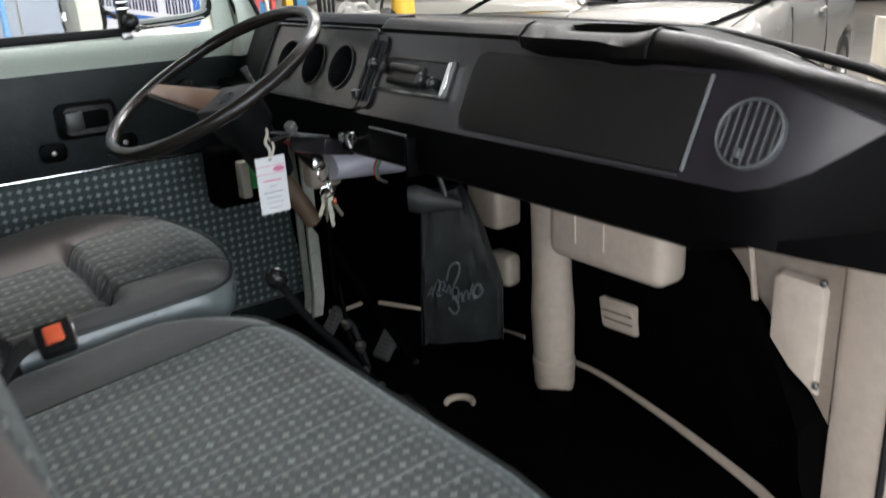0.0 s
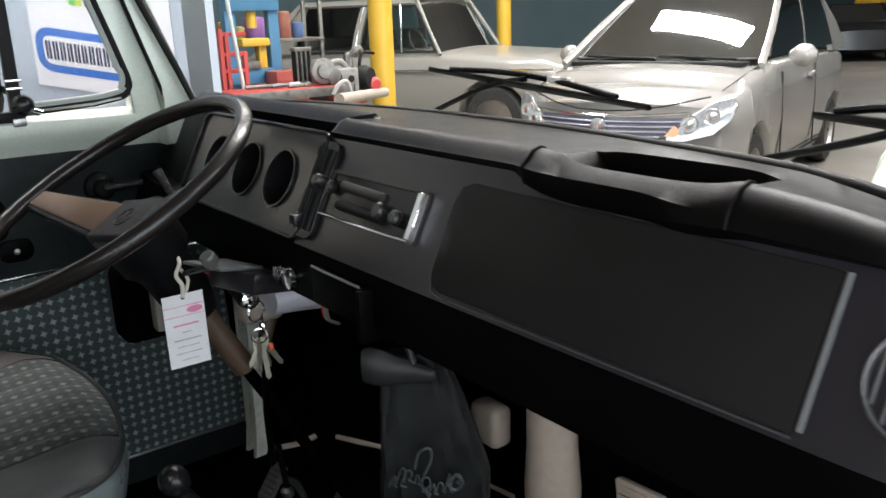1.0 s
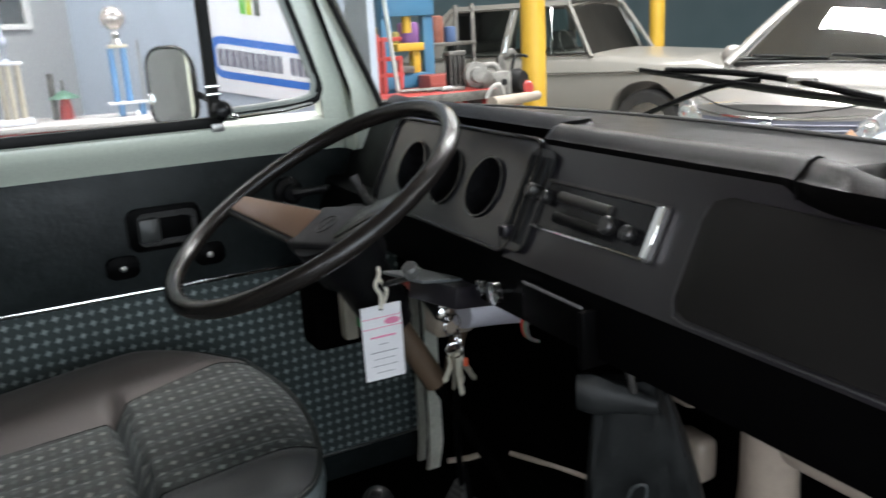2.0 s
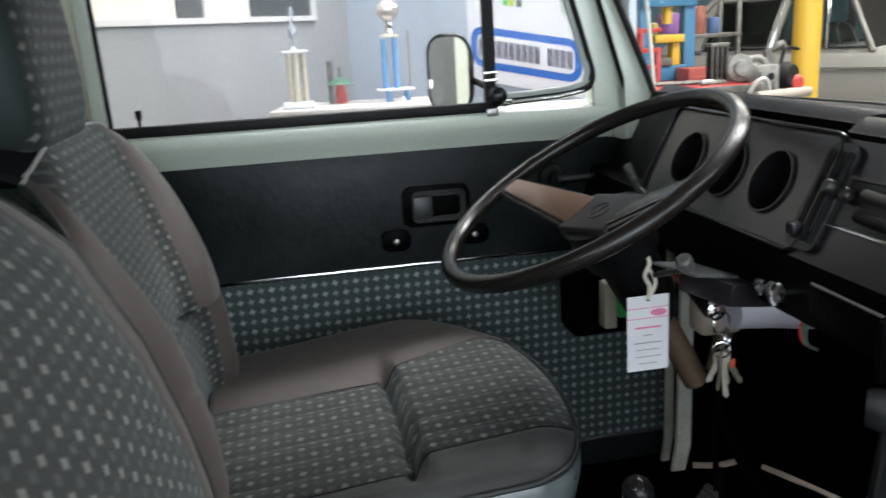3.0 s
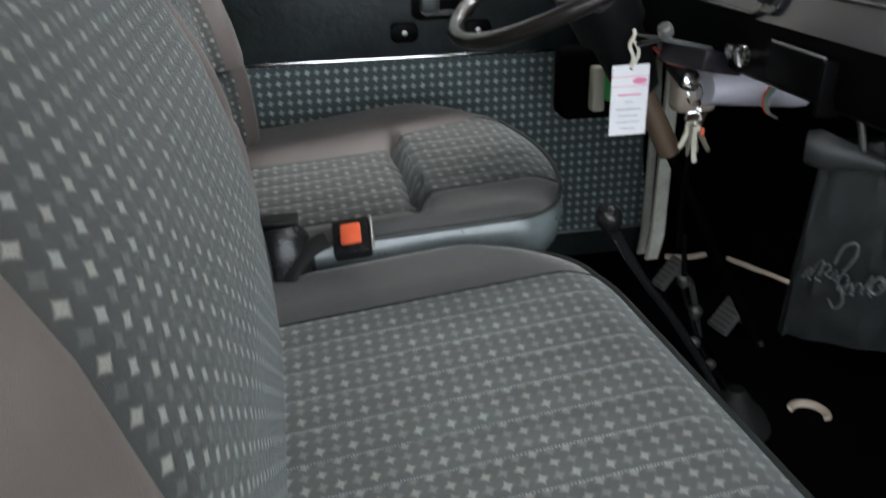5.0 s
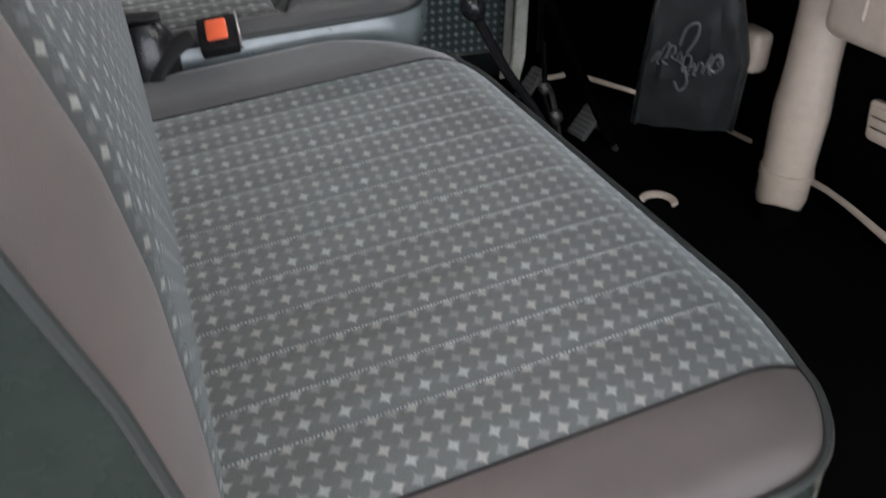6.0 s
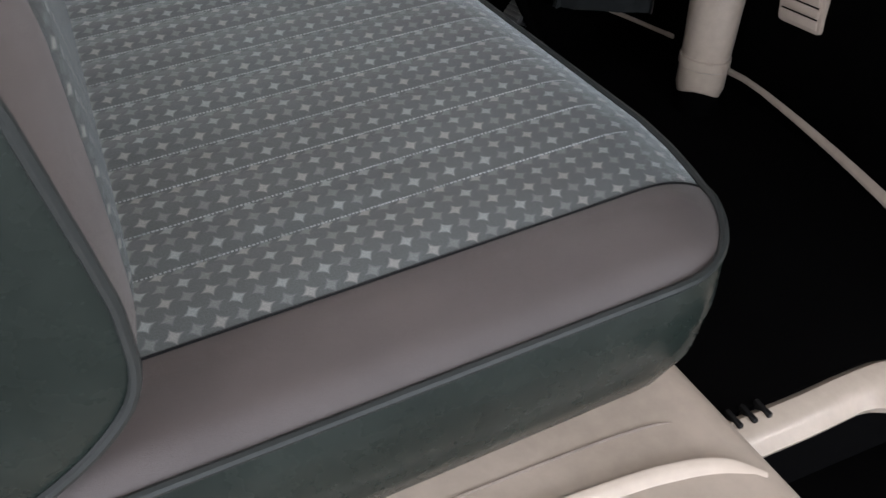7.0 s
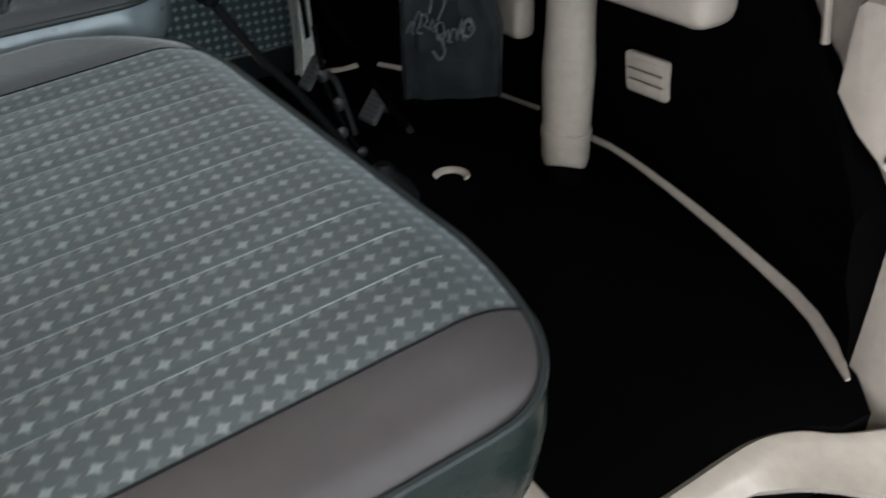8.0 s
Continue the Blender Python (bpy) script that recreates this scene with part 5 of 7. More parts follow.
def bag_mid(z):
    s = (0.940 - z) / 0.29
    return Vector((0.625 + 0.045 * s, -0.016 + 0.060 * s, z))


def bag_half(z, c):
    """Half the bag's width; the free side hangs from the gathered corner."""
    s = (0.940 - z) / 0.29
    if c > 0:
        return 0.012 + 0.062 * min(1.0, s / 0.62) ** 0.75
    return lerp(0.050, 0.068, s)


def bag_deep(z):
    s = (0.940 - z) / 0.29
    return 0.006 + 0.022 * math.sin(math.pi * max(0.0, min(1, 0.08 + 0.88 * s)))


rows = []
for k in range(25):
    z = 0.940 - 0.29 * k / 24
    ring = []
    for j in range(40):
        a = 2 * math.pi * j / 40
        c, q = math.copysign(abs(math.cos(a)) ** 0.55, math.cos(a)), math.copysign(abs(math.sin(a)) ** 0.9, math.sin(a))
        crumple = 0.010 * noise.noise(Vector((3 * math.cos(a), 3 * math.sin(a), 7 * z))) + 0.005 * noise.noise(Vector((11 * math.cos(a), 8 * math.sin(a), 25 * z)))
        p = bag_mid(z) + BW * c * bag_half(z, c) + BN * (bag_deep(z) * q + crumple)
        ring.append(Vector((p.x, p.y, z + 0.006 * c)))
    rows.append(ring)
part("film", loft(rows), BAGPLASTIC, bag)
rows = []
for k in range(9):
    s = k / 8
    c = bag_mid(0.925) + BN * 0.030 + BW * lerp(-0.064, 0.016, s) + Vector((0, 0, 0.006 - 0.01 * s))
    r = lerp(0.024, 0.008, s) * (0.8 if k in (0, 8) else 1)
    rows.append([c + BN * (0.6 * r * math.cos(a)) + Vector((0, 0, r * math.sin(a) * (1 + 0.25 * noise.noise(Vector((5 * s, a, 1))))))for a in (2 * math.pi * j / 14 for j in range(14))])
part("tied_neck", loft(rows), BAGPLASTIC, bag)
part("hook", tube(spline([(0.60, -0.030, 0.935), (0.592, -0.028, 0.965), (0.580, -0.026, 0.985)]), 0.004, 8), DARKMETAL, bag)


def bag_front(u, z):
    p = bag_mid(z) + BW * u + BN * (bag_deep(z) + 0.012)
    return Vector((p.x, p.y, z))


random.seed(11)
for k in range(9):
    u, z = -0.040 + 0.0095 * k, 0.768 + 0.010 * math.sin(0.9 * k)
    tall = 0.016 + 0.010 * (k % 3 == 1)
    curl = [(u - 0.004, z - 0.5 * tall), (u, z + 0.4 * tall), (u + 0.004, z + 0.5 * tall), (u + 0.005, z), (u + 0.001, z - 0.4 * tall), (u + 0.007, z - 0.55 * tall)]
    part("print_curl", tube(spline([bag_front(a + random.uniform(-0.002, 0.002), b + random.uniform(-0.002, 0.002)) for a, b in curl], 4), 0.0014, 5), BAGPRINT, bag)
for pts in (((-0.012, 0.79), (-0.006, 0.815), (0.006, 0.822), (0.008, 0.805), (-0.002, 0.78)), ((-0.002, 0.76), (0.004, 0.735), (-0.004, 0.722), (-0.012, 0.735)), ((0.028, 0.775), (0.038, 0.782), (0.044, 0.770), (0.036, 0.758), (0.027, 0.765), (0.030, 0.776))):
    part("print_curl", tube(spline([bag_front(u, z) for u, z in pts], 5), 0.0019, 6), BAGPRINT, bag)

# ---- outside the glass: mirror and wipers ----
mirror = thing("door_mirror", (0.40, 0.75, 1.19), "tall rounded door mirror with black rim on its arm", "mirror")
mm = pose(0.362, 0.905, 1.215, 0, 0, -51)
pts = rounded(-0.047, 0.049, -0.070, 0.066, 0.034, 6)
part("glass", plate([mm @ Vector((x, -0.001, z)) for x, z in pts], mm.to_3x3() @ Vector((0, 0.003, 0))), MIRROR, mirror, "mirror glass", False)
part("rim", tube([mm @ Vector((x * 1.03, 0, z * 1.02)) for x, z in pts], 0.0035, 8, True), GLOSSBLACK, mirror)
part("shell", plate([mm @ Vector((x, 0.004, z)) for x, z in pts], mm.to_3x3() @ Vector((0, 0.009, 0)), bevel=0.003), GLOSSBLACK, mirror)
part("arm", tube([mm @ Vector((0.03, 0.02, -0.01)), (0.42, 0.81, 1.185), (0.43, 0.765, 1.165)], 0.006, 8), GLOSSBLACK, mirror)
part("clip", box(-0.050, -0.042, -0.006, 0.006, -0.030, -0.010, 0.002, 1, None, mm), CHROME, mirror)

for a, b, root, elbow in (((0.812, 0.222, 1.226), (0.800, -0.166, 1.200), (0.825, 0.213, 1.170), (0.822, 0.10, 1.208)), ((0.795, -0.345, 1.206), (0.715, -0.52, 1.212), (0.815, -0.290, 1.160), (0.775, -0.42, 1.20))):
    wiper = thing("wiper", root, "black windscreen wiper lying on the glass", "wiper", "windscreen wipers")
    A, B = Vector(a), Vector(b)
    part("blade", tube([A + Vector((0.012, 0, 0)), (A + B) / 2 + Vector((0.020, 0, -0.002)), B + Vector((0.012, 0, 0))], [0.003, 0.004, 0.003], 8, flat=1.4), LIPVINYL, wiper)
    part("bridge", tube(spline([A.lerp(B, 0.12) + Vector((0.014, 0, 0.004)), A.lerp(B, 0.35) + Vector((0.026, 0, 0.009)), A.lerp(B, 0.6) + Vector((0.026, 0, 0.009)), A.lerp(B, 0.88) + Vector((0.014, 0, 0.004))]), 0.0038, 8), LIPVINYL, wiper)
    part("arm", tube(spline([root, elbow, A.lerp(B, 0.48) + Vector((0.024, 0, 0.006))]), 0.0036, 8), LIPVINYL, wiper)
    part("clip", box(-0.004, 0.004, -0.016, 0.016, -0.004, 0.004, 0.001, 1, None, Matrix.Translation(A.lerp(B, 0.62) + Vector((0.026, 0, 0.010)))), DULLMETAL, wiper)

# ---- the workshop round the van ----
CONCRETE = surface("workshop_concrete", (0.12, 0.107, 0.090), (0.18, 0.162, 0.138), 0.5, 0, 0.9, 0.3, 40)
GREYWALL = surface("grey_wall_paint", (0.25, 0.26, 0.27), (0.29, 0.30, 0.31), 0.7, 0, 1.2, 0.1, 60)
BLUEWALL = surface("pale_blue_wall_paint", (0.33, 0.38, 0.45), (0.37, 0.42, 0.49), 0.7, 0, 1.2, 0.1, 60)
TEALWALL = surface("dark_teal_wall_paint", (0.12, 0.19, 0.215), (0.17, 0.245, 0.27), 0.6, 0, 0.8, 0.2, 30)
CEILING = surface("roof_sheeting", (0.34, 0.34, 0.33), (0.42, 0.42, 0.41), 0.7, 0, 1.0, 0.1, 20)
YELLOW = surface("yellow_post_paint", (0.56, 0.34, 0.03), (0.64, 0.40, 0.05), 0.4, 0, 4, 0.1, 80)
BLUE = surface("blue_machine_paint", (0.045, 0.15, 0.27), (0.07, 0.20, 0.33), 0.4, 0, 4, 0.1, 80)
RED = surface("red_machine_paint", (0.36, 0.035, 0.032), (0.46, 0.06, 0.05), 0.4, 0, 5, 0.1, 80)
SIGNBLUE = surface("sign_blue", (0.015, 0.10, 0.40), (0.03, 0.14, 0.48), 0.5, 0, 3)
NAVY = surface("navy_print", (0.02, 0.022, 0.06), (0.035, 0.038, 0.08), 0.5, 0, 3)
SIGNWHITE = surface("sign_white", (0.58, 0.59, 0.64), (0.64, 0.65, 0.69), 0.5, 0, 3)
GOLD = surface("gold_plastic", (0.52, 0.47, 0.37), (0.62, 0.56, 0.45), 0.3, 0.4, 10)
TROPHYBLUE = surface("trophy_blue", (0.10, 0.26, 0.52), (0.16, 0.35, 0.62), 0.25, 0.3, 10)
IRON = surface("cast_iron", (0.10, 0.095, 0.09), (0.24, 0.23, 0.21), 0.5, 0.7, 20, 0.4, 120)
WHITECAR = surface("old_white_car_paint", (0.22, 0.21, 0.19), (0.26, 0.25, 0.225), 0.3, 0, 2, 0, coat=0.5, spread=0.012)
SILVERCAR = surface("silver_car_paint", (0.29, 0.277, 0.262), (0.33, 0.315, 0.30), 0.20, 0.25, 2, 0, coat=0.8, spread=0.012)
DARKCAR = surface("dark_car_paint", (0.012, 0.012, 0.014), (0.02, 0.02, 0.022), 0.2, 0, 2, 0, coat=0.6, spread=0.012)
CARGLASS = surface("dark_car_glass", (0.022, 0.026, 0.024), (0.034, 0.038, 0.035), 0.05, 0, 1, 0, spread=0.02, spec=0.9, coat=0.8)
CABINGLASS = clear_glass("tinted_car_glass", (0.70, 0.75, 0.72), 0.02)
CABINTRIM = surface("dark_cabin_trim", (0.045, 0.045, 0.045), (0.12, 0.115, 0.11), 0.7, 0, 6)
LENS = surface("lamp_lens", (0.34, 0.35, 0.37), (0.60, 0.61, 0.64), 0.12, 0.7, 30, 0.5, 60)
TYRE = surface("tyre_rubber", (0.018, 0.018, 0.018), (0.03, 0.03, 0.03), 0.7, 0, 10, 0.3, 80)

structure("ground", box(-14, 34, -14, 24, GROUND - 0.1, GROUND), CONCRETE, "worn beige-grey workshop concrete floor", "floor", False)
structure("ceiling", box(-14, 34, -14, 24, 4.85, 4.95), CEILING, "grey sheeted workshop roof", "ceiling", False)
structure("wall_far", box(-14, 34, 15.0, 15.2, GROUND, 4.9), TEALWALL, "dark teal workshop wall", "wall", False)
structure("wall_side", box(32.0, 32.2, -14, 24, GROUND, 4.9), TEALWALL, "dark workshop side wall", "wall", False)
structure("wall_back", box(-14, 34, -14.2, -14.0, GROUND, 4.9), GREYWALL, "grey workshop wall", "wall", False)
structure("wall_west", box(-14.2, -14, -14, 24, GROUND, 4.9), GREYWALL, "grey workshop wall", "wall", False)

# office corner: two walls that meet behind the trophies
CORNER = Vector((0.50, 4.55, 0))
DL, DR = Vector((-0.66, -0.75, 0)).normalized(), Vector((0.75, -0.66, 0)).normalized()


def wall_strip(name, origin, along, s0, s1, z0, z1, out, thick, material, label):
    a, b = origin + along * s0, origin + along * s1
    o = out * thick
    pts = [a, b, b + o, a + o]
    return structure(name, plate([(p.x, p.y, z0) for p in pts], (0, 0, z1 - z0)), material, label, "wall", False)


wall_strip("wall_office_left", CORNER, DL, -0.0, 5.0, GROUND, 3.2, -DR, 0.12, GREYWALL, "plain grey painted office wall")
wall_strip("wall_office_right", CORNER, DR, 0.0, 1.74, GROUND, 3.2, -DL, 0.12, BLUEWALL, "pale blue painted office wall")
wall_strip("wall_office_return", CORNER + DR * 1.74, Vector((0.30, 0.954, 0)), 0.0, 3.0, GROUND, 3.2, -DR, 0.12, surface("grey_green_plaster", (0.20, 0.23, 0.22), (0.27, 0.30, 0.29), 0.75, 0, 2, 0.4, 30), "grey end wall of the office")


def on_wall(along, s, z, off, nrm):
    p = CORNER + along * s + nrm * off
    return Vector((p.x, p.y, z))


# interior window strip in the left wall
win = thing("window_1", on_wall(DL, 1.0, 1.42, 0, DR), "interior window with papers and dark panes above the grey wall", "window", kind="structure")
for s0, s1, mat in ((0.36, 0.83, CARGLASS), (0.85, 1.16, surface("pale_pink_paper", (0.60, 0.55, 0.52), (0.66, 0.60, 0.57), 0.7)), (1.18, 1.33, CARGLASS), (1.345, 2.2, surface("cream_paper", (0.72, 0.66, 0.54), (0.78, 0.72, 0.60), 0.7))):
    part("pane", plate([on_wall(DL, s, z, 0.012, DR) for s, z in ((s0, 1.41), (s1, 1.41), (s1, 2.2), (s0, 2.2))], DR * -0.01), mat, win)
part("frame", plate([on_wall(DL, s, z, 0.02, DR) for s, z in ((0.31, 1.382), (2.3, 1.382), (2.3, 1.41), (0.31, 1.41))], DR * -0.018), surface("grey_window_frame", (0.5, 0.5, 0.5), (0.56, 0.56, 0.56), 0.5), win)
part("frame", plate([on_wall(DL, s, z, 0.02, DR) for s, z in ((0.31, 1.41), (0.355, 1.41), (0.355, 2.2), (0.31, 2.2))], DR * -0.018), surface("grey_window_frame_2", (0.5, 0.5, 0.5), (0.56, 0.56, 0.56), 0.5), win)

# banner with a blue framed word, its letters as plain bars
banner = thing("banner", on_wall(DR, 0.95, 0.86, 0, -DR), "white wall banner with dark letter bars in a blue rounded frame", "banner")
RN = Vector((DL.x, DL.y, 0))
bs0, bs1 = SIGN


def banner_at(s, z, off):
    return on_wall(DR, s, z - 0.17 * (s - 1.1), off, RN)


def sign_pts(s0, s1, z0, z1, off):
    return [banner_at(s, z, off) for s, z in ((s0, z0), (s1, z0), (s1, z1), (s0, z1))]


part("sheet", plate(sign_pts(0.828, 1.56, 0.972, 2.0, 0.012), RN * -0.006), SIGNWHITE, banner, "white sheet", False)
z0, z1 = 1.046, 1.268
for grow, mat, off in ((0.0, SIGNBLUE, 0.014), (-0.040, SIGNWHITE, 0.016)):
    pts = [banner_at(s, z, off) for s, z in rounded(bs0 - grow, bs1 + grow, z0 - grow, z1 + grow, 0.078 + grow, 6)]
    part("rounded_frame", plate(pts, RN * -0.0015), mat, banner, "", False)
n = 15
for k in range(n):
    if k == 10:
        continue
    a = bs0 + 0.052 + (bs1 - bs0 - 0.095) * k / n
    w = (bs1 - bs0 - 0.095) / n * 0.74
    for q in (0, 1):
        part("letter_bar", plate(sign_pts(a + q * w * 0.58, a + q * w * 0.58 + w * 0.40, 1.112, 1.203, 0.0185), RN * -0.0015), NAVY, banner, "", False)
for s, c in ((1.05, (0.10, 0.35, 0.05)), (1.085, (0.35, 0.42, 0.05)), (1.13, (0.05, 0.06, 0.05))):
    part("mark", plate(sign_pts(s, s + 0.03, 1.395, 1.50, 0.0155), RN * -0.0015), surface("banner_mark", c, tuple(1.2 * v for v in c), 0.5), banner, "", False)
part("mark", plate([banner_at(1.425 + 0.05 * math.cos(a), 1.43 + 0.055 * math.sin(a), 0.0155) for a in (2 * math.pi * k / 20 for k in range(20))], RN * -0.0015), surface("round_mark", (0.40, 0.46, 0.45), (0.50, 0.56, 0.55), 0.5), banner, "", False)

# white-topped red counter with trophies and a black machine
counter = thing("counter", (0.25, 3.45, GROUND), "white-topped red cabinet beside the office wall", "cabinet")
mc = pose(0.0, 3.20, 0, 0, 0, -12)
part("top", box(0.0, 0.75, 0.0, 0.42, 0.955, 0.978, 0.004, 2, None, mc), surface("white_counter", (0.50, 0.47, 0.46), (0.56, 0.53, 0.52), 0.4), counter, "white top")
part("body", box(0.01, 0.74, 0.012, 0.41, GROUND, 0.955, 0.004, 2, None, mc), RED, counter, "red painted body")
for k in range(3):
    part("label_strip", box(0.03 + 0.2 * k, 0.17 + 0.2 * k, 0.006, 0.012, 0.90, 0.945, 0, 1, None, mc), surface("pale_label", (0.62, 0.55, 0.52), (0.70, 0.62, 0.6), 0.5), counter)


def trophy(x, y, z, cols, colour, label):
    t = thing("trophy", (x, y, z), label, "trophy", "trophies")
    part("base", box(x - 0.07, x + 0.07, y - 0.06, y + 0.06, z, z + 0.025, 0.004), SIGNWHITE, t)
    for dx, dy in cols:
        part("column", lathe([(0.012, 0), (0.012, 0.22)], pose(x + dx, y + dy, z + 0.025), 14), colour, t)
    part("deck", box(x - 0.06, x + 0.06, y - 0.05, y + 0.05, z + 0.245, z + 0.258, 0.003), SIGNWHITE, t)
    return t


t1 = trophy(0.140, 3.31, 0.98, ((-0.030, 0), (0.0, -0.03), (0.036, 0.01)), GOLD, "tall trophy with pale gold columns and blue figure")
part("figure", lathe([(0.026, 0.258), (0.010, 0.272), (0.007, 0.30), (0.018, 0.325), (0.020, 0.345), (0.008, 0.365), (0.007, 0.40), (0.013, 0.42), (0.006, 0.45)], pose(0.140, 3.31, 0.98), 16), surface("blue_silver_plastic", (0.30, 0.34, 0.42), (0.55, 0.58, 0.64), 0.25, 0.6, 30), t1, "blue-silver figure")
t2 = thing("trophy", (0.590, 3.31, 0.60), "tall trophy with blue columns and silver ball", "trophy", "trophies")
part("base", box(0.485, 0.705, 3.24, 3.38, 0.60, 0.66, 0.005), SIGNWHITE, t2)
for dx, z0, z1 in ((-0.028, 0.66, 1.03), (0.060, 0.66, 1.03), (-0.040, 1.04, 1.27), (0.012, 1.04, 1.27)):
    part("column", lathe([(0.014, z0), (0.014, z1)], pose(0.590 + dx, 3.31, 0), 14), TROPHYBLUE, t2)
part("deck", box(0.510, 0.680, 3.26, 3.36, 1.03, 1.04, 0.002), SIGNWHITE, t2)
part("deck", box(0.540, 0.620, 3.27, 3.35, 1.27, 1.285, 0.003), GOLD, t2)
part("stem", lathe([(0.03, 1.285), (0.016, 1.31), (0.02, 1.33), (0.012, 1.345)], pose(0.580, 3.31, 0), 16), CHROME, t2)
part("ball", lathe([(0.004, -0.054), (0.03, -0.045), (0.05, -0.02), (0.054, 0.0), (0.05, 0.02), (0.03, 0.045), (0.004, 0.054)], pose(0.580, 3.31, 1.395), 24), surface("silver_ball", (0.55, 0.50, 0.48), (0.65, 0.60, 0.58), 0.25, 0.8, 20), t2, "silver ball")
part("figurine", lathe([(0.025, 0.66), (0.03, 0.70), (0.02, 0.80), (0.028, 0.86), (0.014, 0.93), (0.02, 0.97), (0.008, 1.0)], pose(0.620, 3.27, 0), 16), SIGNWHITE, t2, "white figurine")
part("side_post", lathe([(0.006, 1.04), (0.005, 1.30)], pose(0.665, 3.31, 0), 8), DULLMETAL, t2)
side_table = thing("side_table", (0.56, 3.35, GROUND), "small pale table under the trophy", "table")
part("top", box(0.445, 0.765, 3.18, 3.50, 0.57, 0.60, 0.005), surface("yellowish_wood", (0.45, 0.33, 0.16), (0.52, 0.39, 0.2), 0.5), side_table)
for x in (0.465, 0.745):
    for y in (3.20, 3.48):
        part("leg", box(x - 0.015, x + 0.015, y - 0.015, y + 0.015, GROUND, 0.57, 0.003), IRON, side_table)
pump = thing("hand_pump", (0.33, 3.42, 0.978), "small black and red hand pump with green dish on the cabinet", "pump")
part("post", lathe([(0.014, 0), (0.014, 0.20)], pose(0.30, 3.42, 0.978), 12), IRON, pump)
part("body", lathe([(0.03, 0), (0.026, 0.05), (0.018, 0.09), (0.012, 0.11)], pose(0.345, 3.42, 0.978), 16), RED, pump, "red body")
part("dish", lathe([(0.01, 0.125), (0.065, 0.095), (0.068, 0.09), (0.012, 0.11)], pose(0.345, 3.42, 0.978), 20), surface("green_dish", (0.05, 0.13, 0.09), (0.08, 0.18, 0.12), 0.4), pump, "green dish")
part("tip", lathe([(0.008, 0.12), (0.006, 0.17)], pose(0.345, 3.42, 0.978), 8), IRON, pump)

# yellow columns
for x, y, r in ((4.073, 5.256, 0.102), (7.9, 8.0, 0.10)):
    c = thing("column", (x, y, GROUND), "round yellow painted steel column", "column", "yellow columns")
    part("shaft", lathe([(r, GROUND), (r, 4.85)], pose(x, y, 0), 28), YELLOW, c)
    part("foot", box(x - 0.17, x + 0.17, y - 0.17, y + 0.17, GROUND, GROUND + 0.02, 0.004), YELLOW, c)

# blue press frame, red rack, engine on its stand
press = thing("shop_press", (2.85, 5.1, GROUND), "blue steel workshop press frame with yellow ram", "press")
for x in (2.66, 3.00):
    part("upright", box(x - 0.042, x + 0.042, 5.06, 5.14, GROUND, 2.1, 0.006), BLUE, press)
    part("foot", box(x - 0.05, x + 0.05, 4.85, 5.35, GROUND, GROUND + 0.06, 0.006), BLUE, press)
part("crossbeam", box(2.62, 3.04, 5.03, 5.17, 1.365, 1.60, 0.008), BLUE, press)
part("crossbeam", box(2.60, 2.96, 5.02, 5.18, 0.85, 0.957, 0.008), BLUE, press)
part("ram", lathe([(0.036, 1.246), (0.036, 1.40)], pose(2.84, 5.10, 0), 16), YELLOW, press, "yellow ram")
part("bed", box(2.70, 2.92, 4.98, 5.22, 1.117, 1.174, 0.01), YELLOW, press)
part("bed_leg", box(2.845, 2.905, 5.02, 5.10, 0.957, 1.12, 0.006), YELLOW, press)
part("block", box(2.73, 2.84, 5.0, 5.1, 0.957, 1.01, 0.005), IRON, press)
shelf = thing("tool_shelf", (3.2, 5.75, GROUND), "open steel shelf with coloured tins and parts", "shelf")
for z in (0.62, 1.12):
    part("board", box(2.6, 3.7, 5.55, 5.88, z, z + 0.03, 0.004), IRON, shelf)
for x in (2.62, 3.68):
    for y in (5.57, 5.86):
        part("upright", box(x - 0.015, x + 0.015, y - 0.015, y + 0.015, GROUND, 1.45, 0.003), IRON, shelf)
for k, (c, w, h, z) in enumerate((((0.6, 0.35, 0.03), 0.05, 0.14, 1.15), ((0.55, 0.45, 0.05), 0.045, 0.10, 1.15), ((0.40, 0.12, 0.50), 0.085, 0.17, 1.15), ((0.30, 0.10, 0.42), 0.06, 0.12, 1.15), ((0.5, 0.12, 0.05), 0.06, 0.21, 1.15), ((0.05, 0.15, 0.4), 0.05, 0.12, 1.15), ((0.6, 0.32, 0.03), 0.06, 0.16, 0.65), ((0.45, 0.43, 0.40), 0.07, 0.13, 0.65), ((0.5, 0.05, 0.04), 0.06, 0.15, 0.65))):
    x = 2.86 + 0.13 * (k % 6)
    tin = thing("tin", (x, 5.66, z), "coloured workshop tin on the steel shelf", "tin", "tins")
    part("can", lathe([(w * 0.96, 0), (w, 0.006), (w, h * 0.93), (w * 0.94, h), (w * 0.5, h + 0.006)], pose(x, 5.66, z), 16), surface("tin_paint", tuple(0.35 * v + 0.03 for v in c), tuple(0.55 * v + 0.05 for v in c), 0.5, 0, 20), tin)
rack = thing("red_stand", (2.44, 4.7, GROUND), "red steel stand with crossbars", "stand")
for x, z in ((2.415, 1.25), (2.455, 1.23), (2.58, 1.10)):
    part("upright", box(x - 0.014, x + 0.014, 4.68, 4.72, GROUND, z, 0.003), RED, rack)
for z in (0.55, 0.78, 0.96, 1.07, 1.20):
    part("bar", box(2.40, 2.60, 4.683, 4.717, z, z + 0.028, 0.004), RED, rack)
bench = thing("red_bench", (2.75, 4.5, GROUND), "red topped work bench with loose tools", "bench")
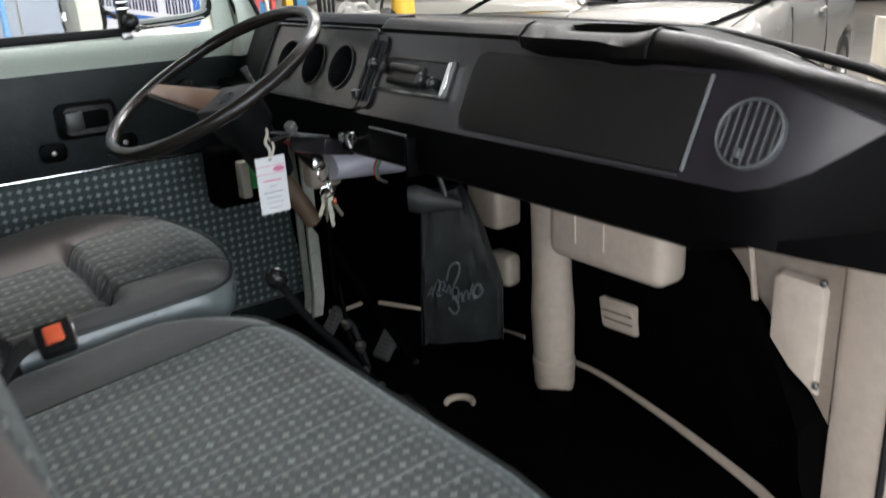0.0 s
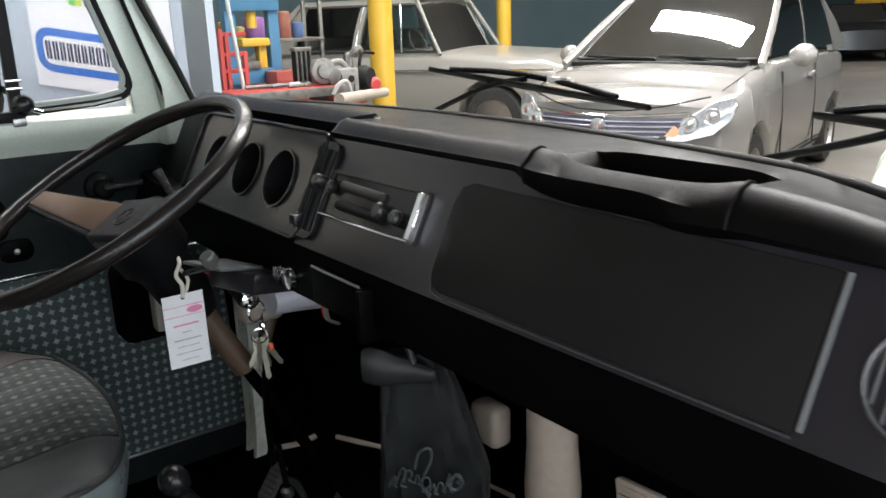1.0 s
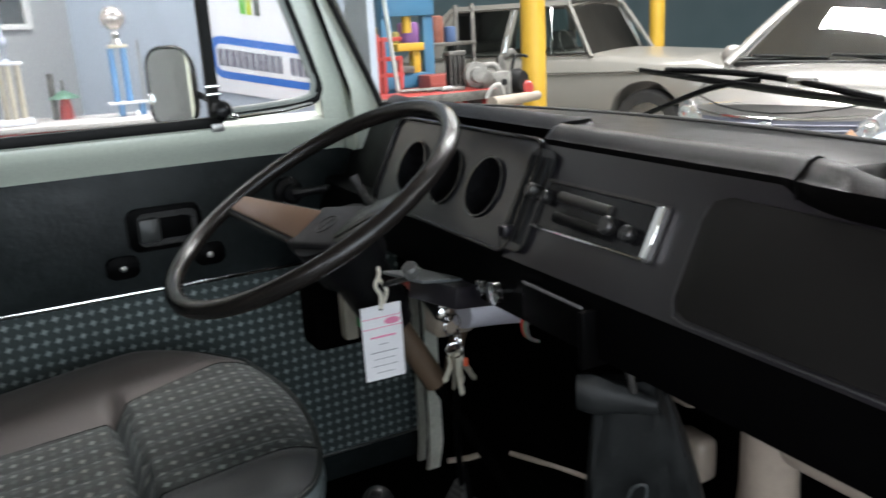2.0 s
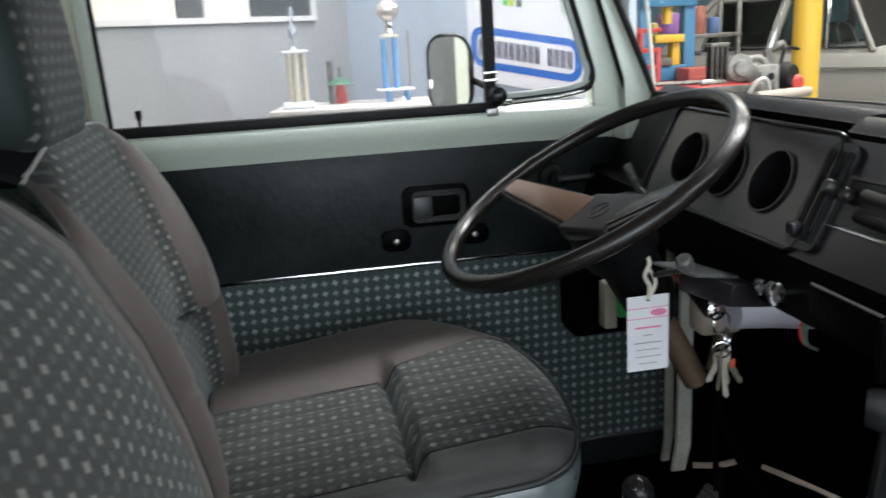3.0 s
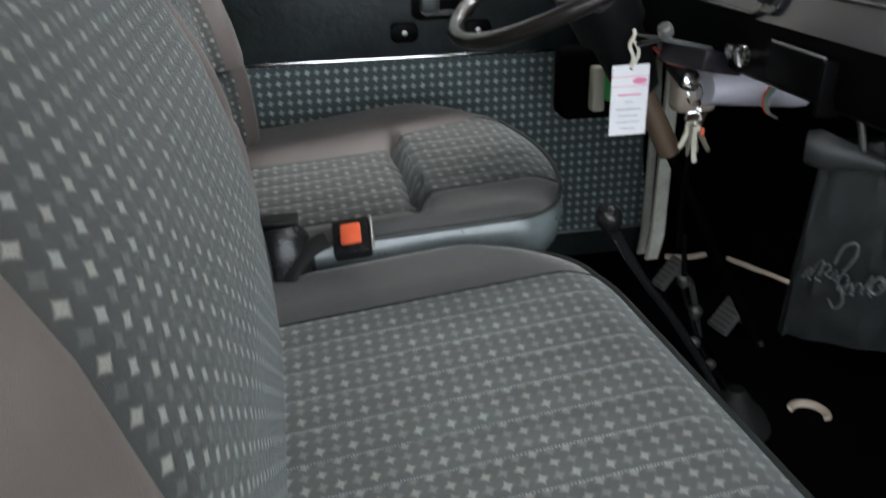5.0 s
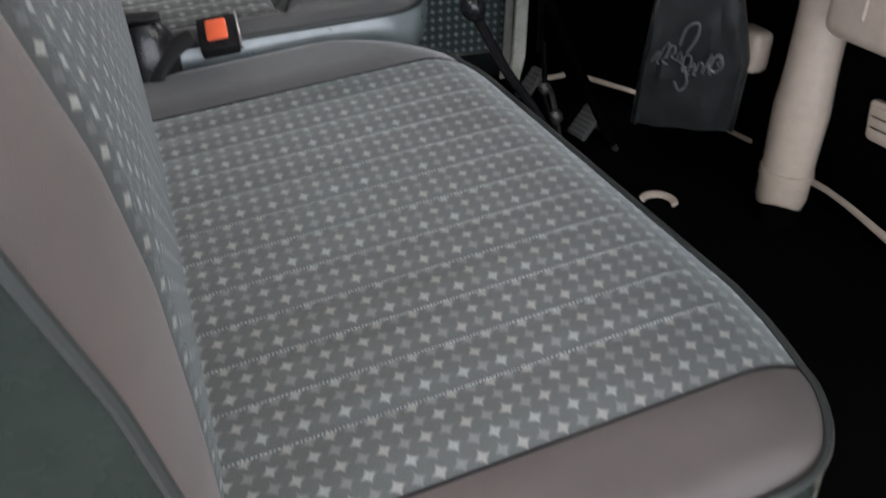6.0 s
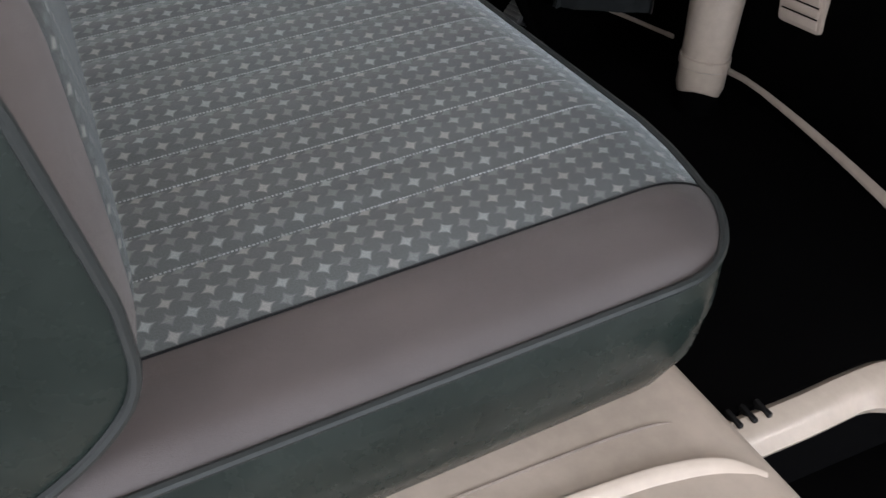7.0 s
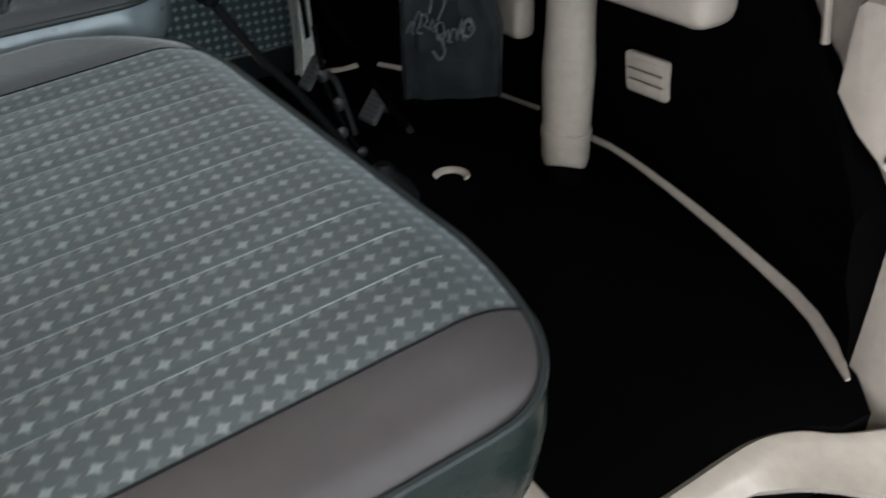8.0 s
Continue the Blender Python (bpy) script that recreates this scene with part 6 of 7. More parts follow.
part("top", box(2.10, 3.10, 4.28, 4.64, 0.815, 0.855, 0.008), RED, bench)
part("edge", box(2.10, 3.10, 4.268, 4.28, 0.79, 0.85, 0.003), IRON, bench)
for x in (2.15, 3.05):
    for y in (4.32, 4.60):
        part("leg", box(x - 0.03, x + 0.03, y - 0.03, y + 0.03, GROUND, 0.815, 0.004), RED, bench)
for p, q, r in (((2.45, 4.45, 0.875), (2.80, 4.42, 0.872), 0.014), ((2.62, 4.40, 0.87), (2.92, 4.50, 0.87), 0.010), ((2.72, 4.36, 0.868), (2.86, 4.36, 0.868), 0.013)):
    tool = thing("hand_tool", p, "dark steel hand tool lying on the red bench", "tool", "bench tools")
    part("shank", tube([p, q], r, 8), IRON, tool)
    part("head", box(-0.03, 0.03, -0.02, 0.02, -0.012, 0.016, 0.006, 2, None, Matrix.Translation(q)), IRON, tool)
rag = thing("rag", (2.78, 4.40, 0.855), "crumpled pale rag on the red bench", "rag")
part("cloth", loft([[Vector((2.79 + 0.05 * r * math.cos(a) * (1 + 0.3 * math.sin(3 * a)), 4.39 + 0.04 * r * math.sin(a), z)) for a in (2 * math.pi * k / 16 for k in range(16))] for r, z in ((1.0, 0.857), (0.9, 0.872), (0.5, 0.888), (0.1, 0.884))]), SIGNWHITE, rag)
redbox = thing("tool_box", (2.97, 4.95, GROUND), "dark red steel tool chest", "tool chest")
part("body", box(2.86, 3.10, 4.80, 5.0, GROUND, 0.94, 0.008), surface("dark_red_paint", (0.28, 0.05, 0.04), (0.36, 0.08, 0.06), 0.4), redbox)
for k in range(5):
    part("drawer", box(2.875, 3.085, 4.788, 4.80, -0.1 + 0.2 * k, 0.08 + 0.2 * k, 0.004), surface("dark_red_drawer", (0.30, 0.05, 0.04), (0.38, 0.08, 0.06), 0.4), redbox)
pole = thing("pole", (2.52, 4.6, GROUND), "slim pale steel pole leaning by the press", "pole")
part("shaft", tube([(2.62, 4.60, GROUND), (2.40, 4.60, 1.9)], 0.013, 10), surface("pale_steel", (0.46, 0.50, 0.48), (0.54, 0.58, 0.56), 0.4), pole)

ALLOY = surface("cast_alloy", (0.14, 0.135, 0.125), (0.30, 0.29, 0.27), 0.5, 0.25, 22, 0.6, 90)
engine = thing("engine", (3.15, 4.4, 0.72), "bare grey alloy engine with dark fan housing on a stand", "engine")
part("block", box(3.03, 3.27, 4.34, 4.62, 0.74, 0.96, 0.02, 2), ALLOY, engine)
part("crankcase", lathe([(0.085, 0), (0.090, 0.03), (0.086, 0.05), (0.055, 0.055), (0.05, 0.09), (0.022, 0.095)], pose(3.0, 4.40, 0.95, 90, 0, -8), 24), ALLOY, engine, "round cast housing")
part("cover", lathe([(0.05, 0), (0.055, 0.02), (0.03, 0.03)], pose(3.05, 4.33, 0.92, 90, 0, 0), 18), IRON, engine)
part("bore", lathe([(0.030, 0), (0.030, 0.006), (0.022, 0.008)], pose(3.095, 4.338, 0.905, 90, 0, 0), 16), RUBBER, engine)
part("bore", lathe([(0.024, 0), (0.024, 0.006), (0.018, 0.008)], pose(3.20, 4.338, 0.885, 90, 0, 0), 16), RUBBER, engine)
for k in range(5):
    part("fin", box(3.04 + 0.045 * k, 3.052 + 0.045 * k, 4.325, 4.36, 0.78, 0.85, 0.003), ALLOY, engine)
part("intake", tube(spline([(3.06, 4.42, 0.95), (3.10, 4.42, 1.0), (3.17, 4.42, 1.0), (3.22, 4.42, 0.95)]), 0.022, 10), ALLOY, engine)
part("fan_housing", lathe([(0.085, 0), (0.09, 0.05), (0.07, 0.09)], pose(3.325, 4.42, 0.88, 90, 0, 25), 20), RUBBER, engine, "dark fan housing")
part("pulley", lathe([(0.05, 0), (0.055, 0.03), (0.035, 0.05)], pose(3.40, 4.38, 0.83, 90, 0, 0), 20), RED, engine)
part("starter", lathe([(0.03, 0), (0.03, 0.10), (0.018, 0.13)], pose(3.29, 4.50, 0.93, -8, 0, 0), 14), IRON, engine)
part("bracket", box(3.25, 3.29, 4.48, 4.52, 0.95, 1.05, 0.006), IRON, engine)
part("cable", tube(spline([(3.345, 4.46, 0.95), (3.36, 4.46, 1.02), (3.40, 4.47, 1.055), (3.50, 4.50, 1.04)]), 0.012, 8), RUBBER, engine)
part("cable", tube(spline([(3.30, 4.50, 1.04), (3.33, 4.48, 1.07), (3.36, 4.48, 1.085), (3.385, 4.48, 1.05)]), 0.022, 8), IRON, engine)
part("hose", tube(spline([(2.98, 4.22, 0.80), (3.02, 4.20, 0.87), (3.08, 4.20, 0.88), (3.12, 4.22, 0.80)]), 0.014, 8), surface("grey_hose", (0.40, 0.39, 0.37), (0.48, 0.47, 0.45), 0.5), engine)
radiator = thing("radiator", (2.92, 4.55, 0.855), "dark finned radiator standing on the bench", "radiator")
part("core", box(2.86, 2.985, 4.50, 4.56, 0.855, 1.09, 0.004), RUBBER, radiator)
part("tank", box(2.855, 2.99, 4.49, 4.57, 1.085, 1.112, 0.006), IRON, radiator)
for k in range(4):
    part("post", tube([(2.87 + 0.035 * k, 4.495, 0.86), (2.87 + 0.035 * k, 4.495, 1.09 + 0.02 * (k % 2))], 0.006, 6), IRON, radiator)
stand = thing("engine_stand", (3.2, 4.45, GROUND), "steel engine stand with pale wooden arm", "stand")
part("arm", tube([(2.95, 4.10, 0.775), (3.52, 4.40, 0.765)], [0.042, 0.034], 12), surface("pale_arm", (0.26, 0.22, 0.18), (0.38, 0.32, 0.26), 0.5, 0, 12), stand, "pale wooden arm")
part("plate", box(2.98, 3.30, 4.30, 4.64, 0.715, 0.742, 0.004), RED, stand)
for x in (3.02, 3.26):
    for y in (4.34, 4.60):
        part("leg", box(x - 0.025, x + 0.025, y - 0.025, y + 0.025, GROUND, 0.715, 0.004), RED, stand)

# ---- cars ----


def wheel_of(parent, m, r, w=0.19, rim_mat=DULLMETAL):
    tyre = part("wheel", lathe([(r * 0.62, -w / 2), (r * 0.92, -w / 2), (r, -w * 0.3), (r, w * 0.3), (r * 0.92, w / 2), (r * 0.62, w / 2)], m, 32, cap=False), TYRE, parent, "black tyre")
    part("rim", lathe([(r * 0.62, w * 0.5), (r * 0.58, w * 0.35), (r * 0.25, w * 0.42), (0.02, w * 0.46)], m, 28, cap=False), rim_mat, tyre, "metal rim")
    part("rim", lathe([(r * 0.62, -w * 0.5), (r * 0.58, -w * 0.35), (r * 0.25, -w * 0.42), (0.02, -w * 0.46)], m, 28, cap=False), rim_mat, tyre)


def smooth_at(table, x):
    """A value from a table of (x, value) with soft joints."""
    for (x0, a), (x1, b) in zip(table, table[1:]):
        if x <= x1:
            s = max(0.0, (x - x0) / (x1 - x0))
            s = s * s * (3 - 2 * s)
            return a + (b - a) * s
    return table[-1][1]


def car(name, place, label, paint, length, half, hood, roof, cabin, wheels, r, sweep=0.30, group="cars"):
    """A car along +x (nose at 0, tail at length), put in its place. hood: height of the shoulder along it;
    cabin: (foot of windscreen, top of it, end of roof, foot of rear glass); sweep: how far the corners of the nose fall back."""
    root = thing(name, place.translation, label, "car", group)
    rows = []
    n = 60
    for k in range(n + 1):
        x = length * (k / n)
        fore, aft = max(0.0, 1 - x / 0.7), max(0.0, 1 - (length - x) / 0.6)
        w = half * (1 - 0.10 * fore ** 2 - 0.08 * aft ** 2)
        top = smooth_at(hood, x)
        bot = 0.20 + 0.10 * fore ** 3
        for wx in wheels:
            d = abs(x - wx)
            if d < r * 1.22:
                bot = max(bot, r + math.sqrt((r * 1.22) ** 2 - d * d) * 0.98)
        bot = min(bot, top - 0.16)
        mid = max(bot + 0.02, 0.30 + 0.5 * (top - 0.30) * 0.9)
        ring = [(w * 0.92, bot), (w * 0.985, bot + 0.4 * (mid - bot)), (w, mid), (w * 0.99, mid + 0.6 * (top - 0.10 - mid)), (w * 0.965, top - 0.075), (w * 0.93, top - 0.035), (w * 0.86, top - 0.010), (w * 0.6, top + 0.012), (w * 0.3, top + 0.024), (0, top + 0.028)]
        full = [(-a, b) for a, b in ring] + [(a, b) for a, b in ring[-2::-1]] + [(w * 0.5, bot), (-w * 0.5, bot)]
        rows.append([place @ Vector((x + sweep * (a / half) ** 2 * fore ** 0.7 - 0.25 * (a / half) ** 2 * aft + 0.10 * fore * ((b - 0.45) / 0.4) ** 2, a, b)) for a, b in full])
    part("body", loft(rows), paint, root)
    a, b, c, d = cabin
    belt = smooth_at(hood, (a + d) / 2)
    gw, tw = half * 0.93, half * 0.74

    def side_y(s):
        return gw + (tw - gw) * max(0.0, s) ** 1.2

    def cabin_pt(x0, x1, s, v, out=0.0):
        """s: from belt (0) to roof (1); v: across, -1 to 1; x0, x1: at belt and roof."""
        return place @ Vector((x0 + (x1 - x0) * s, v * (side_y(s) + out), belt + (roof - 0.02 - belt) * s))

    xs = [b - 0.06 + (c - b + 0.12) * k / 14 for k in range(15)]
    vs = (-1.01, -0.97, -0.85, -0.5, 0, 0.5, 0.85, 0.97, 1.01)
    rws = [[place @ Vector((x, v * tw, roof - 0.035 * abs(v) ** 4 - 0.030 * (abs((x - (b + c) / 2) / ((c - b) / 2)) ** 4))) for v in vs] for x in xs]
    bm = loft(rws, False, False)
    bmesh.ops.solidify(bm, geom=bm.faces[:], thickness=0.035)
    part("roof", bm, paint, root)
    part("cabin_floor", plate([place @ Vector((x, v * gw * 0.93, belt + 0.034)) for x, v in ((a + 0.10, -1), (d - 0.04, -1), (d - 0.04, 1), (a + 0.10, 1))], (0, 0, -0.01)), CABINTRIM, root, "dark cabin trim")
    part("steering_wheel", tube([place @ Vector((a + 0.52 + 0.07 * math.sin(q), 0.36 + 0.17 * math.cos(q), belt + 0.10 + 0.15 * math.sin(q))) for q in (2 * math.pi * j / 24 for j in range(24))], 0.014, 6, True), CABINTRIM, root)
    for sx, sy, sw, sh in ((a + 0.95, -0.36, 0.22, 0.24), (a + 0.95, 0.36, 0.22, 0.24), (d - 0.55, 0.0, 0.58, 0.16)):
        part("seat_back", box(sx - 0.06, sx + 0.07, sy - sw, sy + sw, belt + 0.02, belt + sh, 0.04, 3, None, place), CABINTRIM, root, "dark seat back")
    part("windscreen", loft([[cabin_pt(a + 0.10 * (v * v - 1) + 0.10, b + 0.05 * (v * v - 1) + 0.02, s, v * 0.955) for v in (-1, -0.6, -0.2, 0.2, 0.6, 1)] for s in (0, 0.35, 0.7, 1)], False, False), CABINGLASS, root, "tinted reflecting windscreen")
    part("rear_glass", loft([[cabin_pt(d, c, s, v * 0.95) for v in (-1, 0, 1)] for s in (0, 0.5, 1)], False, False), CABINGLASS, root, "tinted reflecting glass")
    cuts = [a + 0.14, a + (d - a) * 0.44, a + (d - a) * 0.80]
    tops = [b + 0.04, b + (c - b) * 0.42, c - 0.05]
    for side in (-1, 1):
        for q in (0, 1):
            x0, x1, t0, t1 = cuts[q] + 0.05, cuts[q + 1] - 0.05, tops[q] + 0.04, tops[q + 1] - 0.04
            part("side_glass", loft([[cabin_pt(x0, t0, s, side, 0.004), cabin_pt(x1, t1, s, side, 0.004)] for s in (0.06, 0.5, 0.90)], False, False), CABINGLASS, root, "tinted reflecting glass")
        for x, t, wide in ((cuts[1], tops[1], 0.045), (cuts[2], tops[2], 0.060)):
            part("side_pillar", loft([[cabin_pt(x - wide, t - wide, s, side), cabin_pt(x + wide, t + wide, s, side), cabin_pt(x + wide, t + wide, s, side * 0.95), cabin_pt(x - wide, t - wide, s, side * 0.95)] for s in (-0.06, 0.5, 1.0)]), paint, root)
        part("rear_pillar", loft([[cabin_pt(cuts[2] + 0.02, tops[2] + 0.02, s, side), cabin_pt(d + 0.01, c + 0.01, s, side), cabin_pt(d + 0.01, c + 0.01, s, side * 0.93), cabin_pt(cuts[2] + 0.02, tops[2] + 0.02, s, side * 0.93)] for s in (-0.06, 0.5, 1.0)]), paint, root)
        part("window_rail", loft([[cabin_pt(x, t, s, side * w) for s, w in ((0.90, 1.0), (1.02, 1.0), (1.02, 0.95), (0.90, 0.95))] for x, t in ((a + 0.06, b), (cuts[1], tops[1]), (d, c))]), paint, root)
        part("front_pillar", tube([cabin_pt(a + 0.03, b, s, side, 0.002) for s in (-0.02, 0.5, 1)], 0.030, 8, flat=0.7), paint, root)
        for wx in wheels:
            wheel_of(root, place @ Matrix.Translation((wx, side * (half - 0.12), r)) @ pose(0, 0, 0, -90 * side, 0, 0), r)
    return root, place


# silver hatchback facing the van
back = Vector((0.957, 0.291, 0)).normalized()
mcar = Matrix(((back.x, -back.y, 0, 4.40), (back.y, back.x, 0, 3.13), (0, 0, 1, GROUND), (0, 0, 0, 1)))
SWEEP = 0.34
hatch, hm = car("silver_hatchback", mcar, "silver hatchback with clear headlamps parked in the workshop", SILVERCAR, 4.25, 0.845, ((0, 0.85), (0.30, 0.94), (1.05, 1.07), (1.4, 1.10), (4.25, 1.06)), 1.60, (1.02, 2.0, 3.5, 4.1), (0.88, 3.46), 0.31, SWEEP)


def nose(y, z, out=0.012):
    """A point on the curved nose of the hatchback."""
    return hm @ Vector((SWEEP * (y / 0.845) ** 2 + 0.10 * ((z - 0.45) / 0.4) ** 2 - out, y, z))


for side in (-1, 1):
    outline = [(0.42, 0.635), (0.51, 0.715), (0.585, 0.805), (0.69, 0.885), (0.79, 0.905), (0.825, 0.86), (0.805, 0.765), (0.72, 0.675), (0.56, 0.635)]
    lamp = part("headlamp", plate([nose(side * y, z, 0.035) for y, z in outline], hm.to_3x3() @ Vector((0.03, 0, 0)), bevel=0.006), LENS, hatch, "clear headlamp")
    for y, z, r in ((0.575, 0.745, 0.062), (0.695, 0.79, 0.055)):
        part("reflector", lathe([(r, 0), (r * 0.92, 0.012), (r * 0.5, 0.008), (r * 0.2, 0.016)], Matrix.Translation(nose(side * y, z, 0.036)) @ hm.to_3x3().to_4x4() @ pose(0, 0, 0, 0, -78, 0), 20), CHROME, lamp)
    part("indicator", plate([nose(side * y, z, 0.040) for y, z in ((0.44, 0.67), (0.49, 0.74), (0.53, 0.70), (0.51, 0.665))], hm.to_3x3() @ Vector((0.01, 0, 0))), surface("amber_lens", (0.42, 0.24, 0.14), (0.50, 0.30, 0.18), 0.2), lamp, "amber indicator")
    part("door_mirror", loft([[hm @ Vector((1.50 + 0.07 * q * math.cos(t), side * (0.86 + 0.20 * k / 6), 1.12 + 0.085 * q * math.sin(t))) for t in (2 * math.pi * j / 16 for j in range(16))] for k, q in ((0, 0.3), (1, 0.7), (2, 0.95), (3, 1.0), (4, 1.0), (5, 0.8), (6, 0.35))]), SILVERCAR, hatch, "silver door mirror")
    for x in (1.5, 2.6):
        part("door_seam", tube([hm @ Vector((x, side * 0.845, 0.32)), hm @ Vector((x - 0.01, side * 0.843, 0.70)), hm @ Vector((x - 0.02, side * 0.825, 1.0))], 0.006, 6), RUBBER, hatch)
    part("sill_seam", tube([hm @ Vector((1.3, side * 0.83, 0.30)), hm @ Vector((3.1, side * 0.83, 0.30))], 0.012, 6), RUBBER, hatch)
    part("door_handle", tube([hm @ Vector((2.30, side * 0.85, 0.92)), hm @ Vector((2.45, side * 0.85, 0.925))], 0.018, 8), SILVERCAR, hatch)
grille = part("grille", loft([[nose(y * w, z, 0.022) for y in (-1, -0.6, -0.2, 0.2, 0.6, 1)] for z, w in ((0.645, 0.40), (0.70, 0.47), (0.785, 0.56))], False, False), surface("dark_blue_grille", (0.04, 0.045, 0.07), (0.07, 0.075, 0.10), 0.4), hatch, "dark grille")
for k in range(4):
    part("grille_bar", tube([nose(y * (0.41 + 0.037 * k), 0.663 + 0.032 * k, 0.028) for y in (-1, -0.6, -0.2, 0.2, 0.6, 1)], 0.0065, 6), surface("grey_blue_bar", (0.22, 0.22, 0.27), (0.32, 0.32, 0.38), 0.3, 0.4), grille)
part("grille_frame", tube([nose(y, 0.795 + 0.02 * (y / 0.56) ** 2, 0.026) for y in (-0.57, -0.4, -0.2, 0, 0.2, 0.4, 0.57)], 0.010, 6), CHROME, grille)
part("grille_frame", tube([nose(y, 0.632, 0.030) for y in (-0.42, -0.2, 0, 0.2, 0.42)], 0.012, 6), CHROME, grille)
part("emblem", lathe([(0.058, 0), (0.058, 0.012), (0.035, 0.018)], Matrix.Translation(nose(0, 0.725, 0.03)) @ hm.to_3x3().to_4x4() @ pose(0, 0, 0, 0, -85, 0), 24), CHROME, grille, "round chrome emblem")
part("bonnet_edge", tube([nose(y, 0.825 + 0.10 * (y / 0.7) ** 2, 0.006) for y in (-0.66, -0.4, -0.2, 0, 0.2, 0.4, 0.66)], 0.006, 6), RUBBER, hatch)
for side in (-1, 1):
    part("bonnet_seam", tube([hm @ Vector((0.45, side * 0.70, 0.945)), hm @ Vector((0.8, side * 0.735, 1.02)), hm @ Vector((1.15, side * 0.755, 1.075))], 0.005, 6), RUBBER, hatch)
part("bumper", loft([[nose(y, z, o) for z, o in ((0.58, 0.03), (0.52, 0.07), (0.40, 0.08), (0.28, 0.05), (0.22, -0.1))] for y in [-0.80 + 0.1 * k for k in range(17)]], False, False), SILVERCAR, hatch)
part("intake", loft([[nose(y, z, 0.085) for y in (-0.45, -0.2, 0.2, 0.45)] for z in (0.34, 0.46)], False, False), RUBBER, hatch)
for y0, y1 in ((-0.60, 0.02), (0.02, 0.62)):
    part("wiper", tube([hm @ Vector((1.06, y0, 1.115)), hm @ Vector((1.12, y1, 1.135))], 0.012, 6), RUBBER, hatch)
part("cowl", box(0.94, 1.12, -0.68, 0.68, 1.06, 1.10, 0.012, 2, None, hm), RUBBER, hatch)

# old white saloon beyond the yellow column
rear = Vector((-0.45, 0.893, 0)).normalized()
msal = Matrix(((rear.x, -rear.y, 0, 6.82), (rear.y, rear.x, 0, 5.30), (0, 0, 1, GROUND + 0.12), (0, 0, 0, 1)))
saloon, sm = car("white_saloon", msal, "old white saloon car with chrome trim on the workshop floor", WHITECAR, 4.7, 0.90, ((0, 0.88), (0.3, 0.95), (1.5, 1.00), (3.6, 0.98), (4.7, 0.90)), 1.56, (1.42, 1.78, 3.25, 3.85), (0.85, 3.62), 0.33, 0.08)
for side in (-1, 1):
    part("chrome_strip", tube([sm @ Vector((0.2, side * 0.905, 0.83)), sm @ Vector((4.5, side * 0.905, 0.80))], 0.012, 6), CHROME, saloon)
    for p, q in (((1.46, 0.815, 1.00), (1.80, 0.665, 1.49)), ((1.80, 0.665, 1.49), (3.22, 0.665, 1.49)), ((2.49, 0.805, 1.0), (2.42, 0.66, 1.49)), ((3.22, 0.665, 1.49), (3.62, 0.805, 1.0)), ((1.46, 0.815, 0.995), (3.70, 0.815, 0.985)), ((1.90, 0.808, 1.0), (1.97, 0.665, 1.49))):
        part("window_trim", tube([sm @ Vector((p[0], side * p[1] * 1.03, p[2])), sm @ Vector((q[0], side * q[1] * 1.03, q[2]))], 0.013, 6), CHROME, saloon)
    part("axle_block", box(0.6, 1.1, side * 0.55 - 0.15, side * 0.55 + 0.15, -0.12, 0.0, 0, 1, None, sm), IRON, saloon)
    part("axle_block", box(3.4, 3.85, side * 0.55 - 0.15, side * 0.55 + 0.15, -0.12, 0.0, 0, 1, None, sm), IRON, saloon)

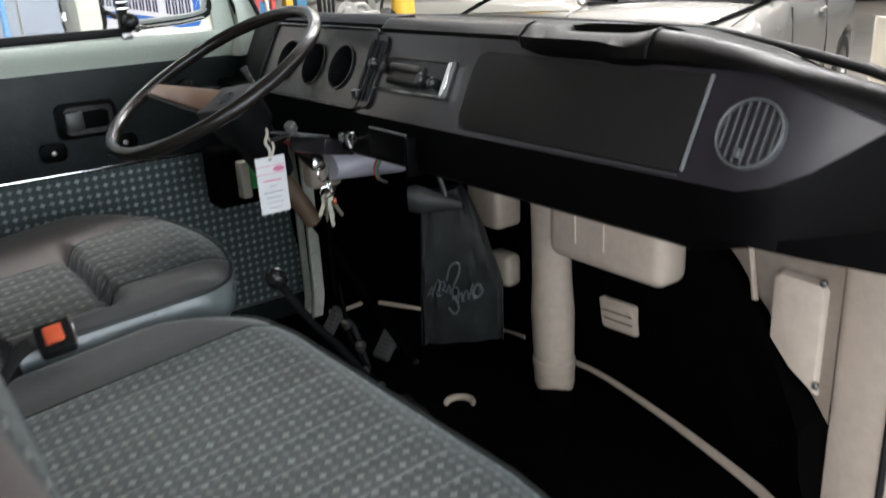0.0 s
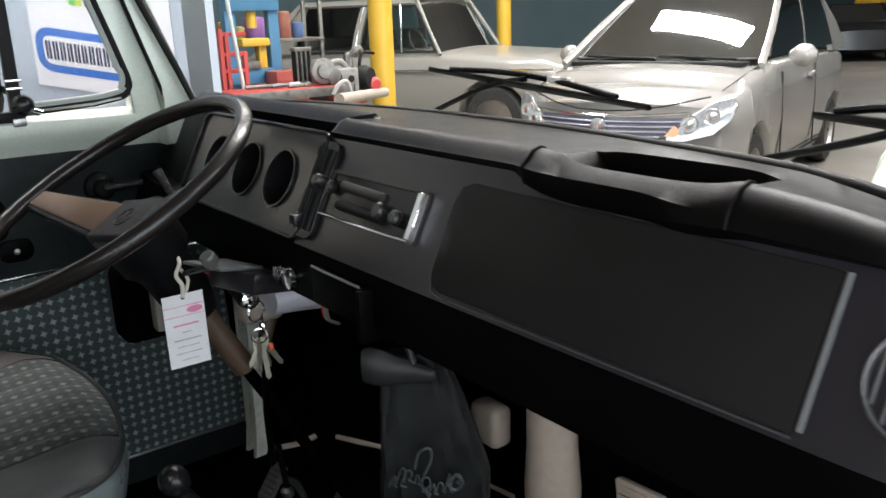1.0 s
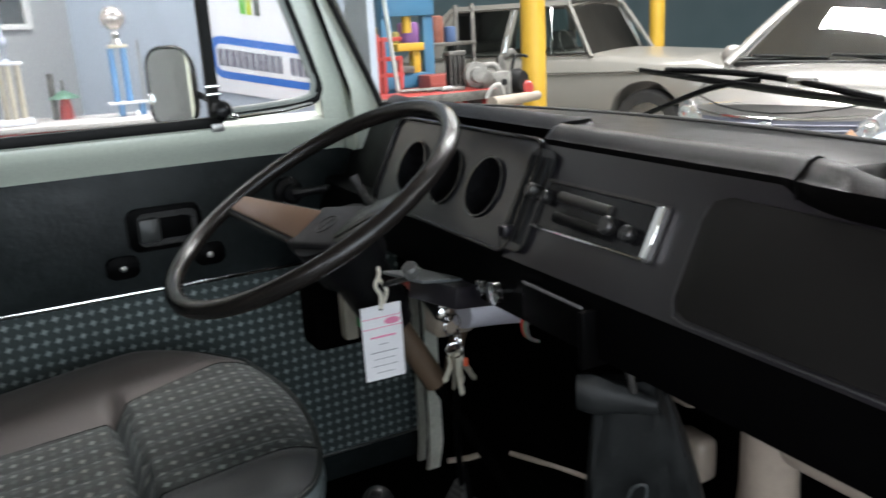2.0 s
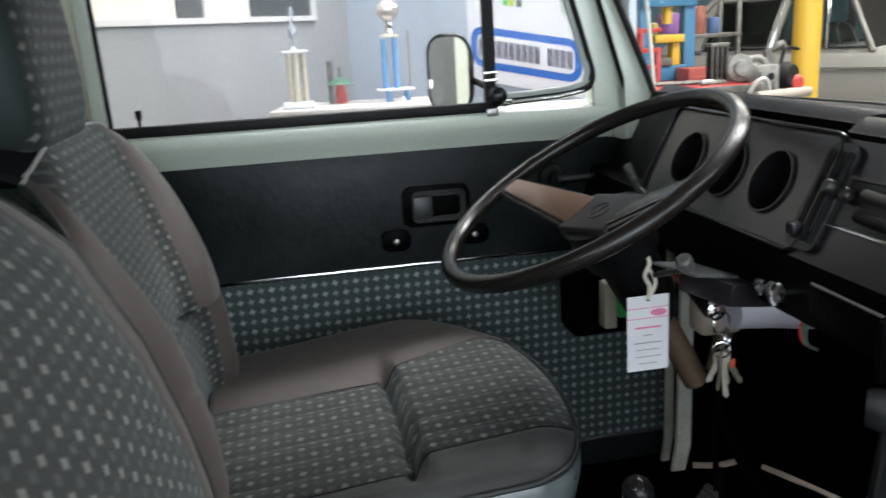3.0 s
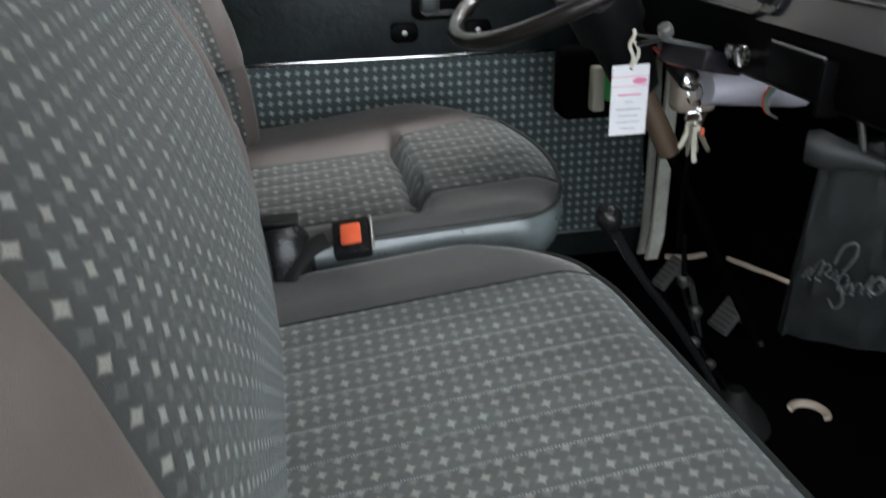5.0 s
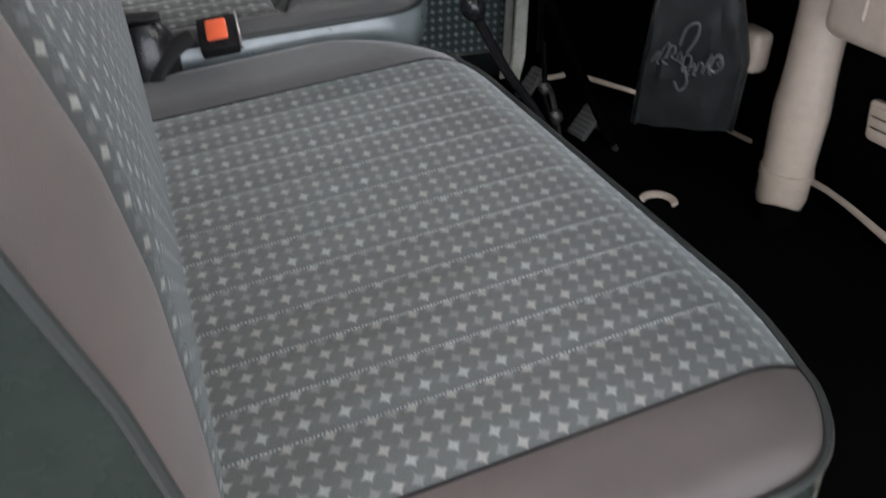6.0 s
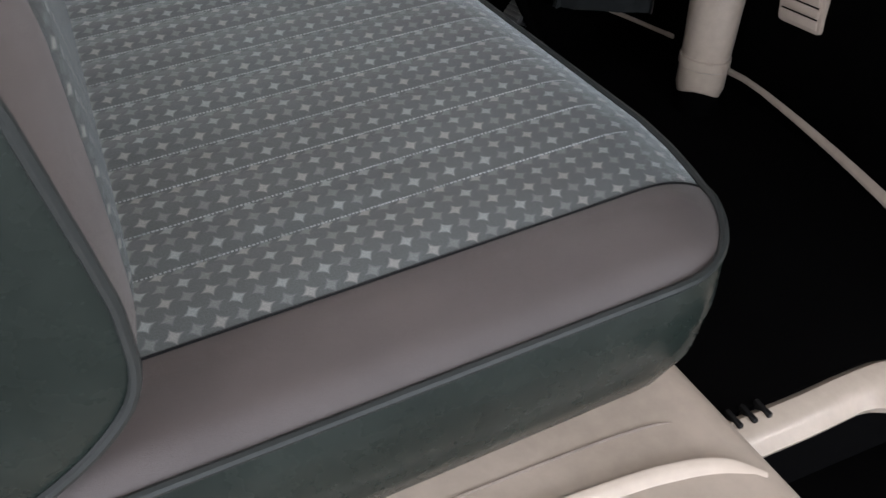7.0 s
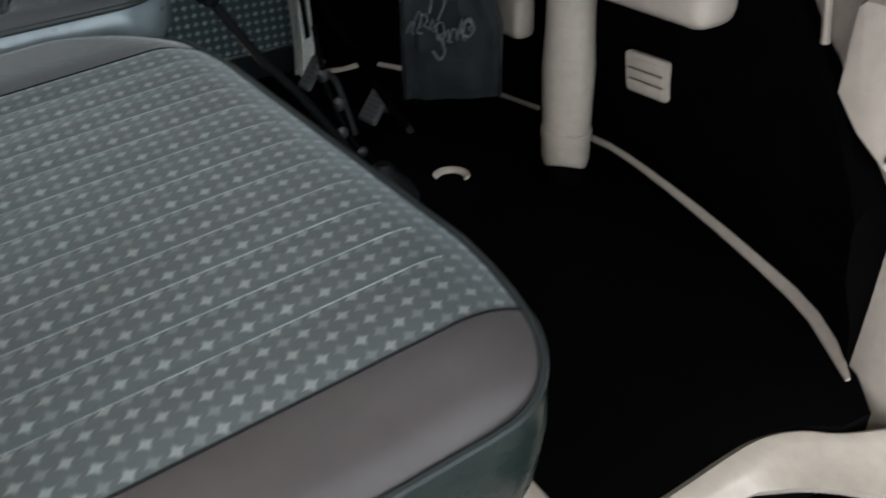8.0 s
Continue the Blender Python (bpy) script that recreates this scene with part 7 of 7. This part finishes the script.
# dark car far back and a mint car close by
mdark = Matrix(((0.8, -0.6, 0, 21.5), (0.6, 0.8, 0, 9.6), (0, 0, 1, GROUND), (0, 0, 0, 1)))
car("dark_car", mdark, "dark saloon parked at the back of the workshop", DARKCAR, 4.4, 0.85, ((0, 0.75), (0.4, 0.85), (1.2, 0.95), (4.4, 0.95)), 1.42, (1.2, 2.0, 3.3, 3.9), (0.85, 3.4), 0.31)
mmint = Matrix(((1.0, 0.0, 0, 3.05), (0.0, 1.0, 0, 0.22), (0, 0, 1, GROUND), (0, 0, 0, 1)))
car("mint_car", mmint, "pale mint rounded car nose beside the van", MINT, 4.0, 0.75, ((0, 0.70), (0.3, 0.86), (1.1, 0.98), (4.0, 0.85)), 1.45, (1.15, 1.6, 2.8, 3.6), (0.7, 3.1), 0.31, 0.5)
bench = thing("far_bench", (26.5, 11.0, GROUND), "yellow-edged bench with boxes along the far wall", "bench")
part("top", box(24.0, 29.0, 10.6, 11.3, 1.22, 1.34, 0.01), YELLOW, bench)
part("front", box(24.1, 28.9, 10.7, 11.2, GROUND, 1.22, 0.01), IRON, bench)

# ---- the rest of the van: plain body behind the cab, nose below the dash, wheels ----
rows = []
for x, k in ((-0.562, 1.0), (-1.2, 1.0), (-2.6, 1.0), (-3.25, 0.985), (-3.36, 0.95)):
    ring = []
    for y, z in rounded(MID - 0.80 * k, MID + 0.80 * k, 0.12, 1.745 + 0.03 * k, 0.16, 5):
        ring.append(Vector((x, y, z)))
    rows.append(ring)
structure("van_body", loft(rows), MINT, "pale mint plain rear body of the van", "body")
structure("van_roof", box(-3.30, -0.56, MID - 0.66, MID + 0.66, 1.776, 1.80, 0.012), CREAM, "cream painted roof of the van", "roof")
structure("chassis", box(-3.2, 1.0, MID - 0.52, MID + 0.52, 0.10, 0.24, 0.03), RUBBER, "black chassis floor of the van", "chassis")
for x in (-0.02, -2.42):
    for side in (-1, 1):
        y = MID + side * 0.60
        w = thing("van_wheel", (x, y, GROUND), "black tyre on a pale steel wheel of the van", "wheel", "van wheels")
        m = Matrix.Translation((x, y, GROUND + 0.315)) @ pose(0, 0, 0, -90 * side, 0, 0)
        part("tyre", lathe([(0.20, -0.085), (0.29, -0.085), (0.315, -0.05), (0.315, 0.05), (0.29, 0.085), (0.20, 0.085)], m, 32, cap=False), TYRE, w)
        part("rim", lathe([(0.20, 0.080), (0.19, 0.05), (0.09, 0.06), (0.03, 0.065)], m, 28), DULLMETAL, w, "pale steel rim")
